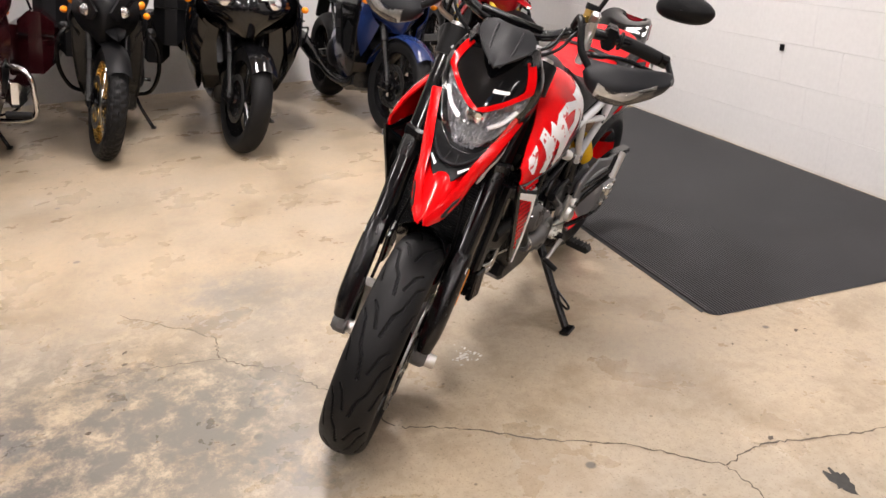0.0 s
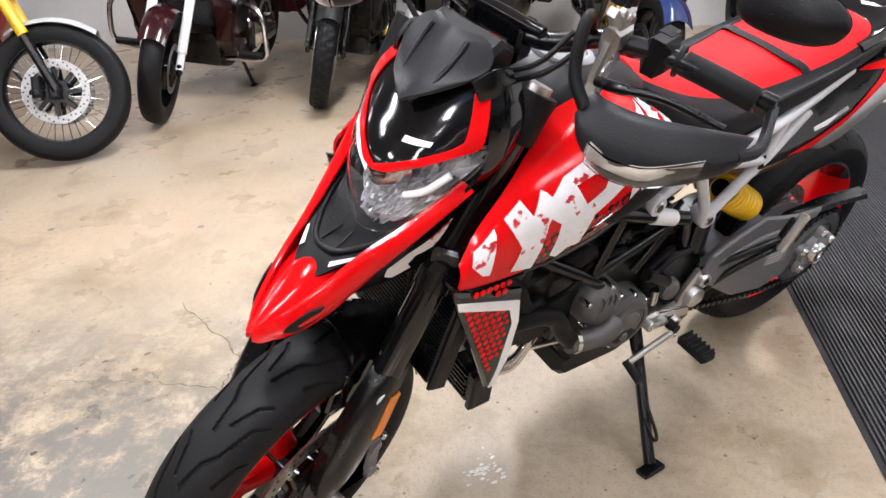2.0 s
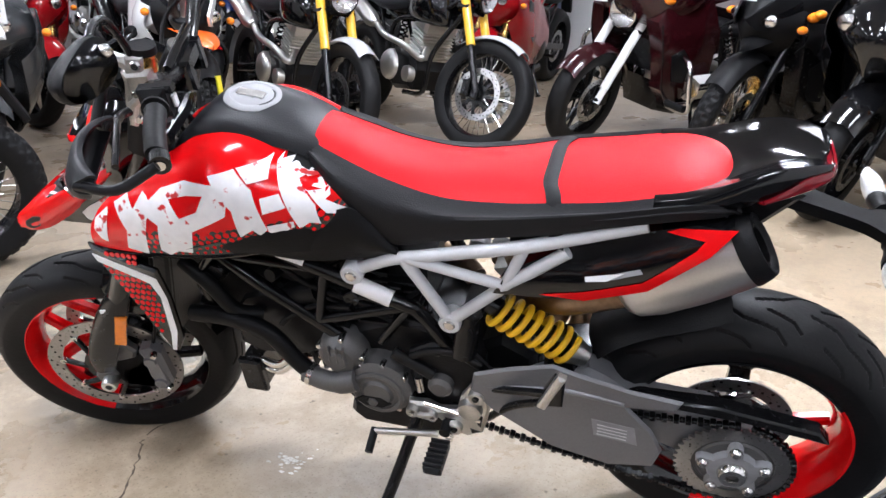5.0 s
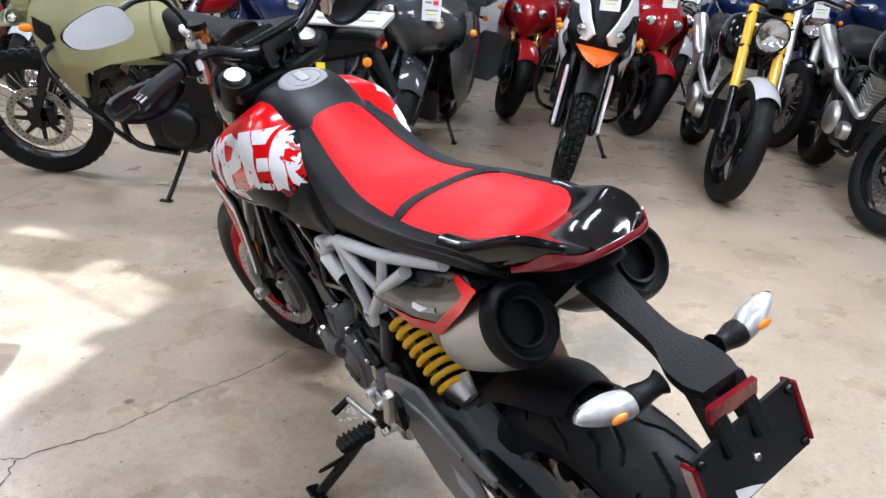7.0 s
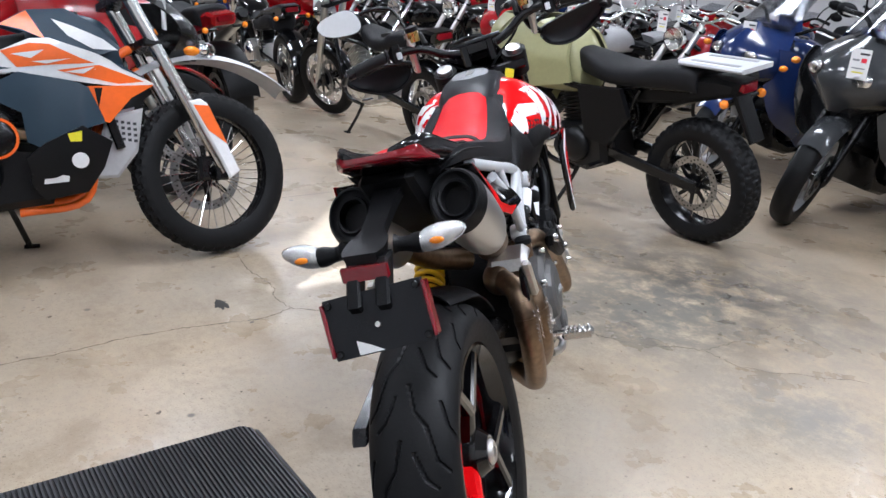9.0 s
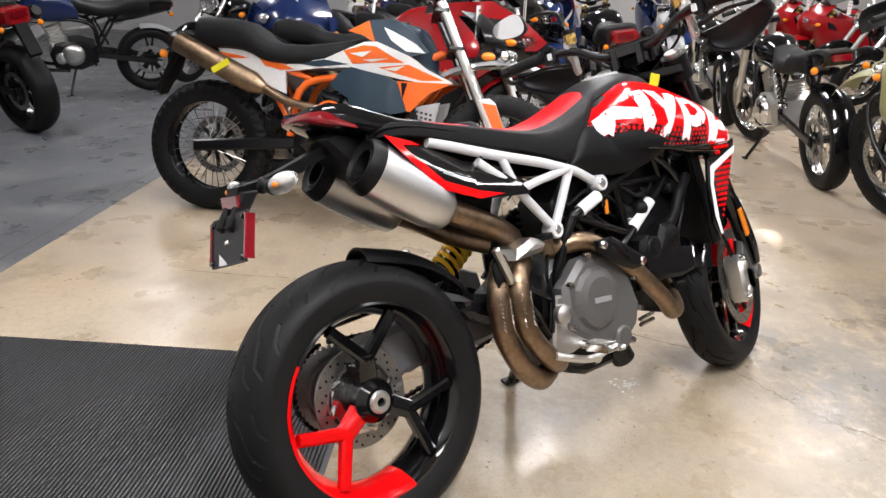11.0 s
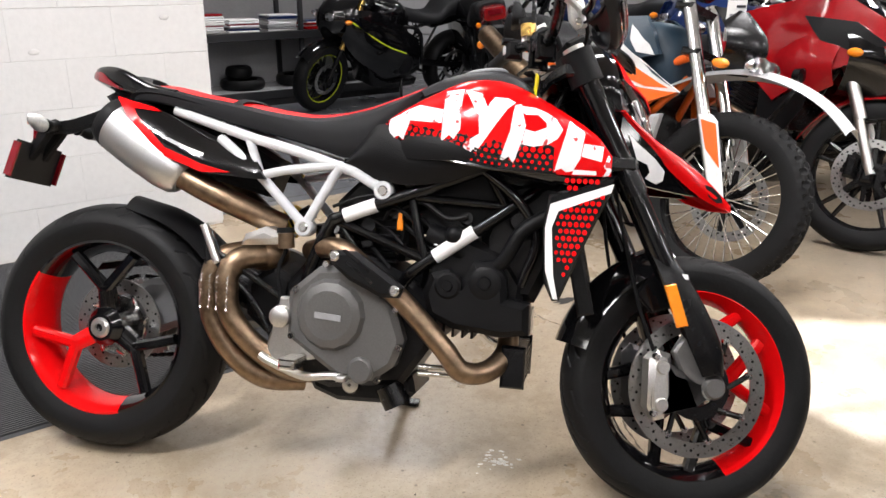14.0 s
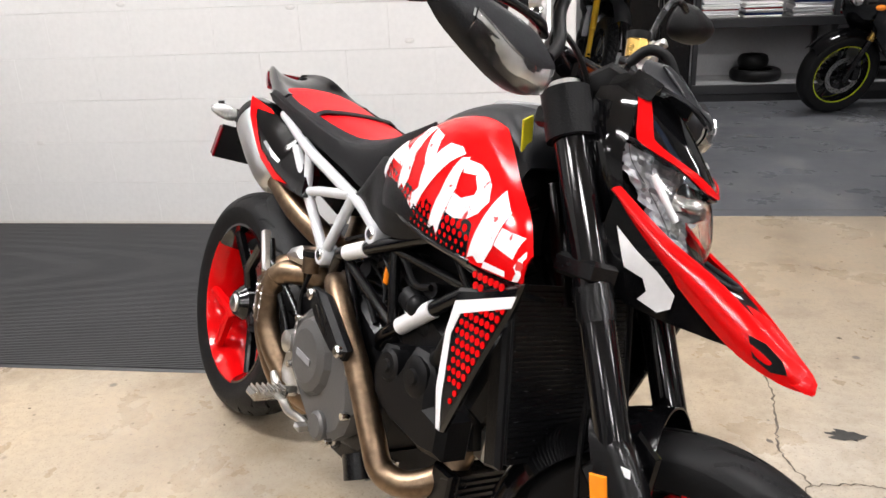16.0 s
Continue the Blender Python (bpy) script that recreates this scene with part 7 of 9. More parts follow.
    for y, x, z in ((0.285, 1.2415, 1.017), (0.32, 1.2405, 1.012), (0.365, 1.2325, 1.018), (0.405, 1.2175, 1.036), (0.435, 1.202, 1.052)):
        li.append([Q(x + 0.0085, y, z + 0.030), Q(x + 0.0085, y, z + 0.014), Q(x + 0.001, y, z - 0.002)])
    on_bar("indicator_strip", shell(fine(li, 3, 3), 0.004 * side), clear_lens, hg, "clear indicator strip")
    on_bar("strip_backing", shell([[(p[0] - 0.004, p[1], p[2]) for p in r] for r in fine(li, 3, 3)], 0.001 * side), lens_white, hg)
    # mirror
    mst = on_bar("mirror", Geo().tube(curve_pts([P(1.128, 0.212, 1.145), P(1.130, 0.215, 1.185), P(1.135, 0.24, 1.240), P(1.130, 0.30, 1.26), P(1.125, 0.35, 1.258)], 6), 0.0065, 10), satin_black, hero, "black rear-view mirror on a stalk")
    shell_rows = []
    for h, q in ((0.0, 1.0), (0.006, 1.04), (0.018, 0.98), (0.032, 0.72), (0.040, 0.30), (0.041, 0.02)):
        ring = []
        for k in np.linspace(0, 2 * math.pi, 28, endpoint=False):
            cx, cz = math.cos(k), math.sin(k)
            ex_ = abs(cx) ** 0.75 * (1 if cx > 0 else -1)
            ez_ = abs(cz) ** 0.75 * (1 if cz > 0 else -1)
            ring.append(P(1.105 + h, 0.425 + 0.072 * q * ex_ + 0.012 * ez_, 1.246 + 0.034 * q * ez_ * (1 - 0.22 * ex_)))
        shell_rows.append(ring)
    MS = Matrix.Translation(P(1.115, 0.425, 1.246)) @ Matrix.Rotation(radians(-8 * side), 4, "Z") @ Matrix.Rotation(radians(2), 4, "Y") @ Matrix.Translation(tuple(-v for v in P(1.115, 0.425, 1.246)))
    on_bar("mirror_shell", Geo().loft(shell_rows).moved(MS), matt_black, mst, "matt black mirror shell")
    on_bar("mirror_glass", Geo().add([shell_rows[0][k][:0] + tuple(np.array(shell_rows[0][k]) - (0.002, 0, 0)) for k in range(28)], [tuple(range(28))]).moved(MS), mirror_glass, mst)
for k, (y0, y1) in enumerate(((0.18, 0.03), (-0.18, -0.03), (0.15, -0.02))):
    on_bar("cable", Geo().tube(curve_pts([(1.14, y0, 1.11), (1.19, y0 * 0.8, 1.06), (1.18, y1, 0.98), (1.15, y1, 0.90)], 6), 0.0045, 8), matt_black, hero, "black control cable")
on_bar("key_tag", Geo().box((1.095, -0.075, 0.948), (0.004, 0.030, 0.055), 0.001, Matrix.Rotation(radians(25), 4, "X")), yellow_label, hero, "yellow key tag hanging from the clamp")

# the body stands a little taller on its wheels than drawn
for ob in hero.children_recursive:
    if ob.type == "MESH" and ob not in (rear, front) and ob.parent not in (rear, front):
        if ob.parent and ob.parent.parent in (rear, front):
            continue
        for v in ob.data.vertices:
            v.co.z *= 1.02

# ---- parked motorcycles ----
KNOB_CACHE = {}


def cached(key, make):
    if key not in KNOB_CACHE:
        KNOB_CACHE[key] = make()
    return KNOB_CACHE[key]


def wheel_parts(bike, name, at, R, W, rim, kind, knob, rim_mat, disc, m=None):
    """A wheel with tyre, rim, spokes, hub and brake disc, at an axle."""
    m = (m or Matrix.Identity(4)) @ Matrix.Translation(at)
    hw = W * 0.36
    prof = [(rim, -hw), (rim - 0.008, -hw), (rim - 0.016, -hw * 0.4), (rim - 0.018, 0), (rim - 0.016, hw * 0.4), (rim - 0.008, hw), (rim, hw), (rim - 0.006, 0)]
    rim_me = cached(("rim", rim, W, rim_mat.name), lambda: to_mesh(Geo().lathe(prof, n=56, closed=True), rim_mat, "rim"))
    wheel = part(name, rim_me, None, bike)
    wheel.matrix_local = m
    rv = [(0.0, 0.0, 0.05, 0.02), (0.05, 0.02, 0.1, 0.045), (0.1, -0.0, 0.15, -0.02), (0.15, -0.02, 0.2, -0.045)]
    part("tyre", cached(("tyre", R, W, rim, knob), lambda: to_mesh(tyre_geo(R, W, rim - 0.002, () if knob else rv, 0.052 if knob else 0.2, 0.004, 0.004, na=260 if knob else 150, knob=knob, ny=22 if knob else 16), rubber, "tyre")), None, wheel)

    def spokes():
        g = Geo()
        if kind == "spoke":
            for k in range(36):
                a = 2 * math.pi * k / 36
                b = a + (0.32 if k % 4 < 2 else -0.32)
                y = 0.028 if k % 2 else -0.028
                g.tube([(0.03 * math.cos(b), y, 0.03 * math.sin(b)), ((rim - 0.012) * math.cos(a), 0, (rim - 0.012) * math.sin(a))], 0.0022, 5, False)
        else:
            for k in range(5):
                a = 2 * math.pi * k / 5 + 0.3
                for d in (-0.16, 0.16):
                    g.tube([(0.03 * math.cos(a), 0, 0.03 * math.sin(a)), ((rim - 0.014) * math.cos(a + d), 0, (rim - 0.014) * math.sin(a + d))], [0.016, 0.010], 8)
        return to_mesh(g, steel if kind == "spoke" else rim_mat, "spokes")

    part("spokes", cached(("spokes", rim, kind, rim_mat.name), spokes), None, wheel, kind="stuff")
    part("hub", cached(("hub", W), lambda: to_mesh(Geo().lathe([(0.0, -0.075), (0.022, -0.075), (0.035, -0.05), (0.026, -0.02), (0.026, 0.02), (0.035, 0.05), (0.022, 0.075), (0.0, 0.075)], n=22), satin_black, "hub")), None, wheel)
    for y in (0.062, -0.062) if disc > 1 else (0.062,):
        d = part("brake_disc", cached(("disc", round(rim * 0.62, 3)), lambda: to_mesh(Geo().lathe([(rim * 0.47, -0.002), (rim * 0.62, -0.002), (rim * 0.62, 0.002), (rim * 0.47, 0.002)], n=44, closed=True), disc_steel, "brake_disc")), None, wheel)
        d.location = (0, y, 0)

        def carrier():
            pts = []
            for k in range(8):
                for da, q in ((-0.28, 0.23), (-0.06, 0.48), (0.10, 0.48), (0.16, 0.25)):
                    a = 2 * math.pi * k / 8 + da
                    pts.append((rim * q * math.cos(a), rim * q * math.sin(a)))
            g = Geo().prism(pts, -0.003, 0.003, 0.001)
            return to_mesh(g, satin_black, "disc_carrier")

        def vents():
            g = Geo()
            for k in range(40):
                a = 2 * math.pi * k / 40
                r = rim * (0.51 + 0.035 * (k % 3))
                g.box((r * math.cos(a), 0, r * math.sin(a)), (0.008, 0.0048, 0.008), 0.0)
            return to_mesh(g, matt_black, "disc_vent")

        part("disc_carrier", cached(("carrier", round(rim, 3)), carrier), None, d)
        part("disc_vent", cached(("vents", round(rim, 3)), vents), None, d, kind="stuff")
    return wheel


def tag_card(parent, at, turn=0.0, tilt=8.0):
    """A white price card hung from the bars, its print as plain bars."""
    m = Matrix.Translation(at) @ Matrix.Rotation(radians(turn), 4, "Z") @ Matrix.Rotation(radians(tilt), 4, "X")
    card = part("price_card", Geo().box((0, 0, 0), (0.003, 0.105, 0.15), 0.001).moved(m), paper, parent, "white price card with coloured print")
    for y, z, w, h, mt in ((0.02, 0.052, 0.05, 0.010, dark_ink), (0.022, 0.02, 0.028, 0.022, tag_ink), (-0.02, 0.02, 0.035, 0.010, plain_grey), (0.0, -0.02, 0.07, 0.006, plain_grey), (0.0, -0.04, 0.06, 0.006, yellow_label)):
        part("print_bar", Geo().box((0.0022, y, z), (0.0012, w, h), 0.0002).moved(m), mt, card)
    return card


def parked(label, s, m, group="parked motorcycles"):
    """A parked motorcycle from a description s, its middle at the ground of pose m, leaning on its stand."""
    g_ = s.get
    wb, Rf, Rr, Wf, Wr = g_("wb", 1.47), g_("Rf", 0.315), g_("Rr", 0.318), g_("Wf", 0.115), g_("Wr", 0.165)
    style = s["style"]
    tank_m, body_m, frame_m, fork_m = s["tank"], g_("body", s["tank"]), g_("frame", satin_black), g_("fork", satin_black)
    eng_m, seat_m, ex_m, rim_m = g_("engine", engine_black), g_("seat", seat_black), g_("exhaust", satin_black), g_("rim", satin_black)
    knob = g_("knob", 0.0)
    wk = g_("wheel", "cast")
    bike = thing("motorcycle", label, "motorcycle", m @ Matrix.Rotation(radians(-g_("lean", 9.0)), 4, "X"), group)
    xf, xr = wb / 2, -wb / 2
    rimf, rimr = Rf - g_("side_f", 0.085), Rr - g_("side_r", 0.095)
    rake = math.tan(radians(g_("rake", 26)))
    H = g_("H", 0.98)

    def ax(z):
        return xf - 0.01 - rake * (z - Rf)

    axd = Vector((-rake, 0, 1)).normalized()
    SM = Matrix.Translation((ax(0.7), 0, 0.7)) @ Matrix.Rotation(radians(g_("steer", 14.0)), 4, axd) @ Matrix.Translation((-ax(0.7), 0, -0.7))

    def P(name, geo, mat, label="", turned=False, parent=None, kind=""):
        return part(name, geo.moved(SM) if turned else geo, mat, parent or bike, label, kind)

    wheel_parts(bike, "front_wheel", (xf, 0, Rf), Rf, Wf, rimf, wk, knob, rim_m, g_("discs", 2), SM)
    wheel_parts(bike, "rear_wheel", (xr, 0, Rr), Rr, Wr, rimr, wk, knob, rim_m, 1)
    if g_("stripe"):
        for sd in (1, -1):
            P("rim_stripe", Geo().lathe([(rimf - 0.003, Wf * 0.37 * sd), (rimf - 0.011, Wf * 0.37 * sd), (rimf - 0.011, Wf * 0.35 * sd), (rimf - 0.003, Wf * 0.35 * sd)], (xf, 0, Rf), (0, 1, 0), n=48, closed=True), s["stripe"], "bright rim stripe", True, None)
    # fork
    for sd in (1, -1):
        y = 0.098 * sd
        zt = H + 0.02
        f = P("fork_leg", Geo().tube([(xf + 0.01, y, Rf), (ax(zt) + 0.03, y, zt)], 0.021, 14), g_("fork_low", satin_black), "", True)
        z0 = g_("fork_split", 0.56)
        P("fork_tube", Geo().tube([(ax(z0) + 0.03, y, z0), (ax(zt) + 0.03, y, zt)], 0.027, 14), fork_m, "coloured upper fork tube" if fork_m in (yellow_fork, gold) else "", True, f)
        P("fork_foot", Geo().box((xf + 0.0, y, Rf), (0.05, 0.03, 0.07), 0.01), satin_black, "", True, f)
        P("caliper", Geo().box((xf - 0.075, y * 0.85, Rf + 0.02), (0.05, 0.05, 0.10), 0.012), g_("caliper", satin_black), "", True, f)
        if g_("fork_guard"):
            P("fork_guard", Geo().prism([(xf + 0.02, Rf - 0.03), (xf + 0.07, Rf + 0.0), (ax(0.64) + 0.105, 0.63), (ax(0.64) + 0.075, 0.65), (ax(0.64) + 0.02, 0.64), (xf - 0.02, Rf + 0.06)], y + 0.018 * sd, y + 0.038 * sd, 0.008), s["fork_guard"], "fork guard", True, f)
            P("guard_stripe", Geo().prism([(ax(0.62) + 0.096, 0.62), (ax(0.62) + 0.030, 0.625), (ax(0.52) + 0.035, 0.52), (ax(0.46) + 0.085, 0.46)], y + 0.0375 * sd, y + 0.0395 * sd, 0.0006), orange_paint, "", True, f)
    for z in (H - 0.02, H - 0.19):
        P("fork_clamp", Geo().box((ax(z) + 0.015, 0, z), (0.075, 0.25, 0.03), 0.008), g_("clamp", satin_black), "", True)
    # front mudguard
    hi = g_("high_guard", False)
    rows = []
    a0, a1 = g_("guard_arc", (40, 160))
    for a in np.linspace(radians(a0), radians(a1), 12):
        r = Rf + (g_("guard_gap", 0.13) if hi else 0.022)
        rows.append([(xf + r * math.cos(a) * (1.1 if hi else 1), (Wf * 0.62 if not hi else 0.065 + 0.01 * math.cos(a)) * v, Rf + r * math.sin(a) - 0.03 * abs(v) ** 2.2) for v in np.linspace(-1, 1, 7)])
    P("front_mudguard", shell(fine(rows, 2, 2), 0.003), g_("guard_mat", body_m), "", True)
    # engine
    ez = g_("eng_z", 0.42)
    e = P("engine", Geo().prism([(-0.26, ez - 0.10), (-0.24, ez + 0.06), (-0.12, ez + 0.10), (0.10, ez + 0.08), (0.16, ez - 0.02), (0.12, ez - 0.15), (-0.10, ez - 0.17)], -0.15, 0.15, 0.03), eng_m, g_("eng_label", ""))
    for sd in (1, -1):
        P("engine_cover", Geo().lathe([(0.0, 0.20), (0.05, 0.198), (0.085, 0.185), (0.10, 0.165), (0.102, 0.13)], (-0.09 + 0.05 * sd, 0, ez - 0.02), (0, sd, 0), n=26), g_("cover", eng_m), "", False, e)
        P("engine_cover", Geo().lathe([(0.0, 0.185), (0.03, 0.184), (0.05, 0.175), (0.056, 0.13)], (0.08 - 0.02 * sd, 0, ez - 0.05), (0, sd, 0), n=20), g_("cover", eng_m), "", False, e)
    cyl = g_("cyl", "twin")
    cm = g_("cyl_mat", eng_m)
    dirs = {"twin": ((0.06, 18, 0.0),), "vee": ((-0.08, -24, 0.0), (0.08, 30, 0.0)), "flat": ((0.05, 0, 0.0),), "single": ((0.05, 12, 0.0),)}[cyl]
    for cx, tilt, _ in dirs:
        g, fin_g = Geo(), Geo()
        wid = 0.24 if cyl == "twin" else 0.15
        for k in range(9):
            fin_g.box((0, 0, 0.02 + 0.021 * k), (0.15, wid, 0.008), 0.002)
        g.box((0, 0, 0.10), (0.115, wid - 0.04, 0.2), 0.01)
        head = Geo().box((0, 0, 0.235), (0.16, wid + 0.01, 0.075), 0.02)
        mm = Matrix.Translation((cx, 0, ez + 0.05)) @ Matrix.Rotation(radians(tilt), 4, "Y")
        c = P("cylinder", g.moved(mm), cm, "finned cylinder", False, e)
        P("cylinder_head", head.moved(mm), g_("cover", eng_m), "", False, c)
        P("finned_barrel", fin_g.moved(mm), cm, "", False, c, "stuff")
    if cyl == "flat":
        for sd in (1, -1):
            P("cylinder_head", Geo().box((0.10, 0.25 * sd, ez), (0.16, 0.16, 0.12), 0.03), g_("cover", alu), "cylinder standing out to the side", False, e)
            P("crash_bar", Geo().tube(curve_pts([(0.22, 0.12 * sd, ez + 0.18), (0.26, 0.34 * sd, ez + 0.06), (0.24, 0.36 * sd, ez - 0.08), (0.16, 0.14 * sd, ez - 0.18)], 5), 0.013, 10), chrome if g_("chrome") else satin_black)
    # radiator, belly guard and crash bars fill the space below the tank
    if g_("radiator", style in ("adv", "sport", "tourer", "dirt")):
        rd = P("radiator", Geo().box((0.34, 0, 0.60), (0.035, 0.34, 0.26), 0.006, Matrix.Rotation(radians(-16), 4, "Y")), satin_black)
        P("radiator_hose", Geo().tube(curve_pts([(0.33, 0.13, 0.50), (0.24, 0.16, 0.44), (0.12, 0.16, 0.48)], 5), 0.017, 10), matt_black, "", False, rd)
        if style != "dirt":
            P("belly_guard", Geo().prism([(0.36, 0.42), (0.30, 0.22), (0.10, 0.17), (-0.20, 0.19), (-0.22, 0.25), (0.10, 0.25), (0.24, 0.30)], -0.15, 0.15, 0.02), g_("belly", satin_black))
    if g_("crash_bars", style == "adv"):
        for sd in (1, -1):
            P("crash_bar", Geo().tube(curve_pts([(0.40, 0.16 * sd, 0.78), (0.44, 0.27 * sd, 0.66), (0.34, 0.29 * sd, 0.48), (0.16, 0.24 * sd, 0.32), (0.0, 0.14 * sd, 0.26)], 5), 0.013, 8), satin_black)
            P("fog_lamp", Geo().lathe([(0.0, -0.04), (0.028, -0.035), (0.034, 0.0), (0.0, 0.008)], (0.44, 0.24 * sd, 0.72), (1, 0, 0), n=14), satin_black)
    # frame
    fg = Geo()
    for sd in (1, -1):
        y = 0.11 * sd
        fg.tube(curve_pts([(ax(0.88) - 0.03, 0.03 * sd, 0.86), (0.2, y, 0.74), (-0.2, y, 0.68), (-0.28, y, 0.42)], 5), 0.018, 10)
        fg.tube(curve_pts([(ax(0.80) - 0.04, 0.03 * sd, 0.78), (0.30, y, 0.52), (0.24, y, 0.28), (0.0, y, 0.24)], 5), 0.016, 10)
        fg.tube([(-0.18, y, 0.70), (-0.45, y * 0.95, 0.78), (xr + 0.02, y * 0.8, 0.80)], 0.013, 10)
        fg.tube([(-0.27, y, 0.46), (-0.45, y * 0.95, 0.76)], 0.012, 10)
    P("frame", fg, frame_m, g_("frame_label", ""))
    swg = Geo()
    for sd in (1, -1):
        swg.prism([(-0.25, 0.36), (-0.25, 0.42), (xr + 0.05, Rr + 0.04), (xr - 0.05, Rr + 0.03), (xr - 0.05, Rr - 0.03)], (0.088 + 0.0) * sd, 0.118 * sd, 0.008)
    P("swingarm", swg, g_("swing", satin_black))
    coil = [(-0.36 + 0.12 * t + 0.0, 0.03 * math.cos(50 * t) + (0.12 if g_("twin_shock") else 0.0), 0.46 + 0.26 * t + 0.02 * math.sin(50 * t)) for t in np.linspace(0, 1, 120)]
    P("shock_spring", Geo().tube(coil, 0.006, 6), g_("spring", satin_black))
    # exhaust
    if g_("pipe", "low") == "low":
        ex = P("exhaust_pipe", Geo().tube(curve_pts([(0.16, -0.09, ez + 0.14), (0.28, -0.12, ez - 0.02), (0.20, -0.14, ez - 0.18), (-0.15, -0.16, ez - 0.20), (xr + 0.28, -0.18, 0.30)], 6), 0.022, 12), g_("pipe_mat", ex_m))
        P("silencer", Geo().tube([(xr + 0.32, -0.18, 0.29), (xr + 0.22, -0.185, 0.32), (xr - 0.16, -0.20, 0.42)], [0.03, 0.052, 0.055], 20), ex_m, "", False, ex)
    else:
        ex = P("exhaust_pipe", Geo().tube(curve_pts([(0.16, -0.07, ez + 0.12), (0.22, -0.14, ez + 0.06), (0.05, -0.17, ez + 0.12), (-0.25, -0.16, 0.58), (-0.40, -0.15, 0.64)], 6), 0.021, 12), g_("pipe_mat", bronze))
        P("silencer", Geo().tube([(-0.40, -0.155, 0.64), (-0.46, -0.16, 0.665), (xr - 0.10, -0.175, 0.84)], [0.028, 0.055, 0.052], 20), ex_m, g_("ex_label", ""), False, ex)
        P("outlet_cap", Geo().tube([(xr - 0.10, -0.175, 0.84), (xr - 0.13, -0.176, 0.853)], [0.053, 0.036], 20), satin_black, "", False, ex)
        if g_("sticker"):
            P("maker_sticker", Geo().box((-0.60, -0.225, 0.735), (0.10, 0.003, 0.03), 0.0006, Matrix.Rotation(radians(-31), 4, "Y")), yellow_label, "", False, ex)
    # tank and seat
    tx0, tx1, tz0, tz1, tw = g_("tank_box", (-0.12, 0.36, 0.70, 0.98, 0.17))
    rows = []
    for t, wq, zq in ((0.0, 0.55, 0.45), (0.12, 0.72, 0.72), (0.35, 0.95, 0.95), (0.6, 1.05, 1.0), (0.82, 0.92, 0.92), (0.95, 0.66, 0.7), (1.0, 0.40, 0.5)):
        x = tx0 + (tx1 - tx0) * t
        w, zt = tw * wq, tz0 + (tz1 - tz0) * zq
        zm = tz0 + (zt - tz0) * 0.45
        rows.append([(x, -w * 0.75, tz0), (x, -w, zm), (x, -w * 0.78, zt - 0.03), (x, 0, zt), (x, w * 0.78, zt - 0.03), (x, w, zm), (x, w * 0.75, tz0), (x, 0, tz0 - 0.01)])
    tk_ = P("fuel_tank", Geo().loft(fine(rows, 3, 3, closed=True)), tank_m, g_("tank_label", ""))
    P("filler_cap", Geo().lathe([(0.0, 0.015), (0.032, 0.013), (0.038, 0.0)], (tx0 + (tx1 - tx0) * 0.55, 0, tz1 - 0.004), (0, 0, 1), n=22), chrome if g_("chrome") else satin_black, "", False, tk_)
    sx0, sx1, sz = g_("seat_box", (-0.72, -0.05, 0.82))
    kick = g_("kick", 0.05)
    rows = []
    for t, wq, dz in ((0.0, 0.75, kick), (0.06, 0.95, kick + 0.02), (0.3, 1.05, kick + 0.005), (0.45, 1.05, 0.01), (0.65, 1.05, 0.0), (0.85, 0.8, 0.025), (1.0, 0.55, 0.05)):
        x = sx0 + (sx1 - sx0) * t
        w = 0.135 * wq
        rows.append([(x, -w * 0.92, sz - 0.09 + dz * 0.6), (x, -w, sz - 0.03 + dz), (x, -w * 0.72, sz + dz), (x, 0, sz + 0.008 + dz), (x, w * 0.72, sz + dz), (x, w, sz - 0.03 + dz), (x, w * 0.92, sz - 0.09 + dz * 0.6), (x, 0, sz - 0.10 + dz * 0.6)])
    P("seat", Geo().loft(fine(rows, 3, 3, closed=True)), seat_m)
    # tail
    tail_ = Geo().prism([(-0.40, 0.68), (-0.30, 0.80), (xr - 0.10, 0.86 + kick * 0.5), (xr - 0.22, 0.85 + kick * 0.5), (xr - 0.20, 0.80), (xr + 0.1, 0.72)], -0.09, 0.09, 0.02)
    tl_ = P("tail_unit", tail_, g_("tail_mat", body_m))
    P("tail_light", Geo().box((xr - 0.215, 0, 0.825 + kick * 0.4), (0.03, 0.12, 0.04), 0.01), red_lens, "", False, tl_)
    rows = []
    for a in np.linspace(radians(75), radians(178), 10):
        r = Rr + 0.03
        rows.append([(xr + r * math.cos(a), Wr * 0.58 * v, Rr + r * math.sin(a) - 0.03 * abs(v) ** 2) for v in np.linspace(-1, 1, 7)])
    if style in ("cruiser", "tourer", "standard"):
        P("rear_mudguard", shell(fine(rows, 2, 2), 0.003), g_("guard_mat", body_m))
    else:
        P("plate_holder", Geo().prism([(xr - 0.16, 0.80), (xr - 0.20, 0.80), (xr - 0.30, 0.60), (xr - 0.28, 0.58)], -0.05, 0.05, 0.006), matt_black, "", False, tl_)
    for sd in (1, -1):
        ind = P("indicator", Geo().tube([(xr - 0.18, 0.06 * sd, 0.78), (xr - 0.19, 0.13 * sd, 0.78)], 0.009, 8), satin_black, "", False, tl_)
        P("indicator_lens", Geo().ball((xr - 0.195, 0.145 * sd, 0.78), 0.022, 7), amber, "", False, ind)
        P("footpeg", Geo().tube([(-0.22, 0.13 * sd, 0.33), (-0.22, 0.24 * sd, 0.33)], 0.013, 10), satin_black if not g_("chrome") else chrome)
    # bars
    bw, bz, bs = g_("bars", (0.38, 0.08, 0.10))
    bt = H + 0.04
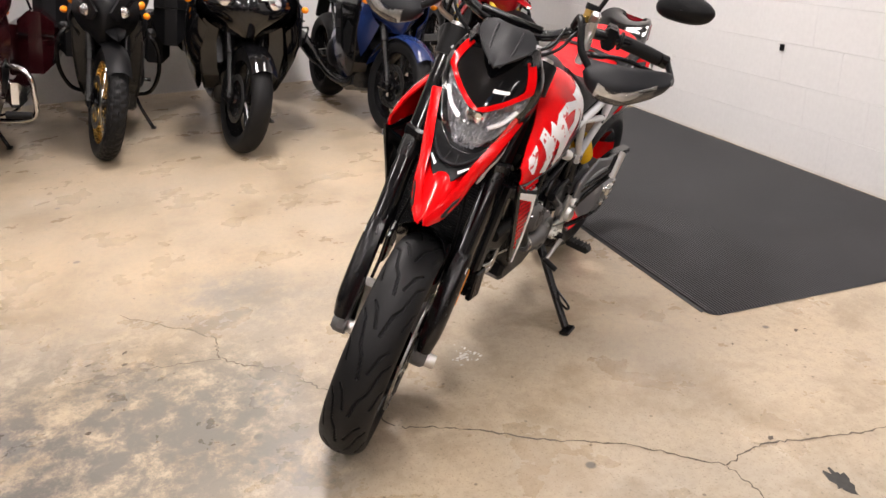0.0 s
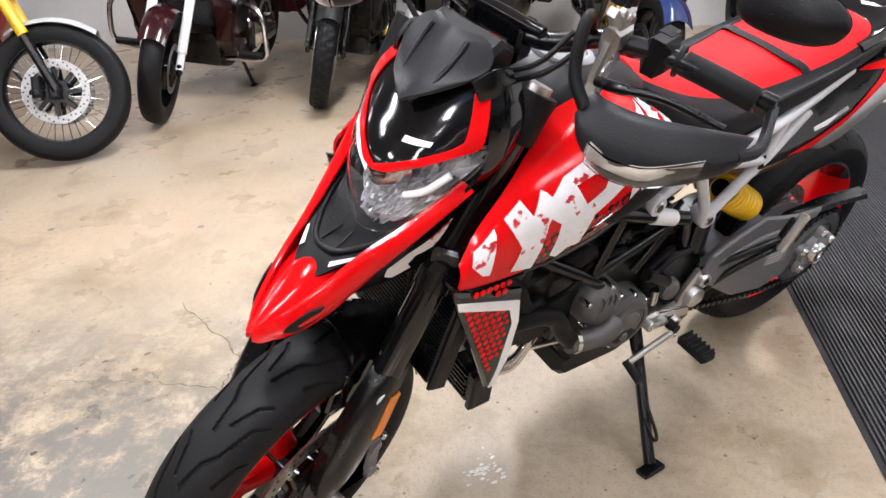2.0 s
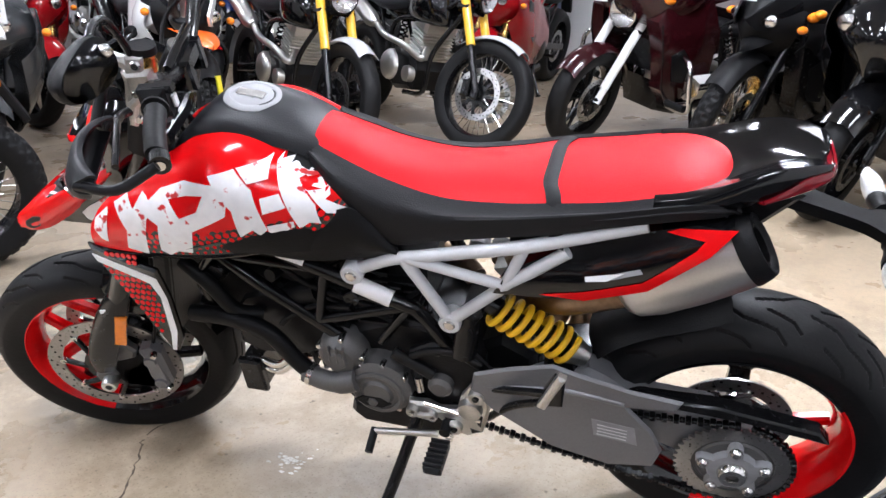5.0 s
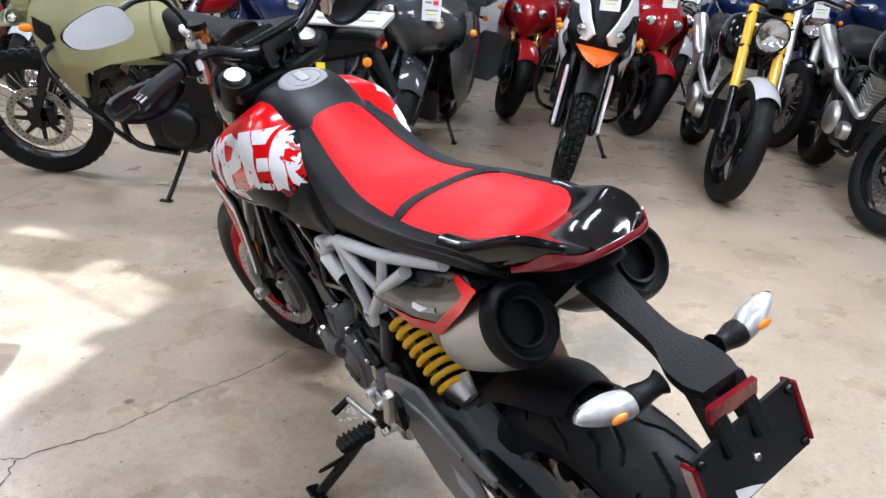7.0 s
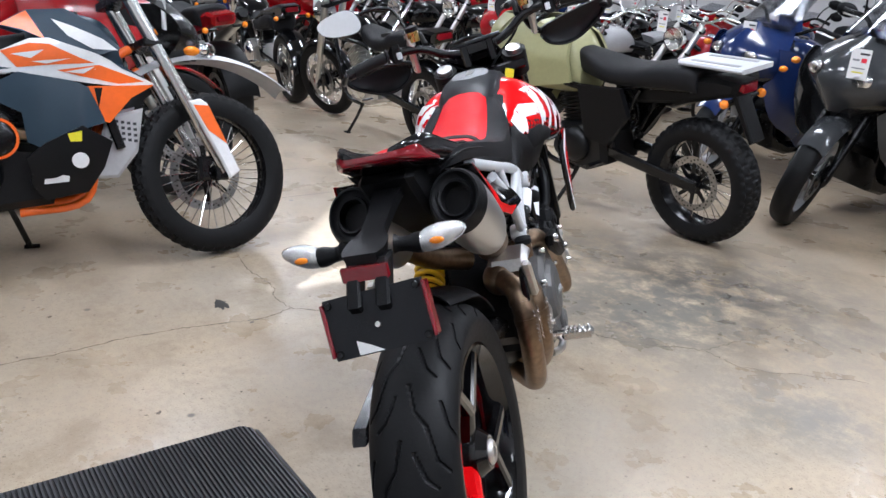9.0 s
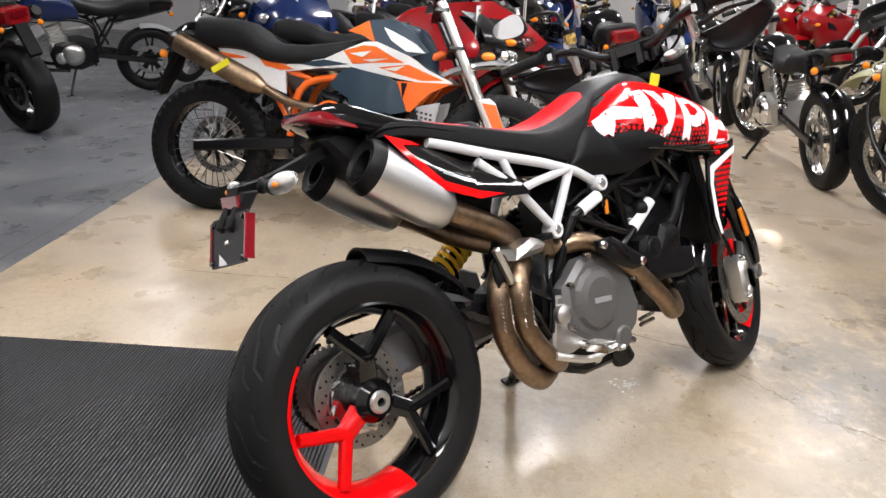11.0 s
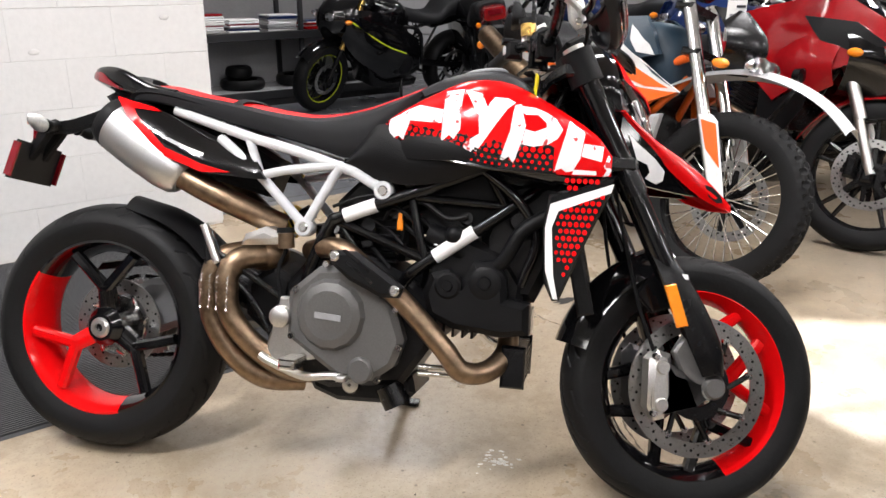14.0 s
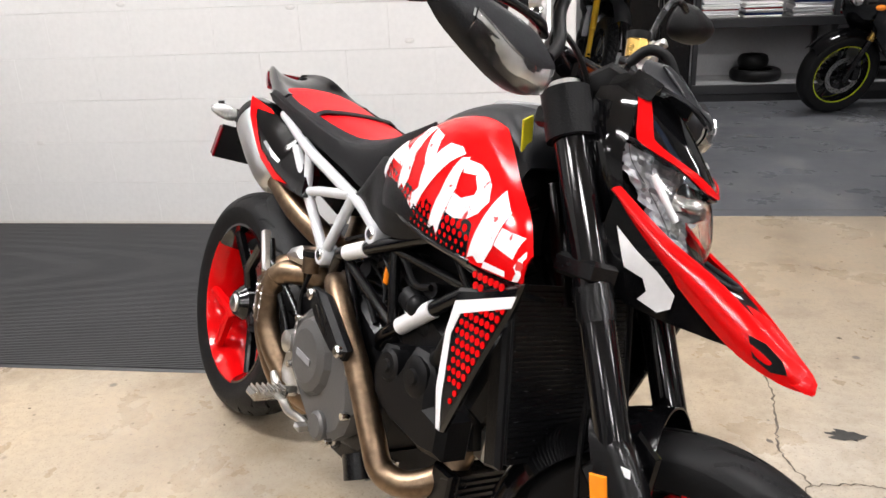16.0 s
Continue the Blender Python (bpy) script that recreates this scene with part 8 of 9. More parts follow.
    bx = ax(bt) + 0.02
    br = P("handlebar", Geo().tube(curve_pts([(bx - bs, bw, bt + bz), (bx - bs * 0.5, bw * 0.6, bt + bz + 0.01), (bx, bw * 0.25, bt + 0.01), (bx, -bw * 0.25, bt + 0.01), (bx - bs * 0.5, -bw * 0.6, bt + bz + 0.01), (bx - bs, -bw, bt + bz)], 5), 0.012, 10), chrome if g_("chrome") else satin_black, "", True)
    for sd in (1, -1):
        P("grip", Geo().tube([(bx - bs, bw * sd, bt + bz), (bx - bs * 0.72, bw * 0.72 * sd, bt + bz + 0.004)], 0.017, 12), rubber, "", True, br)
        P("lever", Geo().tube([(bx - bs * 0.5 + 0.04, bw * 0.62 * sd, bt + bz), (bx - bs + 0.05, bw * 0.95 * sd, bt + bz - 0.01)], 0.006, 8), alu, "", True, br)
        st_ = P("mirror_stalk", Geo().tube(curve_pts([(bx - bs * 0.5, bw * 0.62 * sd, bt + bz), (bx - bs * 0.4, bw * 0.72 * sd, bt + bz + 0.11), (bx - bs * 0.5, bw * 0.86 * sd, bt + bz + 0.17)], 4), 0.006, 8), chrome if g_("chrome") else satin_black, "", True, br)
        P("mirror_head", Geo().ball((bx - bs * 0.5, bw * 0.95 * sd, bt + bz + 0.18), (0.022, 0.07, 0.045), 9), chrome if g_("chrome") else matt_black, "", True, st_)
        if g_("hand_guards"):
            rows = [[(bx + 0.05 - 0.10 * t * t, (bw * 0.45 + bw * 0.62 * t) * sd, bt + bz + 0.05), (bx + 0.085 - 0.11 * t * t, (bw * 0.45 + bw * 0.62 * t) * sd, bt + bz), (bx + 0.06 - 0.10 * t * t, (bw * 0.45 + bw * 0.62 * t) * sd, bt + bz - 0.06)] for t in np.linspace(0, 1, 6)]
            P("hand_guard", shell(fine(rows, 2, 3), 0.004 * sd), g_("guard_col", matt_black), "", True, br)
    # nose
    nose = g_("nose", "round")
    if nose == "round":
        zc = H - 0.10
        xc = ax(zc) + 0.14
        hb = P("headlamp", Geo().lathe([(0.0, -0.10), (0.05, -0.095), (0.082, -0.05), (0.09, 0.0), (0.094, 0.012), (0.088, 0.016)], (xc, 0, zc), (1, 0, -0.1), n=30), chrome if g_("chrome") else satin_black, "round headlamp", True)
        P("lamp_reflector", Geo().lathe([(0.0, -0.03), (0.03, -0.025), (0.06, -0.01), (0.084, 0.012)], (xc, 0, zc), (1, 0, -0.1), n=30), reflector_silver, "", True, hb)
        P("lamp_lens", Geo().lathe([(0.0, 0.028), (0.05, 0.024), (0.088, 0.014), (0.088, 0.011), (0.05, 0.020), (0.0, 0.024)], (xc, 0, zc), (1, 0, -0.1), n=30), clear_lens, "", True, hb)
        P("gauge", Geo().lathe([(0.0, 0.05), (0.045, 0.05), (0.052, 0.03), (0.045, 0.0)], (xc - 0.08, 0, zc + 0.12), (-0.5, 0, 1), n=22), chrome if g_("chrome") else matt_black, "", True, hb)
    else:
        fwid, flow, fhigh = {"sport": (0.20, 0.34, 1.02), "tourer": (0.30, 0.36, 1.08), "adv": (0.19, 0.66, 1.06), "dirt": (0.11, 0.86, 1.06)}[nose]
        rows = []
        nx = xf + g_("nose_x", 0.06)
        zq_ = 0.6 if nose == "dirt" else 1.0
        for z_, wq, dx in ((fhigh, 0.50, -0.20), (fhigh - 0.07, 0.74, -0.11), (fhigh - 0.15, 0.92, -0.03), (fhigh - 0.24, 0.95, 0.0), (fhigh - 0.33, 0.70, -0.03), (fhigh - 0.40, 0.36, -0.08)):
            rows.append([(nx + dx * zq_ - 0.20 * zq_ * abs(k) ** 1.8 - (0.06 if nose == "dirt" else 0.0), fwid * wq * k, fhigh + (z_ - fhigh) * zq_) for k in np.linspace(-1, 1, 9)])
        fair = P("front_fairing", shell(fine(rows, 3, 3), 0.005), g_("nose_mat", body_m), g_("nose_label", ""), nose in ("dirt",))
        for sd in (1, -1):
            P("headlamp", Geo().ball((nx - 0.055, fwid * 0.42 * sd, fhigh - 0.20), (0.045, 0.055 if nose != "dirt" else 0.04, 0.035), 9), clear_lens, "", nose == "dirt", fair)
            P("lamp_reflector", Geo().ball((nx - 0.075, fwid * 0.42 * sd, fhigh - 0.20), (0.035, 0.045, 0.028), 8), reflector_silver, "", nose == "dirt", fair)
            P("front_indicator", Geo().ball((nx - 0.16, (fwid + 0.03) * sd, fhigh - 0.22), (0.035, 0.022, 0.02), 7), amber, "", nose == "dirt", fair)
            if nose in ("sport", "tourer"):
                side_rows = []
                for x, z1, z0, y in ((nx - 0.16, fhigh - 0.12, fhigh - 0.36, fwid * 0.94), (nx - 0.28, fhigh - 0.13, 0.50, fwid * 1.08), (0.30, 0.86, 0.36, fwid * 1.08), (0.15, 0.80, 0.27, fwid * 1.0), (-0.02, 0.70, 0.26, fwid * 0.92), (-0.20, 0.60, 0.30, fwid * 0.80)):
                    side_rows.append([(x, (y - 0.03) * sd, z1), (x, y * sd, z1 * 0.7 + z0 * 0.3), (x, y * sd, z1 * 0.3 + z0 * 0.7), (x, (y - 0.06) * sd, z0)])
                P("side_fairing", shell(fine(side_rows, 3, 3), 0.005 * sd), g_("side_mat", body_m), "", False, fair)
                if g_("accent"):
                    P("accent_stripe", Geo().tube(curve_pts([(nx - 0.20, (fwid * 1.06) * sd, 0.80), (0.25, fwid * 1.13 * sd, 0.60), (-0.02, fwid * 0.98 * sd, 0.50)], 5), 0.007, 6), s["accent"], "bright accent line", False, fair)
            else:
                sh_rows = []
                q = g_("shroud_w", 0.20)
                if g_("no_shroud"):
                    continue
                for x, z1, z0, y in ((tx1 + 0.16, 0.86, 0.70, q), (tx1 + 0.02, 0.92, 0.62, q * 1.1), (tx1 - 0.16, 0.90, 0.66, q * 0.95), (tx1 - 0.34, 0.84, 0.72, q * 0.78)):
                    sh_rows.append([(x, (y - 0.03) * sd, z1), (x, y * sd, (z1 + z0) / 2), (x, (y - 0.05) * sd, z0)])
                P("radiator_shroud", shell(fine(sh_rows, 3, 3), 0.005 * sd), g_("shroud", body_m), "", False, fair)
        if nose == "adv" and g_("panels", True):
            def yf(x, z):
                return float(np.interp(x, [-0.1, 0.2, 0.45, 0.65, 0.86], [0.15, 0.205, 0.20, 0.135, 0.035])) - 0.5 * max(0.0, z - 0.92) ** 1.3
            for sd in (1, -1):
                up_ = P("side_panel", bulge([[(0.02, 0.98), (0.30, 1.05), (0.52, 1.07), (0.70, 0.98), (0.85, 0.86), (0.79, 0.81), (0.60, 0.80), (0.45, 0.72), (0.30, 0.60), (0.22, 0.66), (0.05, 0.80)]], yf, sd, 0.012), g_("shroud", body_m), "side panel running into the beak", False, fair)
                P("panel_insert", bulge([[(0.36, 0.98), (0.58, 0.97), (0.72, 0.885), (0.58, 0.85), (0.46, 0.88)]], yf, sd, 0.002, off=0.004), g_("insert", satin_black), "", False, up_)
                P("lower_panel", bulge([[(0.22, 0.655), (0.30, 0.60), (0.46, 0.71), (0.44, 0.58), (0.36, 0.44), (0.24, 0.42)]], yf, sd, 0.012, off=-0.012), matt_black, "", False, up_)
        if nose == "sport":
            for sd in (1, -1):
                P("panel_insert", bulge([[(0.42, 0.80), (0.52, 0.84), (0.44, 0.62), (0.30, 0.50), (0.24, 0.54), (0.34, 0.66)]], lambda x, z: fwid * 1.10, sd, 0.004, off=0.004), satin_black, "black vent insert", False, fair)
        if nose == "adv" or g_("beak"):
            bm_ = g_("beak", body_m)
            bq = g_("beak_size", 1.0)
            rows = [[(xf - 0.16 + 0.30 * t * bq, (0.062 * (1 - t) ** 0.7 + 0.028 * math.sqrt(max(0.02, 1 - t ** 4))) * bq * k, 0.80 - 0.06 * t * t - 0.025 * abs(k) ** 2) for k in np.linspace(-1, 1, 7)] for t in np.linspace(0, 1, 6)]
            P("beak", shell(fine(rows, 2, 2), 0.004), bm_, "beak above the front wheel", True)
        if g_("screen", 0.0):
            h = s["screen"]
            rows = [[(nx - 0.19 - 0.26 * t - 0.10 * abs(k) ** 2, (fwid * 0.62 - 0.03 * t) * k, fhigh - 0.02 + h * t) for k in np.linspace(-1, 1, 9)] for t in np.linspace(0, 1, 6)]
            P("windscreen", shell(fine(rows, 2, 2), 0.003), screen_glass, "tinted windscreen", False, fair)
    # luggage
    if g_("cases"):
        for sd in (1, -1):
            P("pannier", Geo().box((xr + 0.02, 0.27 * sd, 0.58), (0.46, 0.20, 0.34), 0.05), s["cases"], "hard side case")
    if g_("top_case"):
        P("top_case", Geo().box((xr - 0.10, 0, 1.02), (0.36, 0.44, 0.28), 0.06), s["top_case"], "hard top case")
    if g_("rack"):
        rk = P("luggage_rack", Geo().box((xr - 0.08, 0, 0.93), (0.36, 0.24, 0.022), 0.01), s["rack"], "pale luggage rack plate")
        for yy in (-0.07, 0.07):
            P("rack_slot", Geo().box((xr - 0.08, yy, 0.942), (0.26, 0.03, 0.004), 0.001), plain_grey, "", False, rk)
    # stand
    sdg = Geo().tube(curve_pts([(-0.06, 0.12, 0.30), (-0.02, 0.17, 0.18), (0.02, 0.25, 0.052)], 4), 0.012, 10)
    sdp = P("side_stand", sdg, g_("stand", satin_black))
    P("stand_foot", Geo().box((0.028, 0.258, 0.046), (0.06, 0.035, 0.01), 0.004, Matrix.Rotation(radians(9), 4, "X")), satin_black, "", False, sdp)
    if g_("tag", True):
        tag_card(bike, (xf - g_("tag_x", 0.02), g_("tag_y", 0.0), g_("tag_z", 1.0)), 0.0)
    return bike


def place(a, b, turn, wb=1.47):
    """A pose whose front wheel touches the floor at (a, b), turned from the wall's direction."""
    x, y, _ = ab(a, b)
    h = radians(TURN_ROOM + turn)
    return pose(x - math.cos(h) * wb / 2, y - math.sin(h) * wb / 2, 0, 0, 0, TURN_ROOM + turn)


CRUISER = dict(style="cruiser", tank=maroon_paint, chrome=True, engine=alu, cover=chrome, cyl="vee", cyl_mat=engine_black, exhaust=chrome, pipe_mat=chrome, wheel="spoke", rim=chrome, fork=chrome, fork_low=alu, wb=1.55, rake=31, tank_box=(-0.08, 0.38, 0.66, 0.88, 0.15), seat_box=(-0.72, -0.04, 0.72), bars=(0.40, 0.14, 0.22), H=0.92, lean=8.0, twin_shock=True, spring=chrome, Wr=0.15, side_f=0.095)
TOURER = dict(style="tourer", tank=anthracite, nose="tourer", screen=0.26, cases=anthracite, cyl="twin", bars=(0.34, 0.08, 0.10), nose_x=0.12, Wf=0.12, Wr=0.18, rim=silver_paint)
ADV = dict(style="adv", tank=gloss_black, nose="adv", body=matt_black, screen=0.22, cyl="twin", wheel="spoke", knob=0.006, hand_guards=True, Rf=0.335, Wf=0.105, Wr=0.155, bars=(0.40, 0.10, 0.10), H=1.04, seat_box=(-0.74, -0.05, 0.86), tank_box=(-0.12, 0.38, 0.72, 1.04, 0.18), guard_mat=matt_black, pipe="high", ex_label="", exhaust=satin_black)
SCRAMBLER = dict(style="standard", tank=gloss_black, body=gloss_black, fork=yellow_fork, wheel="spoke", cyl="twin", cyl_mat=alu, cover=alu, rim=satin_black, Rf=0.335, Wf=0.105, Wr=0.15, H=1.0, pipe="high", exhaust=alu, pipe_mat=alu, guard_mat=silver_paint, guard_arc=(55, 125), caliper=satin_black, bars=(0.41, 0.09, 0.12), seat_box=(-0.74, -0.06, 0.84), fork_split=0.60)
SPORT_B = dict(style="sport", tank=deep_red, nose="sport", body=deep_red, cyl="twin", kick=0.10, seat_box=(-0.76, -0.06, 0.82), bars=(0.32, -0.02, 0.12), H=0.94, fork=gold, Wf=0.12, Wr=0.19, Rf=0.30, tank_box=(-0.10, 0.30, 0.70, 0.96, 0.18), screen=0.10)
DIRT = dict(style="dirt", tank=orange_paint, nose="dirt", body=white_gloss, wheel="spoke", knob=0.012, high_guard=True, guard_arc=(45, 150), guard_gap=0.16, Rf=0.345, Rr=0.335, Wf=0.10, Wr=0.145, H=1.06, bars=(0.40, 0.10, 0.08), seat_box=(-0.76, 0.08, 0.92), tank_box=(0.02, 0.36, 0.74, 1.0, 0.14), kick=0.02, pipe="high", cyl="single", discs=1, tag=False, rim=satin_black, fork_split=0.55, hand_guards=True)
STANDARD = dict(style="standard", tank=gloss_black, chrome=True, engine=alu, cover=chrome, cyl="single", cyl_mat=alu, exhaust=chrome, pipe_mat=chrome, wheel="spoke", rim=chrome, fork=alu, fork_low=alu, tank_box=(-0.06, 0.36, 0.70, 0.90, 0.14), seat_box=(-0.72, -0.02, 0.78), bars=(0.37, 0.08, 0.12), twin_shock=True, spring=chrome, Wf=0.09, Wr=0.125)


def dress(bike, mat, lower_mat, wide, low, high, nose_x, lamp=None, guards=None, bag=None, bag_z=0.62):
    """The broad bodywork of a large touring machine: cowl, leg panels, lamps, engine guards and side bags."""
    rows = []
    for q, wq, zl, zh in ((0.0, 1.0, 0.10, 0.86), (0.22, 1.02, 0.03, 0.97), (0.5, 0.94, 0.0, 1.0), (0.78, 0.70, 0.12, 0.86), (0.95, 0.42, 0.30, 0.66), (1.0, 0.22, 0.40, 0.56)):
        x = nose_x - 0.36 + 0.36 * q
        z0, z1 = low + (high - low) * zl, low + (high - low) * zh
        w = wide * wq
        rows.append([(x, -w * 0.55, z0), (x, -w * 0.92, z0 * 0.72 + z1 * 0.28), (x, -w, z0 * 0.42 + z1 * 0.58), (x, -w * 0.72, z1), (x, 0, z1 + 0.02), (x, w * 0.72, z1), (x, w, z0 * 0.42 + z1 * 0.58), (x, w * 0.92, z0 * 0.72 + z1 * 0.28), (x, w * 0.55, z0)])
    cowl = part("cowl", Geo().loft(fine(rows, 3, 3, closed=True)), mat, bike, "broad front cowl")
    mid = (low + high) / 2

    def leg_y(x, z):
        return wide * float(np.interp(z, [0.25, 0.45, 0.75, 1.0], [0.62, 0.84, 0.95, 0.86])) * float(np.interp(x, [-0.1, 0.25, 0.5, 0.62], [0.86, 1.0, 0.92, 0.70]))

    for sd in (1, -1):
        lp = part("leg_panel", bulge([[(0.12, 0.34), (0.30, 0.30), (0.42, 0.40), (0.50, 0.62), (0.56, low + 0.05), (0.48, mid), (0.20, mid - 0.02), (0.06, 0.72), (0.04, 0.48)]], leg_y, sd, 0.10), lower_mat, bike, "broad leg panel beside the engine")
        part("panel_vent", bulge([[(0.28, 0.44), (0.38, 0.46), (0.44, 0.62), (0.36, 0.66), (0.28, 0.58)]], leg_y, sd, 0.004, off=0.004), matt_black, lp)
        part("panel_edge", Geo().tube(curve_pts([(x, sd * (leg_y(x, z) + 0.003), z) for x, z in ((0.30, 0.30), (0.42, 0.40), (0.50, 0.62), (0.54, low + 0.04))], 4), 0.006, 6), satin_black, lp)
        if lamp:
            part("headlamp", Geo().ball((nose_x - 0.075, wide * 0.46 * sd, mid + 0.02), (0.06, wide * 0.30, 0.045), 10), lamp, cowl, "clear headlamp")
            part("lamp_bezel", Geo().tube(curve_pts([(nose_x - 0.03, wide * 0.16 * sd, mid + 0.03), (nose_x - 0.06, wide * 0.50 * sd, mid + 0.085), (nose_x - 0.15, wide * 0.82 * sd, mid + 0.10)], 4), 0.006, 6), chrome, cowl)
        part("indicator", Geo().ball((nose_x - 0.14, wide * 0.80 * sd, mid - 0.05), (0.04, 0.03, 0.028), 8), amber, cowl, "amber indicator")
        if guards:
            gd = part("engine_guard", Geo().tube(curve_pts([(0.30, 0.16 * sd, 0.62), (0.40, (wide + 0.05) * sd, 0.60), (0.41, (wide + 0.10) * sd, 0.46), (0.36, (wide + 0.07) * sd, 0.31), (0.24, 0.16 * sd, 0.26)], 6), 0.016, 12), guards, bike, "bright engine guard bar")
            part("guard_foot", Geo().tube([(0.39, (wide - 0.06) * sd, 0.335), (0.395, (wide + 0.08) * sd, 0.335)], 0.022, 12), rubber, gd)
            part("cylinder_cover", Geo().box((0.14, (wide - 0.02) * sd, 0.43), (0.30, 0.12, 0.15), 0.04), guards, bike, "bright cylinder cover")
            # slots aren't cut: raised dark strips give their shade
            part("cover_slot", Geo().box((0.14, (wide + 0.041) * sd, 0.43), (0.22, 0.004, 0.012), 0.001).box((0.14, (wide + 0.041) * sd, 0.455), (0.22, 0.004, 0.008), 0.001), matt_black, bike)
        if bag:
            bg = part("side_bag", Geo().box((-0.62, 0.40 * sd, bag_z), (0.56, 0.22, 0.40), 0.07), bag, bike, "large hard side bag")
            part("bag_seam", Geo().box((-0.62, 0.40 * sd, bag_z + 0.05), (0.566, 0.226, 0.008), 0.003), satin_black, bg)
            part("bag_rail", Geo().tube(curve_pts([(-0.32, 0.50 * sd, bag_z - 0.12), (-0.34, 0.54 * sd, bag_z), (-0.60, 0.54 * sd, bag_z - 0.02), (-0.88, 0.50 * sd, bag_z - 0.02)], 4), 0.008, 8), guards or satin_black, bg)

# ---- the parked rows ----
# row along the back wall, facing the aisle; these are large machines
blue_tourer = parked("dark blue sport tourer with a price card by the wall", dict(SPORT_B, tank=blue_paint, body=blue_paint, fork=satin_black, screen=0.2, tag_z=0.98, tag_x=-0.08), place(-2.12, -0.20, 6))
dress(blue_tourer, blue_paint, gloss_black, 0.27, 0.72, 1.12, 0.74, clear_lens, None, None)
black_tourer = parked("black touring scooter-style motorcycle with a price card", dict(TOURER, tank=gloss_black, body=gloss_black, cases=gloss_black, rim=satin_black, tag_z=0.98, tag_x=-0.12, tag_y=0.10), place(-2.10, -1.16, 0))
dress(black_tourer, gloss_black, gloss_black, 0.31, 0.70, 1.14, 0.74, clear_lens, None, case_black, 0.66)
black_adv = parked("black adventure motorcycle on gold spoked wheels", dict(ADV, rim=gold, cases=case_black, tag_z=1.02, tag_x=-0.10), place(-2.28, -1.94, 0))
dress(black_adv, matt_black, satin_black, 0.23, 0.76, 1.12, 0.66, None, None, case_black, 0.82)
dresser = parked("maroon full-dress cruiser with chrome engine guards", dict(CRUISER, cyl="flat", nose="round", body=maroon_paint, crash_bars=True, belly=satin_black, radiator=True, cases=maroon_paint, top_case=maroon_paint, fork=white_gloss, fork_low=white_gloss, fork_split=0.40, guard_mat=maroon_paint, wheel="cast", rim=satin_black, tag_z=0.96, tag_x=0.0), place(-2.05, -2.81, 0, 1.55))
dress(dresser, maroon_paint, maroon_paint, 0.37, 0.76, 1.22, 0.66, clear_lens, chrome, maroon_paint, 0.66)
parked("red sport motorcycle with gold forks at the back of the row", dict(SPORT_B, tag_z=0.95), place(-2.1, -4.05, 30))
parked("red and black motorcycle with gold forks beside the white wall", dict(ADV, tank=deep_red, body=deep_red, fork=yellow_fork, rim=satin_black, spring=yellow_spring, tag=False), place(-2.45, 0.66, 0))
# row facing the wall side
parked("black scrambler with yellow forks and spoked wheels", dict(SCRAMBLER, steer=24.0, tag=False), place(-1.42, -3.02, 90))
parked("black roadster with yellow forks and a round headlamp", dict(SCRAMBLER, tank=gloss_black, wheel="cast", steer=6.0, tag=False), place(-0.66, -3.34, 90))
parked("black and white adventure motorcycle with an orange beak", dict(ADV, tank=white_gloss, shroud=white_gloss, knob=0.012, beak=orange_paint, beak_size=1.5, fork=satin_black, guard_mat=matt_black, steer=2.0, rim=satin_black, fork_guard=white_gloss, Rf=0.345, tag_x=-0.10, tag_z=1.06, H=1.06), place(0.22, -3.36, 90))
parked("dark grey sport tourer with panniers and a price card", dict(TOURER, steer=18.0, tag_x=-0.10, tag_z=0.96, tag_y=0.10, top_case=anthracite), place(1.24, -3.36, 88))
parked("dark grey cruiser standing in the second row", dict(SCRAMBLER, tank=silver_paint, tag=False), place(-2.0, -5.4, 60))
# aisle
olive = parked("olive green dual-sport motorcycle with a pale luggage rack", dict(DIRT, tank=olive_paint, body=olive_paint, shroud=olive_paint, seat=seat_black, rack=frame_grey, tank_box=(-0.02, 0.44, 0.68, 1.05, 0.18), no_shroud=True, seat_box=(-0.78, 0.02, 0.86), kick=0.03, knob=0.008, guard_mat=olive_paint, tail_mat=matt_black, exhaust=satin_black, pipe_mat=satin_black, fork=satin_black, wb=1.55, Rf=0.345, Rr=0.325), place(2.84, -2.55, 1, 1.55))
parked("black single-cylinder standard motorcycle with a chrome engine", dict(STANDARD, wb=1.55, cyl="vee", tag_z=0.95), place(5.02, -2.42, 0, 1.55))
parked("black naked motorcycle with a red tail", dict(SCRAMBLER, fork=gold, wheel="cast", tail_mat=deep_red, guard_mat=matt_black, tag=False, Wr=0.19), place(6.0, -1.28, 2))
ktm = parked("orange, white and navy off-road motorcycle on its side stand", dict(DIRT, fork=steel, fork_low=steel, fork_guard=white_gloss, shroud=white_gloss, guard_mat=silver_paint, exhaust=bronze, pipe_mat=bronze, sticker=True, nose_mat=satin_black, swing=satin_black, spring=white_gloss, wb=1.50, frame=orange_paint, steer=16.0, no_shroud=True, body=white_gloss, tank=navy_plastic, tank_box=(0.02, 0.42, 0.72, 0.99, 0.115), seat_box=(-0.80, 0.08, 0.86), kick=0.09, tail_mat=matt_black), place(2.14, -0.31, -98, 1.50))
# bodywork of the off-road motorcycle, drawn in fractions of its side view
def view(*pts):
    return [(-0.75 + (x - 45) / 612, 0.335 + (445 - z) / 612) for x, z in pts]


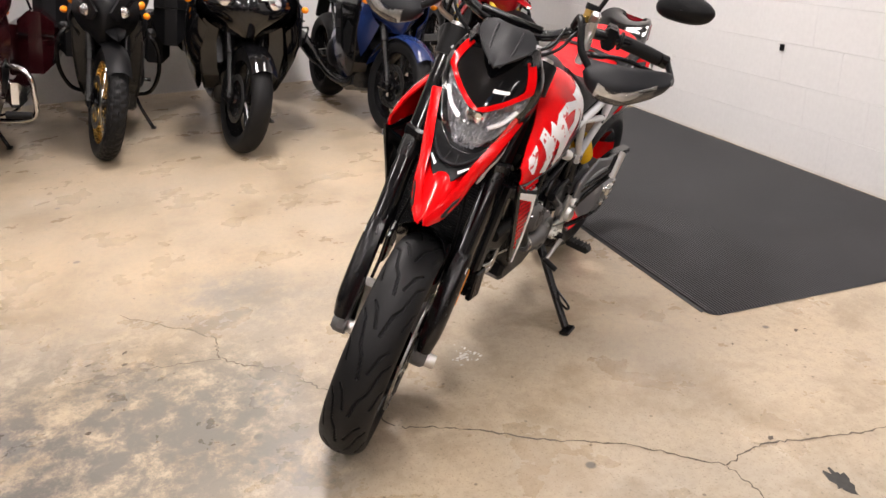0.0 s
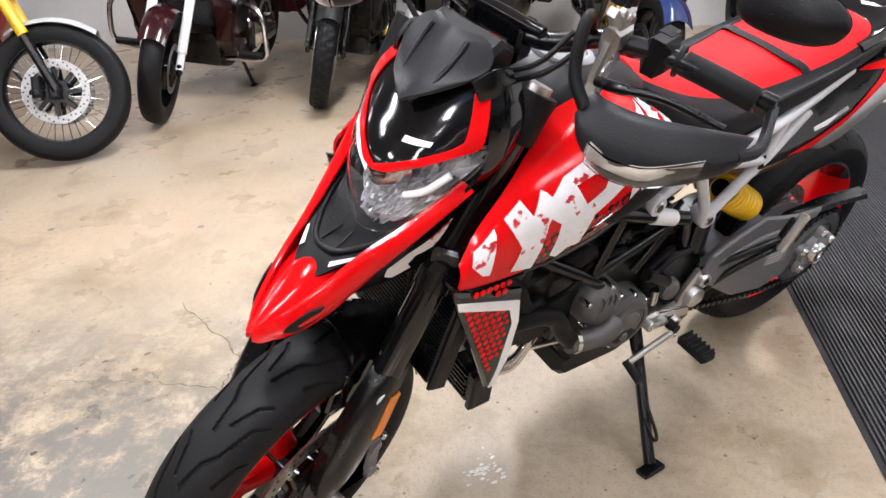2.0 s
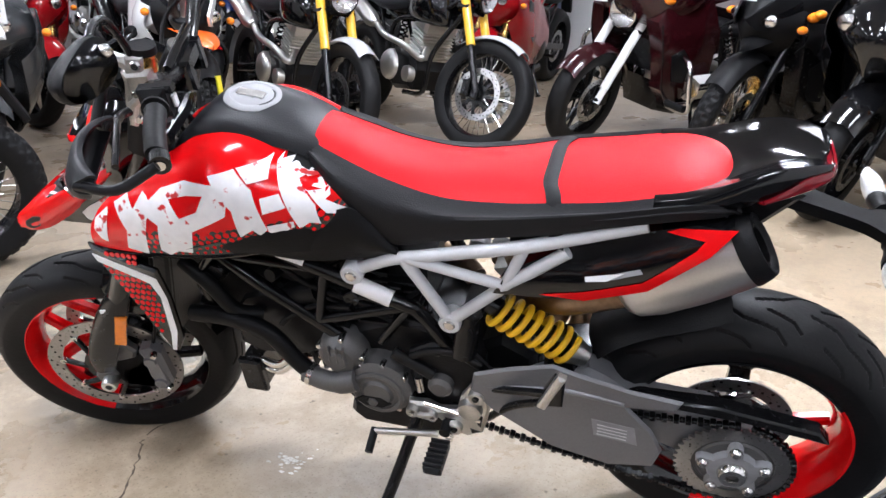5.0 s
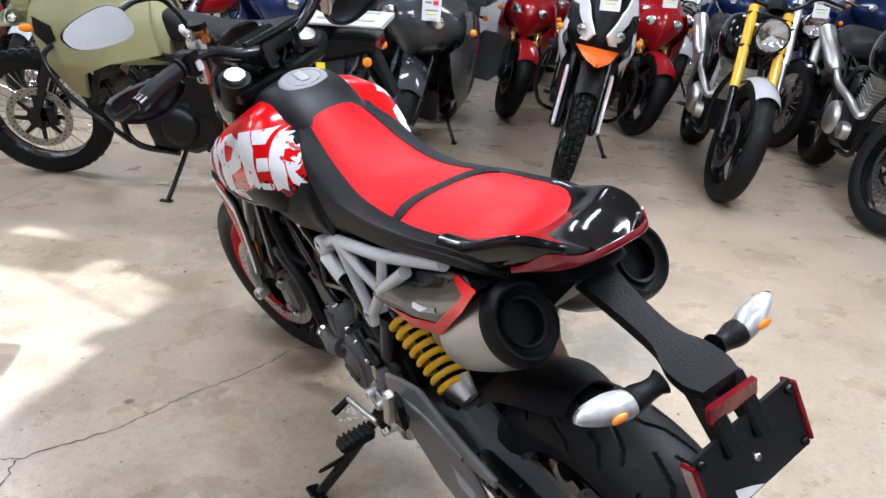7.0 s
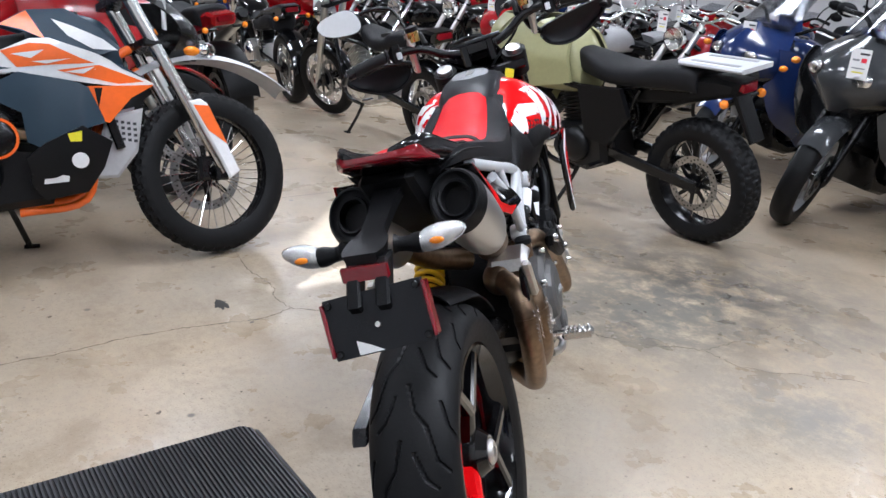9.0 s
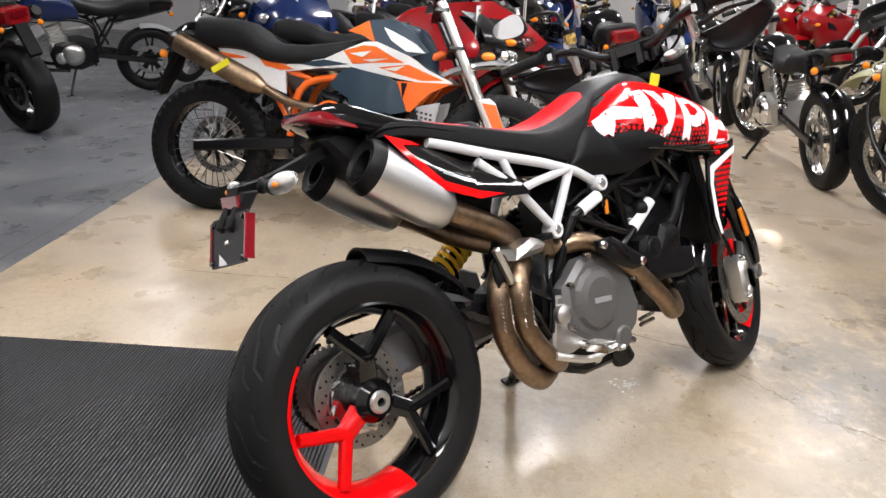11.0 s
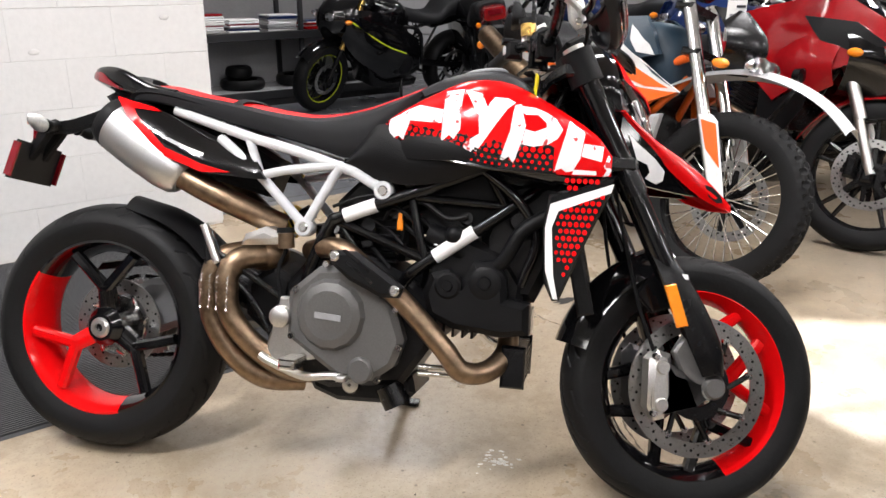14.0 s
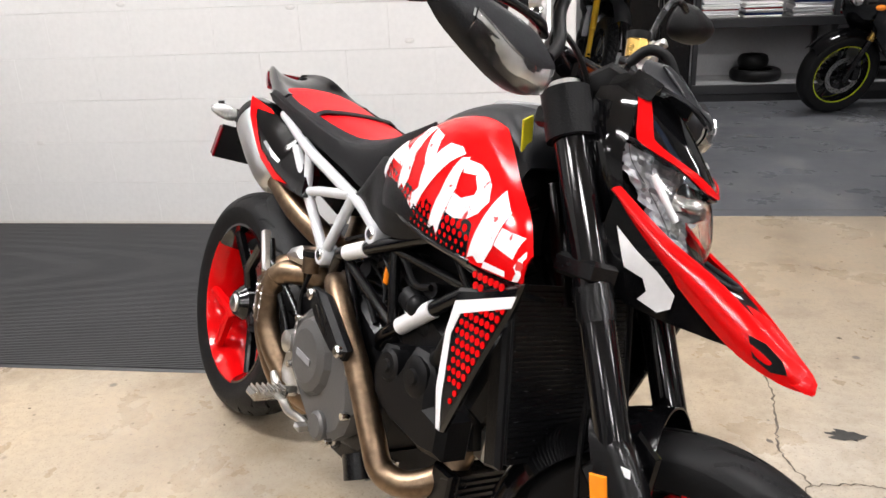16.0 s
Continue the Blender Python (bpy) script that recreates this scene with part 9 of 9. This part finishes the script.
def orange_wide(x, z):
    y = float(np.interp(x, [-0.85, -0.5, -0.2, 0.1, 0.3, 0.45, 0.56], [0.075, 0.115, 0.13, 0.165, 0.185, 0.15, 0.10]))
    return y - 0.9 * max(0.0, z - 0.84) ** 1.3


def orange_tank(x, z):
    return float(np.interp(x, [-0.1, 0.1, 0.25, 0.36], [0.17, 0.225, 0.235, 0.17])) - 0.55 * (z - 0.55) ** 2


for sd in (1, -1):
    st = part("side_tank", bulge([view((465, 235), (490, 200), (530, 180), (640, 200), (672, 215), (704, 296), (640, 312), (565, 350), (535, 335), (530, 270))], orange_tank, sd, 0.03), navy_plastic, ktm, "navy side fuel tank")
    sk = part("skid_panel", bulge([view((530, 372), (570, 338), (650, 300), (715, 340), (692, 400), (652, 455), (562, 470), (545, 450))], orange_tank, sd, 0.03, off=0.008), engine_black, st, "dark bash panel with stickers")
    part("word_sticker", bulge([view((560, 432), (612, 428), (614, 415), (600, 412), (586, 418), (562, 420))], orange_tank, sd, 0.0, off=0.0098), white_paint, sk)
    part("round_sticker", bulge([[(0.222 + 0.030 * math.cos(a), 0.442 + 0.030 * math.sin(a)) for a in np.linspace(0, 2 * math.pi, 18, endpoint=False)]], orange_tank, sd, 0.0, off=0.0098), white_paint, sk)
    part("yellow_sticker", bulge([view((618, 318), (648, 312), (646, 336), (622, 336))], orange_tank, sd, 0.0, off=0.0102), yellow_label, sk)
    tp = part("tail_panel", bulge([view((0, 52), (60, 70), (150, 108), (235, 148), (315, 183), (318, 268), (235, 238), (195, 200), (150, 195), (100, 160), (60, 110))], orange_wide, sd, 0.02), white_gloss, ktm, "white rear side panel with an orange flash")
    part("graphic_film", bulge([view((212, 150), (345, 195), (300, 200), (250, 190))], orange_wide, sd, 0.0, off=0.002), orange_paint, tp)
    tb = part("tank_panel", bulge([view((500, 75), (560, 40), (640, 35), (700, 70), (752, 125), (700, 142), (600, 106), (550, 90))], orange_wide, sd, 0.02, off=-0.006), navy_plastic, ktm, "navy upper tank panel")
    part("graphic_film", bulge([view((502, 75), (560, 42), (594, 108), (550, 86))], orange_wide, sd, 0.0, off=-0.004), orange_paint, tb)
    part("graphic_film", bulge([view((610, 60), (650, 75), (715, 105), (745, 130), (690, 128), (640, 98))], orange_wide, sd, 0.0, off=-0.0035), white_gloss, tb)
    bd = part("side_band", bulge([view((315, 183), (440, 160), (560, 106), (600, 104), (700, 140), (825, 208), (760, 215), (680, 206), (520, 180), (420, 188), (320, 203))], orange_wide, sd, 0.012), white_gloss, ktm, "white side band with orange graphics")
    for pts, mt in (((500, 134), (560, 116), (600, 118), (660, 148), (690, 160), (600, 164), (530, 170)), orange_paint), (((610, 176), (700, 164), (800, 202), (740, 207), (660, 190)), orange_paint), (((350, 178), (440, 162), (520, 172), (420, 184)), navy_plastic), (((720, 150), (760, 170), (815, 202), (750, 172)), navy_plastic):
        part("graphic_film", bulge([view(*pts)], orange_wide, sd, 0.0, off=0.002), mt, bd)
    for pts in (((520, 141), (588, 131), (560, 150)), ((625, 180), (690, 168), (665, 184)), ((560, 157), (640, 150), (590, 162))):
        part("graphic_film", bulge([view(*pts)], orange_wide, sd, 0.0, off=0.0034), white_gloss, bd)
    wing_ = part("radiator_wing", bulge([view((670, 212), (822, 210), (765, 240), (712, 297), (672, 285))], orange_wide, sd, 0.02, off=0.012), orange_paint, ktm, "orange radiator wing")
    part("wing_slot", bulge([view((684, 216), (702, 216), (690, 262))], orange_wide, sd, 0.0, off=0.014), matt_black, wing_)
for sd in (1, -1):
    guard_ = part("skid_guard", Geo().prism([(0.26, 0.36), (0.33, 0.60), (0.47, 0.63), (0.44, 0.46), (0.36, 0.36)], sd * 0.105, sd * 0.150, 0.012), silver_paint, ktm, "pale plastic skid guard with a dotted print")
    for i in range(5):
        for j in range(4):
            part("print_dot", Geo().box((0.345 + 0.022 * i, sd * 0.1505, 0.585 - 0.022 * j - 0.004 * i), (0.013, 0.002, 0.011), 0.0004), dark_ink, guard_)
tag_card(ktm, (0.60, 0.02, 1.02))
part("clutch_cover", Geo().lathe([(0.0, 0.215), (0.05, 0.214), (0.065, 0.205), (0.072, 0.19)], (-0.05, 0, 0.53), (0, -1, 0), n=26), satin_black, ktm, "dark round clutch cover")
part("cover_ring", Geo().lathe([(0.066, 0.207), (0.075, 0.207), (0.077, 0.196), (0.066, 0.196)], (-0.05, 0, 0.53), (0, -1, 0), n=26, closed=True), orange_paint, ktm)
# bodywork of the olive motorcycle


def olive_wide(x, z):
    return float(np.interp(x, [0.0, 0.2, 0.45, 0.65], [0.16, 0.225, 0.24, 0.15])) - 0.9 * max(0.0, z - 0.86) ** 1.25 - 0.5 * max(0.0, 0.68 - z)


for sd in (1, -1):
    ts = part("tank_side", bulge([[(0.0, 0.74), (0.04, 0.97), (0.16, 1.02), (0.34, 1.05), (0.50, 1.04), (0.62, 0.95), (0.64, 0.84), (0.58, 0.70), (0.48, 0.52), (0.41, 0.50), (0.36, 0.64), (0.22, 0.70)]], olive_wide, sd, 0.02), olive_paint, olive, "olive tank side with a lower cowl")
    part("cowl_vent", bulge([[(0.47, 0.86), (0.60, 0.88), (0.60, 0.80), (0.52, 0.76), (0.45, 0.80)]], olive_wide, sd, 0.003, off=0.003), matt_black, ts, "black vent in the cowl")
    part("crash_bar", Geo().tube(curve_pts([(0.44, 0.18 * sd, 0.80), (0.52, 0.26 * sd, 0.72), (0.42, 0.28 * sd, 0.56), (0.26, 0.26 * sd, 0.42), (0.22, 0.16 * sd, 0.30)], 5), 0.013, 10), satin_black, olive, "black crash bar")
    part("side_cover", bulge([[(-0.06, 0.74), (-0.36, 0.76), (-0.42, 0.62), (-0.28, 0.44), (-0.12, 0.46)]], lambda x, z: 0.165, sd, 0.03), matt_black, olive, "black plastic side cover")
# row on the far side of the aisle
parked("red adventure sport motorcycle with a tall screen", dict(ADV, tank=deep_red, body=gloss_black, shroud=deep_red, beak=deep_red, insert=matt_black, wheel="cast", knob=0.0, rim=satin_black, fork=alu, fork_low=alu, guard_mat=deep_red, tag_z=1.06), place(3.05, -0.46, -90))
parked("orange-red sport tourer with a price card", dict(SPORT_B, tank=orange_red, body=orange_red, side_mat=satin_black, fork=satin_black, screen=0.2, guard_mat=satin_black, tag_z=1.0), place(3.95, -0.48, -90))
parked("black touring motorcycle with silver wheels", dict(TOURER, tank=gloss_black, body=gloss_black, cases=case_black, fork=silver_paint), place(4.92, -0.60, -90))
parked("black motorcycle on gold spoked wheels", dict(ADV, rim=gold, body=gloss_black), place(6.0, -0.72, -90))
parked("blue sport motorcycle at the end of the aisle row", dict(SPORT_B, tank=blue_paint, body=blue_paint), place(6.95, -0.75, -90))
# rear bay
parked("black sport motorcycle with a red tail and a silver exhaust", dict(SPORT_B, tank=gloss_black, body=gloss_black, fork=satin_black, rim=satin_black, tail_mat=deep_red, exhaust=alu, pipe="high", tag=False), place(4.78, 4.36, 60))
parked("black sport motorcycle with lime accents", dict(SPORT_B, tank=gloss_black, body=gloss_black, fork=gold, accent=lime_paint, rim=satin_black, stripe=lime_paint, tag=False), place(2.82, 4.12, 184))
parked("black off-road motorcycle with yellow forks behind the white wall", dict(DIRT, tank=matt_black, body=matt_black, shroud=matt_black, fork=yellow_fork, fork_low=yellow_fork, guard_mat=matt_black, exhaust=satin_black, pipe_mat=satin_black), place(1.12, 4.75, -92))
parked("black naked motorcycle in the rear bay", dict(SCRAMBLER, tank=blue_paint, tag=False, wheel="cast", fork=satin_black), place(5.5, 4.4, 120))

# rows farther down the hall: copies of a few built machines
far = [
    parked("chrome and black cruiser in the crowded row", dict(CRUISER, tank=gloss_black), place(7.2, -2.55, -6, 1.55)),
    parked("red standard motorcycle with chrome parts", dict(STANDARD, tank=deep_red), place(3.2, -4.2, 80)),
    parked("blue touring motorcycle with a clear screen", dict(TOURER, tank=blue_paint, body=blue_paint, cases=blue_paint), place(2.25, -3.9, 84)),
    parked("silver cruiser with a windscreen and chrome forks", dict(CRUISER, tank=silver_paint), place(4.2, -4.2, 90, 1.55)),
    parked("red sport motorcycle in the crowded row", dict(SPORT_B), place(5.2, -4.1, 92)),
    parked("black standard motorcycle with chrome parts", dict(STANDARD), place(6.2, -4.2, 88)),
]
rng_far = random.Random(12)
for i, (a, b, turn) in enumerate([(7.2, -4.2, 90), (8.2, -4.1, 92), (9.2, -4.2, 90), (10.2, -4.1, 90), (8.9, -2.5, -4), (10.6, -2.6, 0), (7.8, -1.0, 0), (9.5, -1.1, 3), (7.9, -0.4, -90), (8.9, -0.5, -90), (9.9, -0.5, -90), (11.0, -0.5, -90),
                                   (0.6, -6.3, 90), (1.6, -6.2, 90), (2.6, -6.3, 90), (3.6, -6.2, 90), (4.6, -6.3, 90), (5.6, -6.2, 90), (6.6, -6.3, 90), (7.6, -6.2, 90), (8.6, -6.3, 90), (9.6, -6.2, 90), (-0.5, -6.2, 90), (-1.5, -6.3, 80),
                                   (3.9, 1.3, 178), (5.6, 1.2, 180), (6.9, 3.0, 150), (7.4, 1.2, 180),
                                   (-1.2, -5.0, 90), (-0.2, -4.95, 92), (0.8, -5.05, 90), (1.7, -5.3, 88), (-2.4, -7.4, 90), (-1.3, -7.4, 90), (-0.2, -7.5, 90), (0.9, -7.4, 92), (2.0, -7.5, 90), (3.1, -7.4, 88), (4.2, -7.5, 90), (5.3, -7.4, 90), (6.4, -7.5, 90), (7.5, -7.4, 90), (-3.4, -5.6, 30), (-3.6, -6.6, 20)]):
    copy_thing(far[(i * 5 + i // 3) % len(far)], place(a + rng_far.uniform(-0.08, 0.08), b + rng_far.uniform(-0.12, 0.12), turn + rng_far.uniform(-6, 6)) @ Matrix.Rotation(radians(-8.5), 4, "X"))

# shelving, spare tyres and boxes in the rear bay
shelf = thing("storage_shelf", "low black steel storage shelf with magazines and tyres", "shelf", ab_pose(2.95, 4.88))
for x in (-1.03, 0.0, 1.03):
    for y in (-0.24, 0.24):
        part("post", Geo().box((x, y, 0.64), (0.04, 0.04, 1.28), 0.004), shelf_steel, shelf)
for z in (0.12, 0.63, 1.26):
    part("board", Geo().box((0, 0, z), (2.10, 0.54, 0.03), 0.004), shelf_steel, shelf)
    part("board_lip", Geo().box((0, -0.275, z - 0.02), (2.10, 0.012, 0.07), 0.003), shelf_steel, shelf)
part("kick_plate", Geo().box((0, -0.25, 0.05), (2.06, 0.012, 0.10), 0.002), shelf_steel, shelf)
part("back_panel", Geo().box((0, 0.262, 0.66), (2.06, 0.010, 1.20), 0.002), silver_paint, shelf, "pale back panel")
part("board_liner", Geo().box((0, -0.01, 0.137), (2.04, 0.48, 0.004), 0.001), silver_paint, shelf, "pale liner on the low board")


def on_shelf(name, a, b, z, size, mat, label, turn=0.0):
    return solid(name, Geo().box((0, 0, size[2] / 2), size, 0.006), mat, label, "box", m=ab_pose(a, b, z, turn))


on_shelf("cardboard_box", 3.62, 4.86, 0.646, (0.40, 0.34, 0.26), cardboard, "brown cardboard box on the steel shelf")
stack_rng = random.Random(5)
for a, n in ((2.10, 9), (2.42, 7), (2.78, 10), (3.14, 6)):
    z = 0.646
    for k in range(n):
        h = stack_rng.uniform(0.008, 0.020)
        on_shelf("magazine", a + stack_rng.uniform(-0.012, 0.012), 4.76 + stack_rng.uniform(-0.012, 0.012), z, (0.28, 0.22, h), stack_rng.choice((white_paint, white_paint, plain_grey, deep_red, silver_paint, blue_paint, paper)), "printed magazine lying in a stack", stack_rng.uniform(-4, 4))
        z += h + 0.0008
for a, b, z, r, w in ((2.44, 4.84, 0.140, 0.20, 0.09), (2.42, 4.86, 0.231, 0.12, 0.11), (3.00, 4.84, 0.140, 0.21, 0.10), (3.48, 4.86, 0.140, 0.20, 0.10)):
    t = tyre_geo(r, w, r * 0.66, (), 0.2, na=90, ny=14).moved(Matrix.Rotation(radians(90), 4, "X"))
    solid("spare_tyre", t, rubber, "black spare tyre lying flat on the shelf", "tyre", m=ab_pose(a, b, z + w / 2))
cabinet = thing("tool_cabinet", "tall black steel tool cabinet beside the shelf", "cabinet", ab_pose(1.64, 4.90))
part("body", Geo().box((0, 0, 0.78), (0.50, 0.50, 1.48), 0.012), shelf_steel, cabinet)
part("plinth", Geo().box((0, 0.01, 0.02), (0.46, 0.46, 0.04), 0.004), matt_black, cabinet)
for k in (-1, 1):
    dr = part("door", Geo().box((0.123 * k, -0.258, 0.80), (0.236, 0.018, 1.40), 0.005), satin_black, cabinet, "black cabinet door")
    part("handle", Geo().tube([(0.02 * k, -0.270, 0.74), (0.02 * k, -0.285, 0.75), (0.02 * k, -0.285, 0.87), (0.02 * k, -0.270, 0.88)], 0.005, 8), steel, dr)
bottle = solid("spray_bottle", Geo().lathe([(0.0, 0.0), (0.04, 0.0), (0.042, 0.02), (0.042, 0.20), (0.016, 0.25), (0.016, 0.28), (0.0, 0.28)], (0, 0, 0), (0, 0, 1), n=20), blue_paint, "blue plastic bottle standing by the wall end", "bottle", m=ab_pose(1.12, 2.1))
part("spray_head", Geo().lathe([(0.0, 0.275), (0.019, 0.275), (0.019, 0.30), (0.012, 0.305), (0.0, 0.305)], (0, 0, 0), (0, 0, 1), n=16).box((-0.022, 0, 0.315), (0.06, 0.018, 0.022), 0.004), white_paint, bottle, "white spray head")
# bay door panels behind the rear bay
bay = thing("bay_door", "pale ribbed roller door of the rear bay", "door", ab_pose(6.2, B1 - 0.03), kind="structure")
for k in range(7):
    part("door_panel", Geo().box((0, 0, 0.16 + 0.31 * k), (3.0, 0.05, 0.30), 0.012), silver_paint, bay)
solid("wall_mark", Geo().box((0, 0, 0), (0.03, 0.012, 0.035), 0.004), satin_black, "small black anchor stub on the white wall", "anchor", m=ab_pose(-0.73, BW - 0.008, 0.595, 0))

# dents in the painted wall
for a, z in ((-0.35, 1.02), (0.18, 0.86), (-1.15, 1.06), (0.72, 0.98), (-2.6, 0.7), (-1.7, 0.42)):
    solid("wall_dent", Geo().ball((0, 0, 0), (0.022, 0.003, 0.012), 8), mortar_paint, "small filled dent in the painted wall", "dent", m=ab_pose(a, BW - 0.003, z))

# ---- wall blocks ----
COURSE, BLOCK = 0.2035, 0.407
block_mesh = to_mesh(Geo().box((0, 0, 0), (BLOCK - 0.0004, 0.03, COURSE - 0.0025), 0.0010), wall_paint, "block")
half_mesh = to_mesh(Geo().box((0, 0, 0), (BLOCK / 2 - 0.0004, 0.03, COURSE - 0.0025), 0.0010), wall_paint, "block_half")
rest = Geo()
brng = random.Random(8)
for r in range(int(CEIL / COURSE)):
    z = COURSE * (r + 0.5) + 0.012
    a = AE - 0.001
    first = True
    while a > A0 + BLOCK:
        half = first and r % 2 == 1
        w = BLOCK / 2 if half else BLOCK
        first = False
        c = (a - w / 2, BW + 0.012 + brng.uniform(-0.0002, 0.0002), z)
        if r < 7 and a > -4.4:
            ob = part("block", half_mesh if half else block_mesh, None, wall_white)
            ob.location = c
        else:
            rest.box(c, (w - 0.0004, 0.03, COURSE - 0.0025), 0.0010)
        a -= w
    # wall end
    ob = part("block", to_mesh(Geo().box((0, 0, 0), (0.012, 0.19, COURSE - 0.005), 0.003), wall_paint, "block_end"), None, wall_white) if r < 7 else None
    if ob:
        ob.location = (AE - 0.003, BW + 0.105, z)
part("upper_blocks", rest, wall_paint, wall_white, kind="stuff")
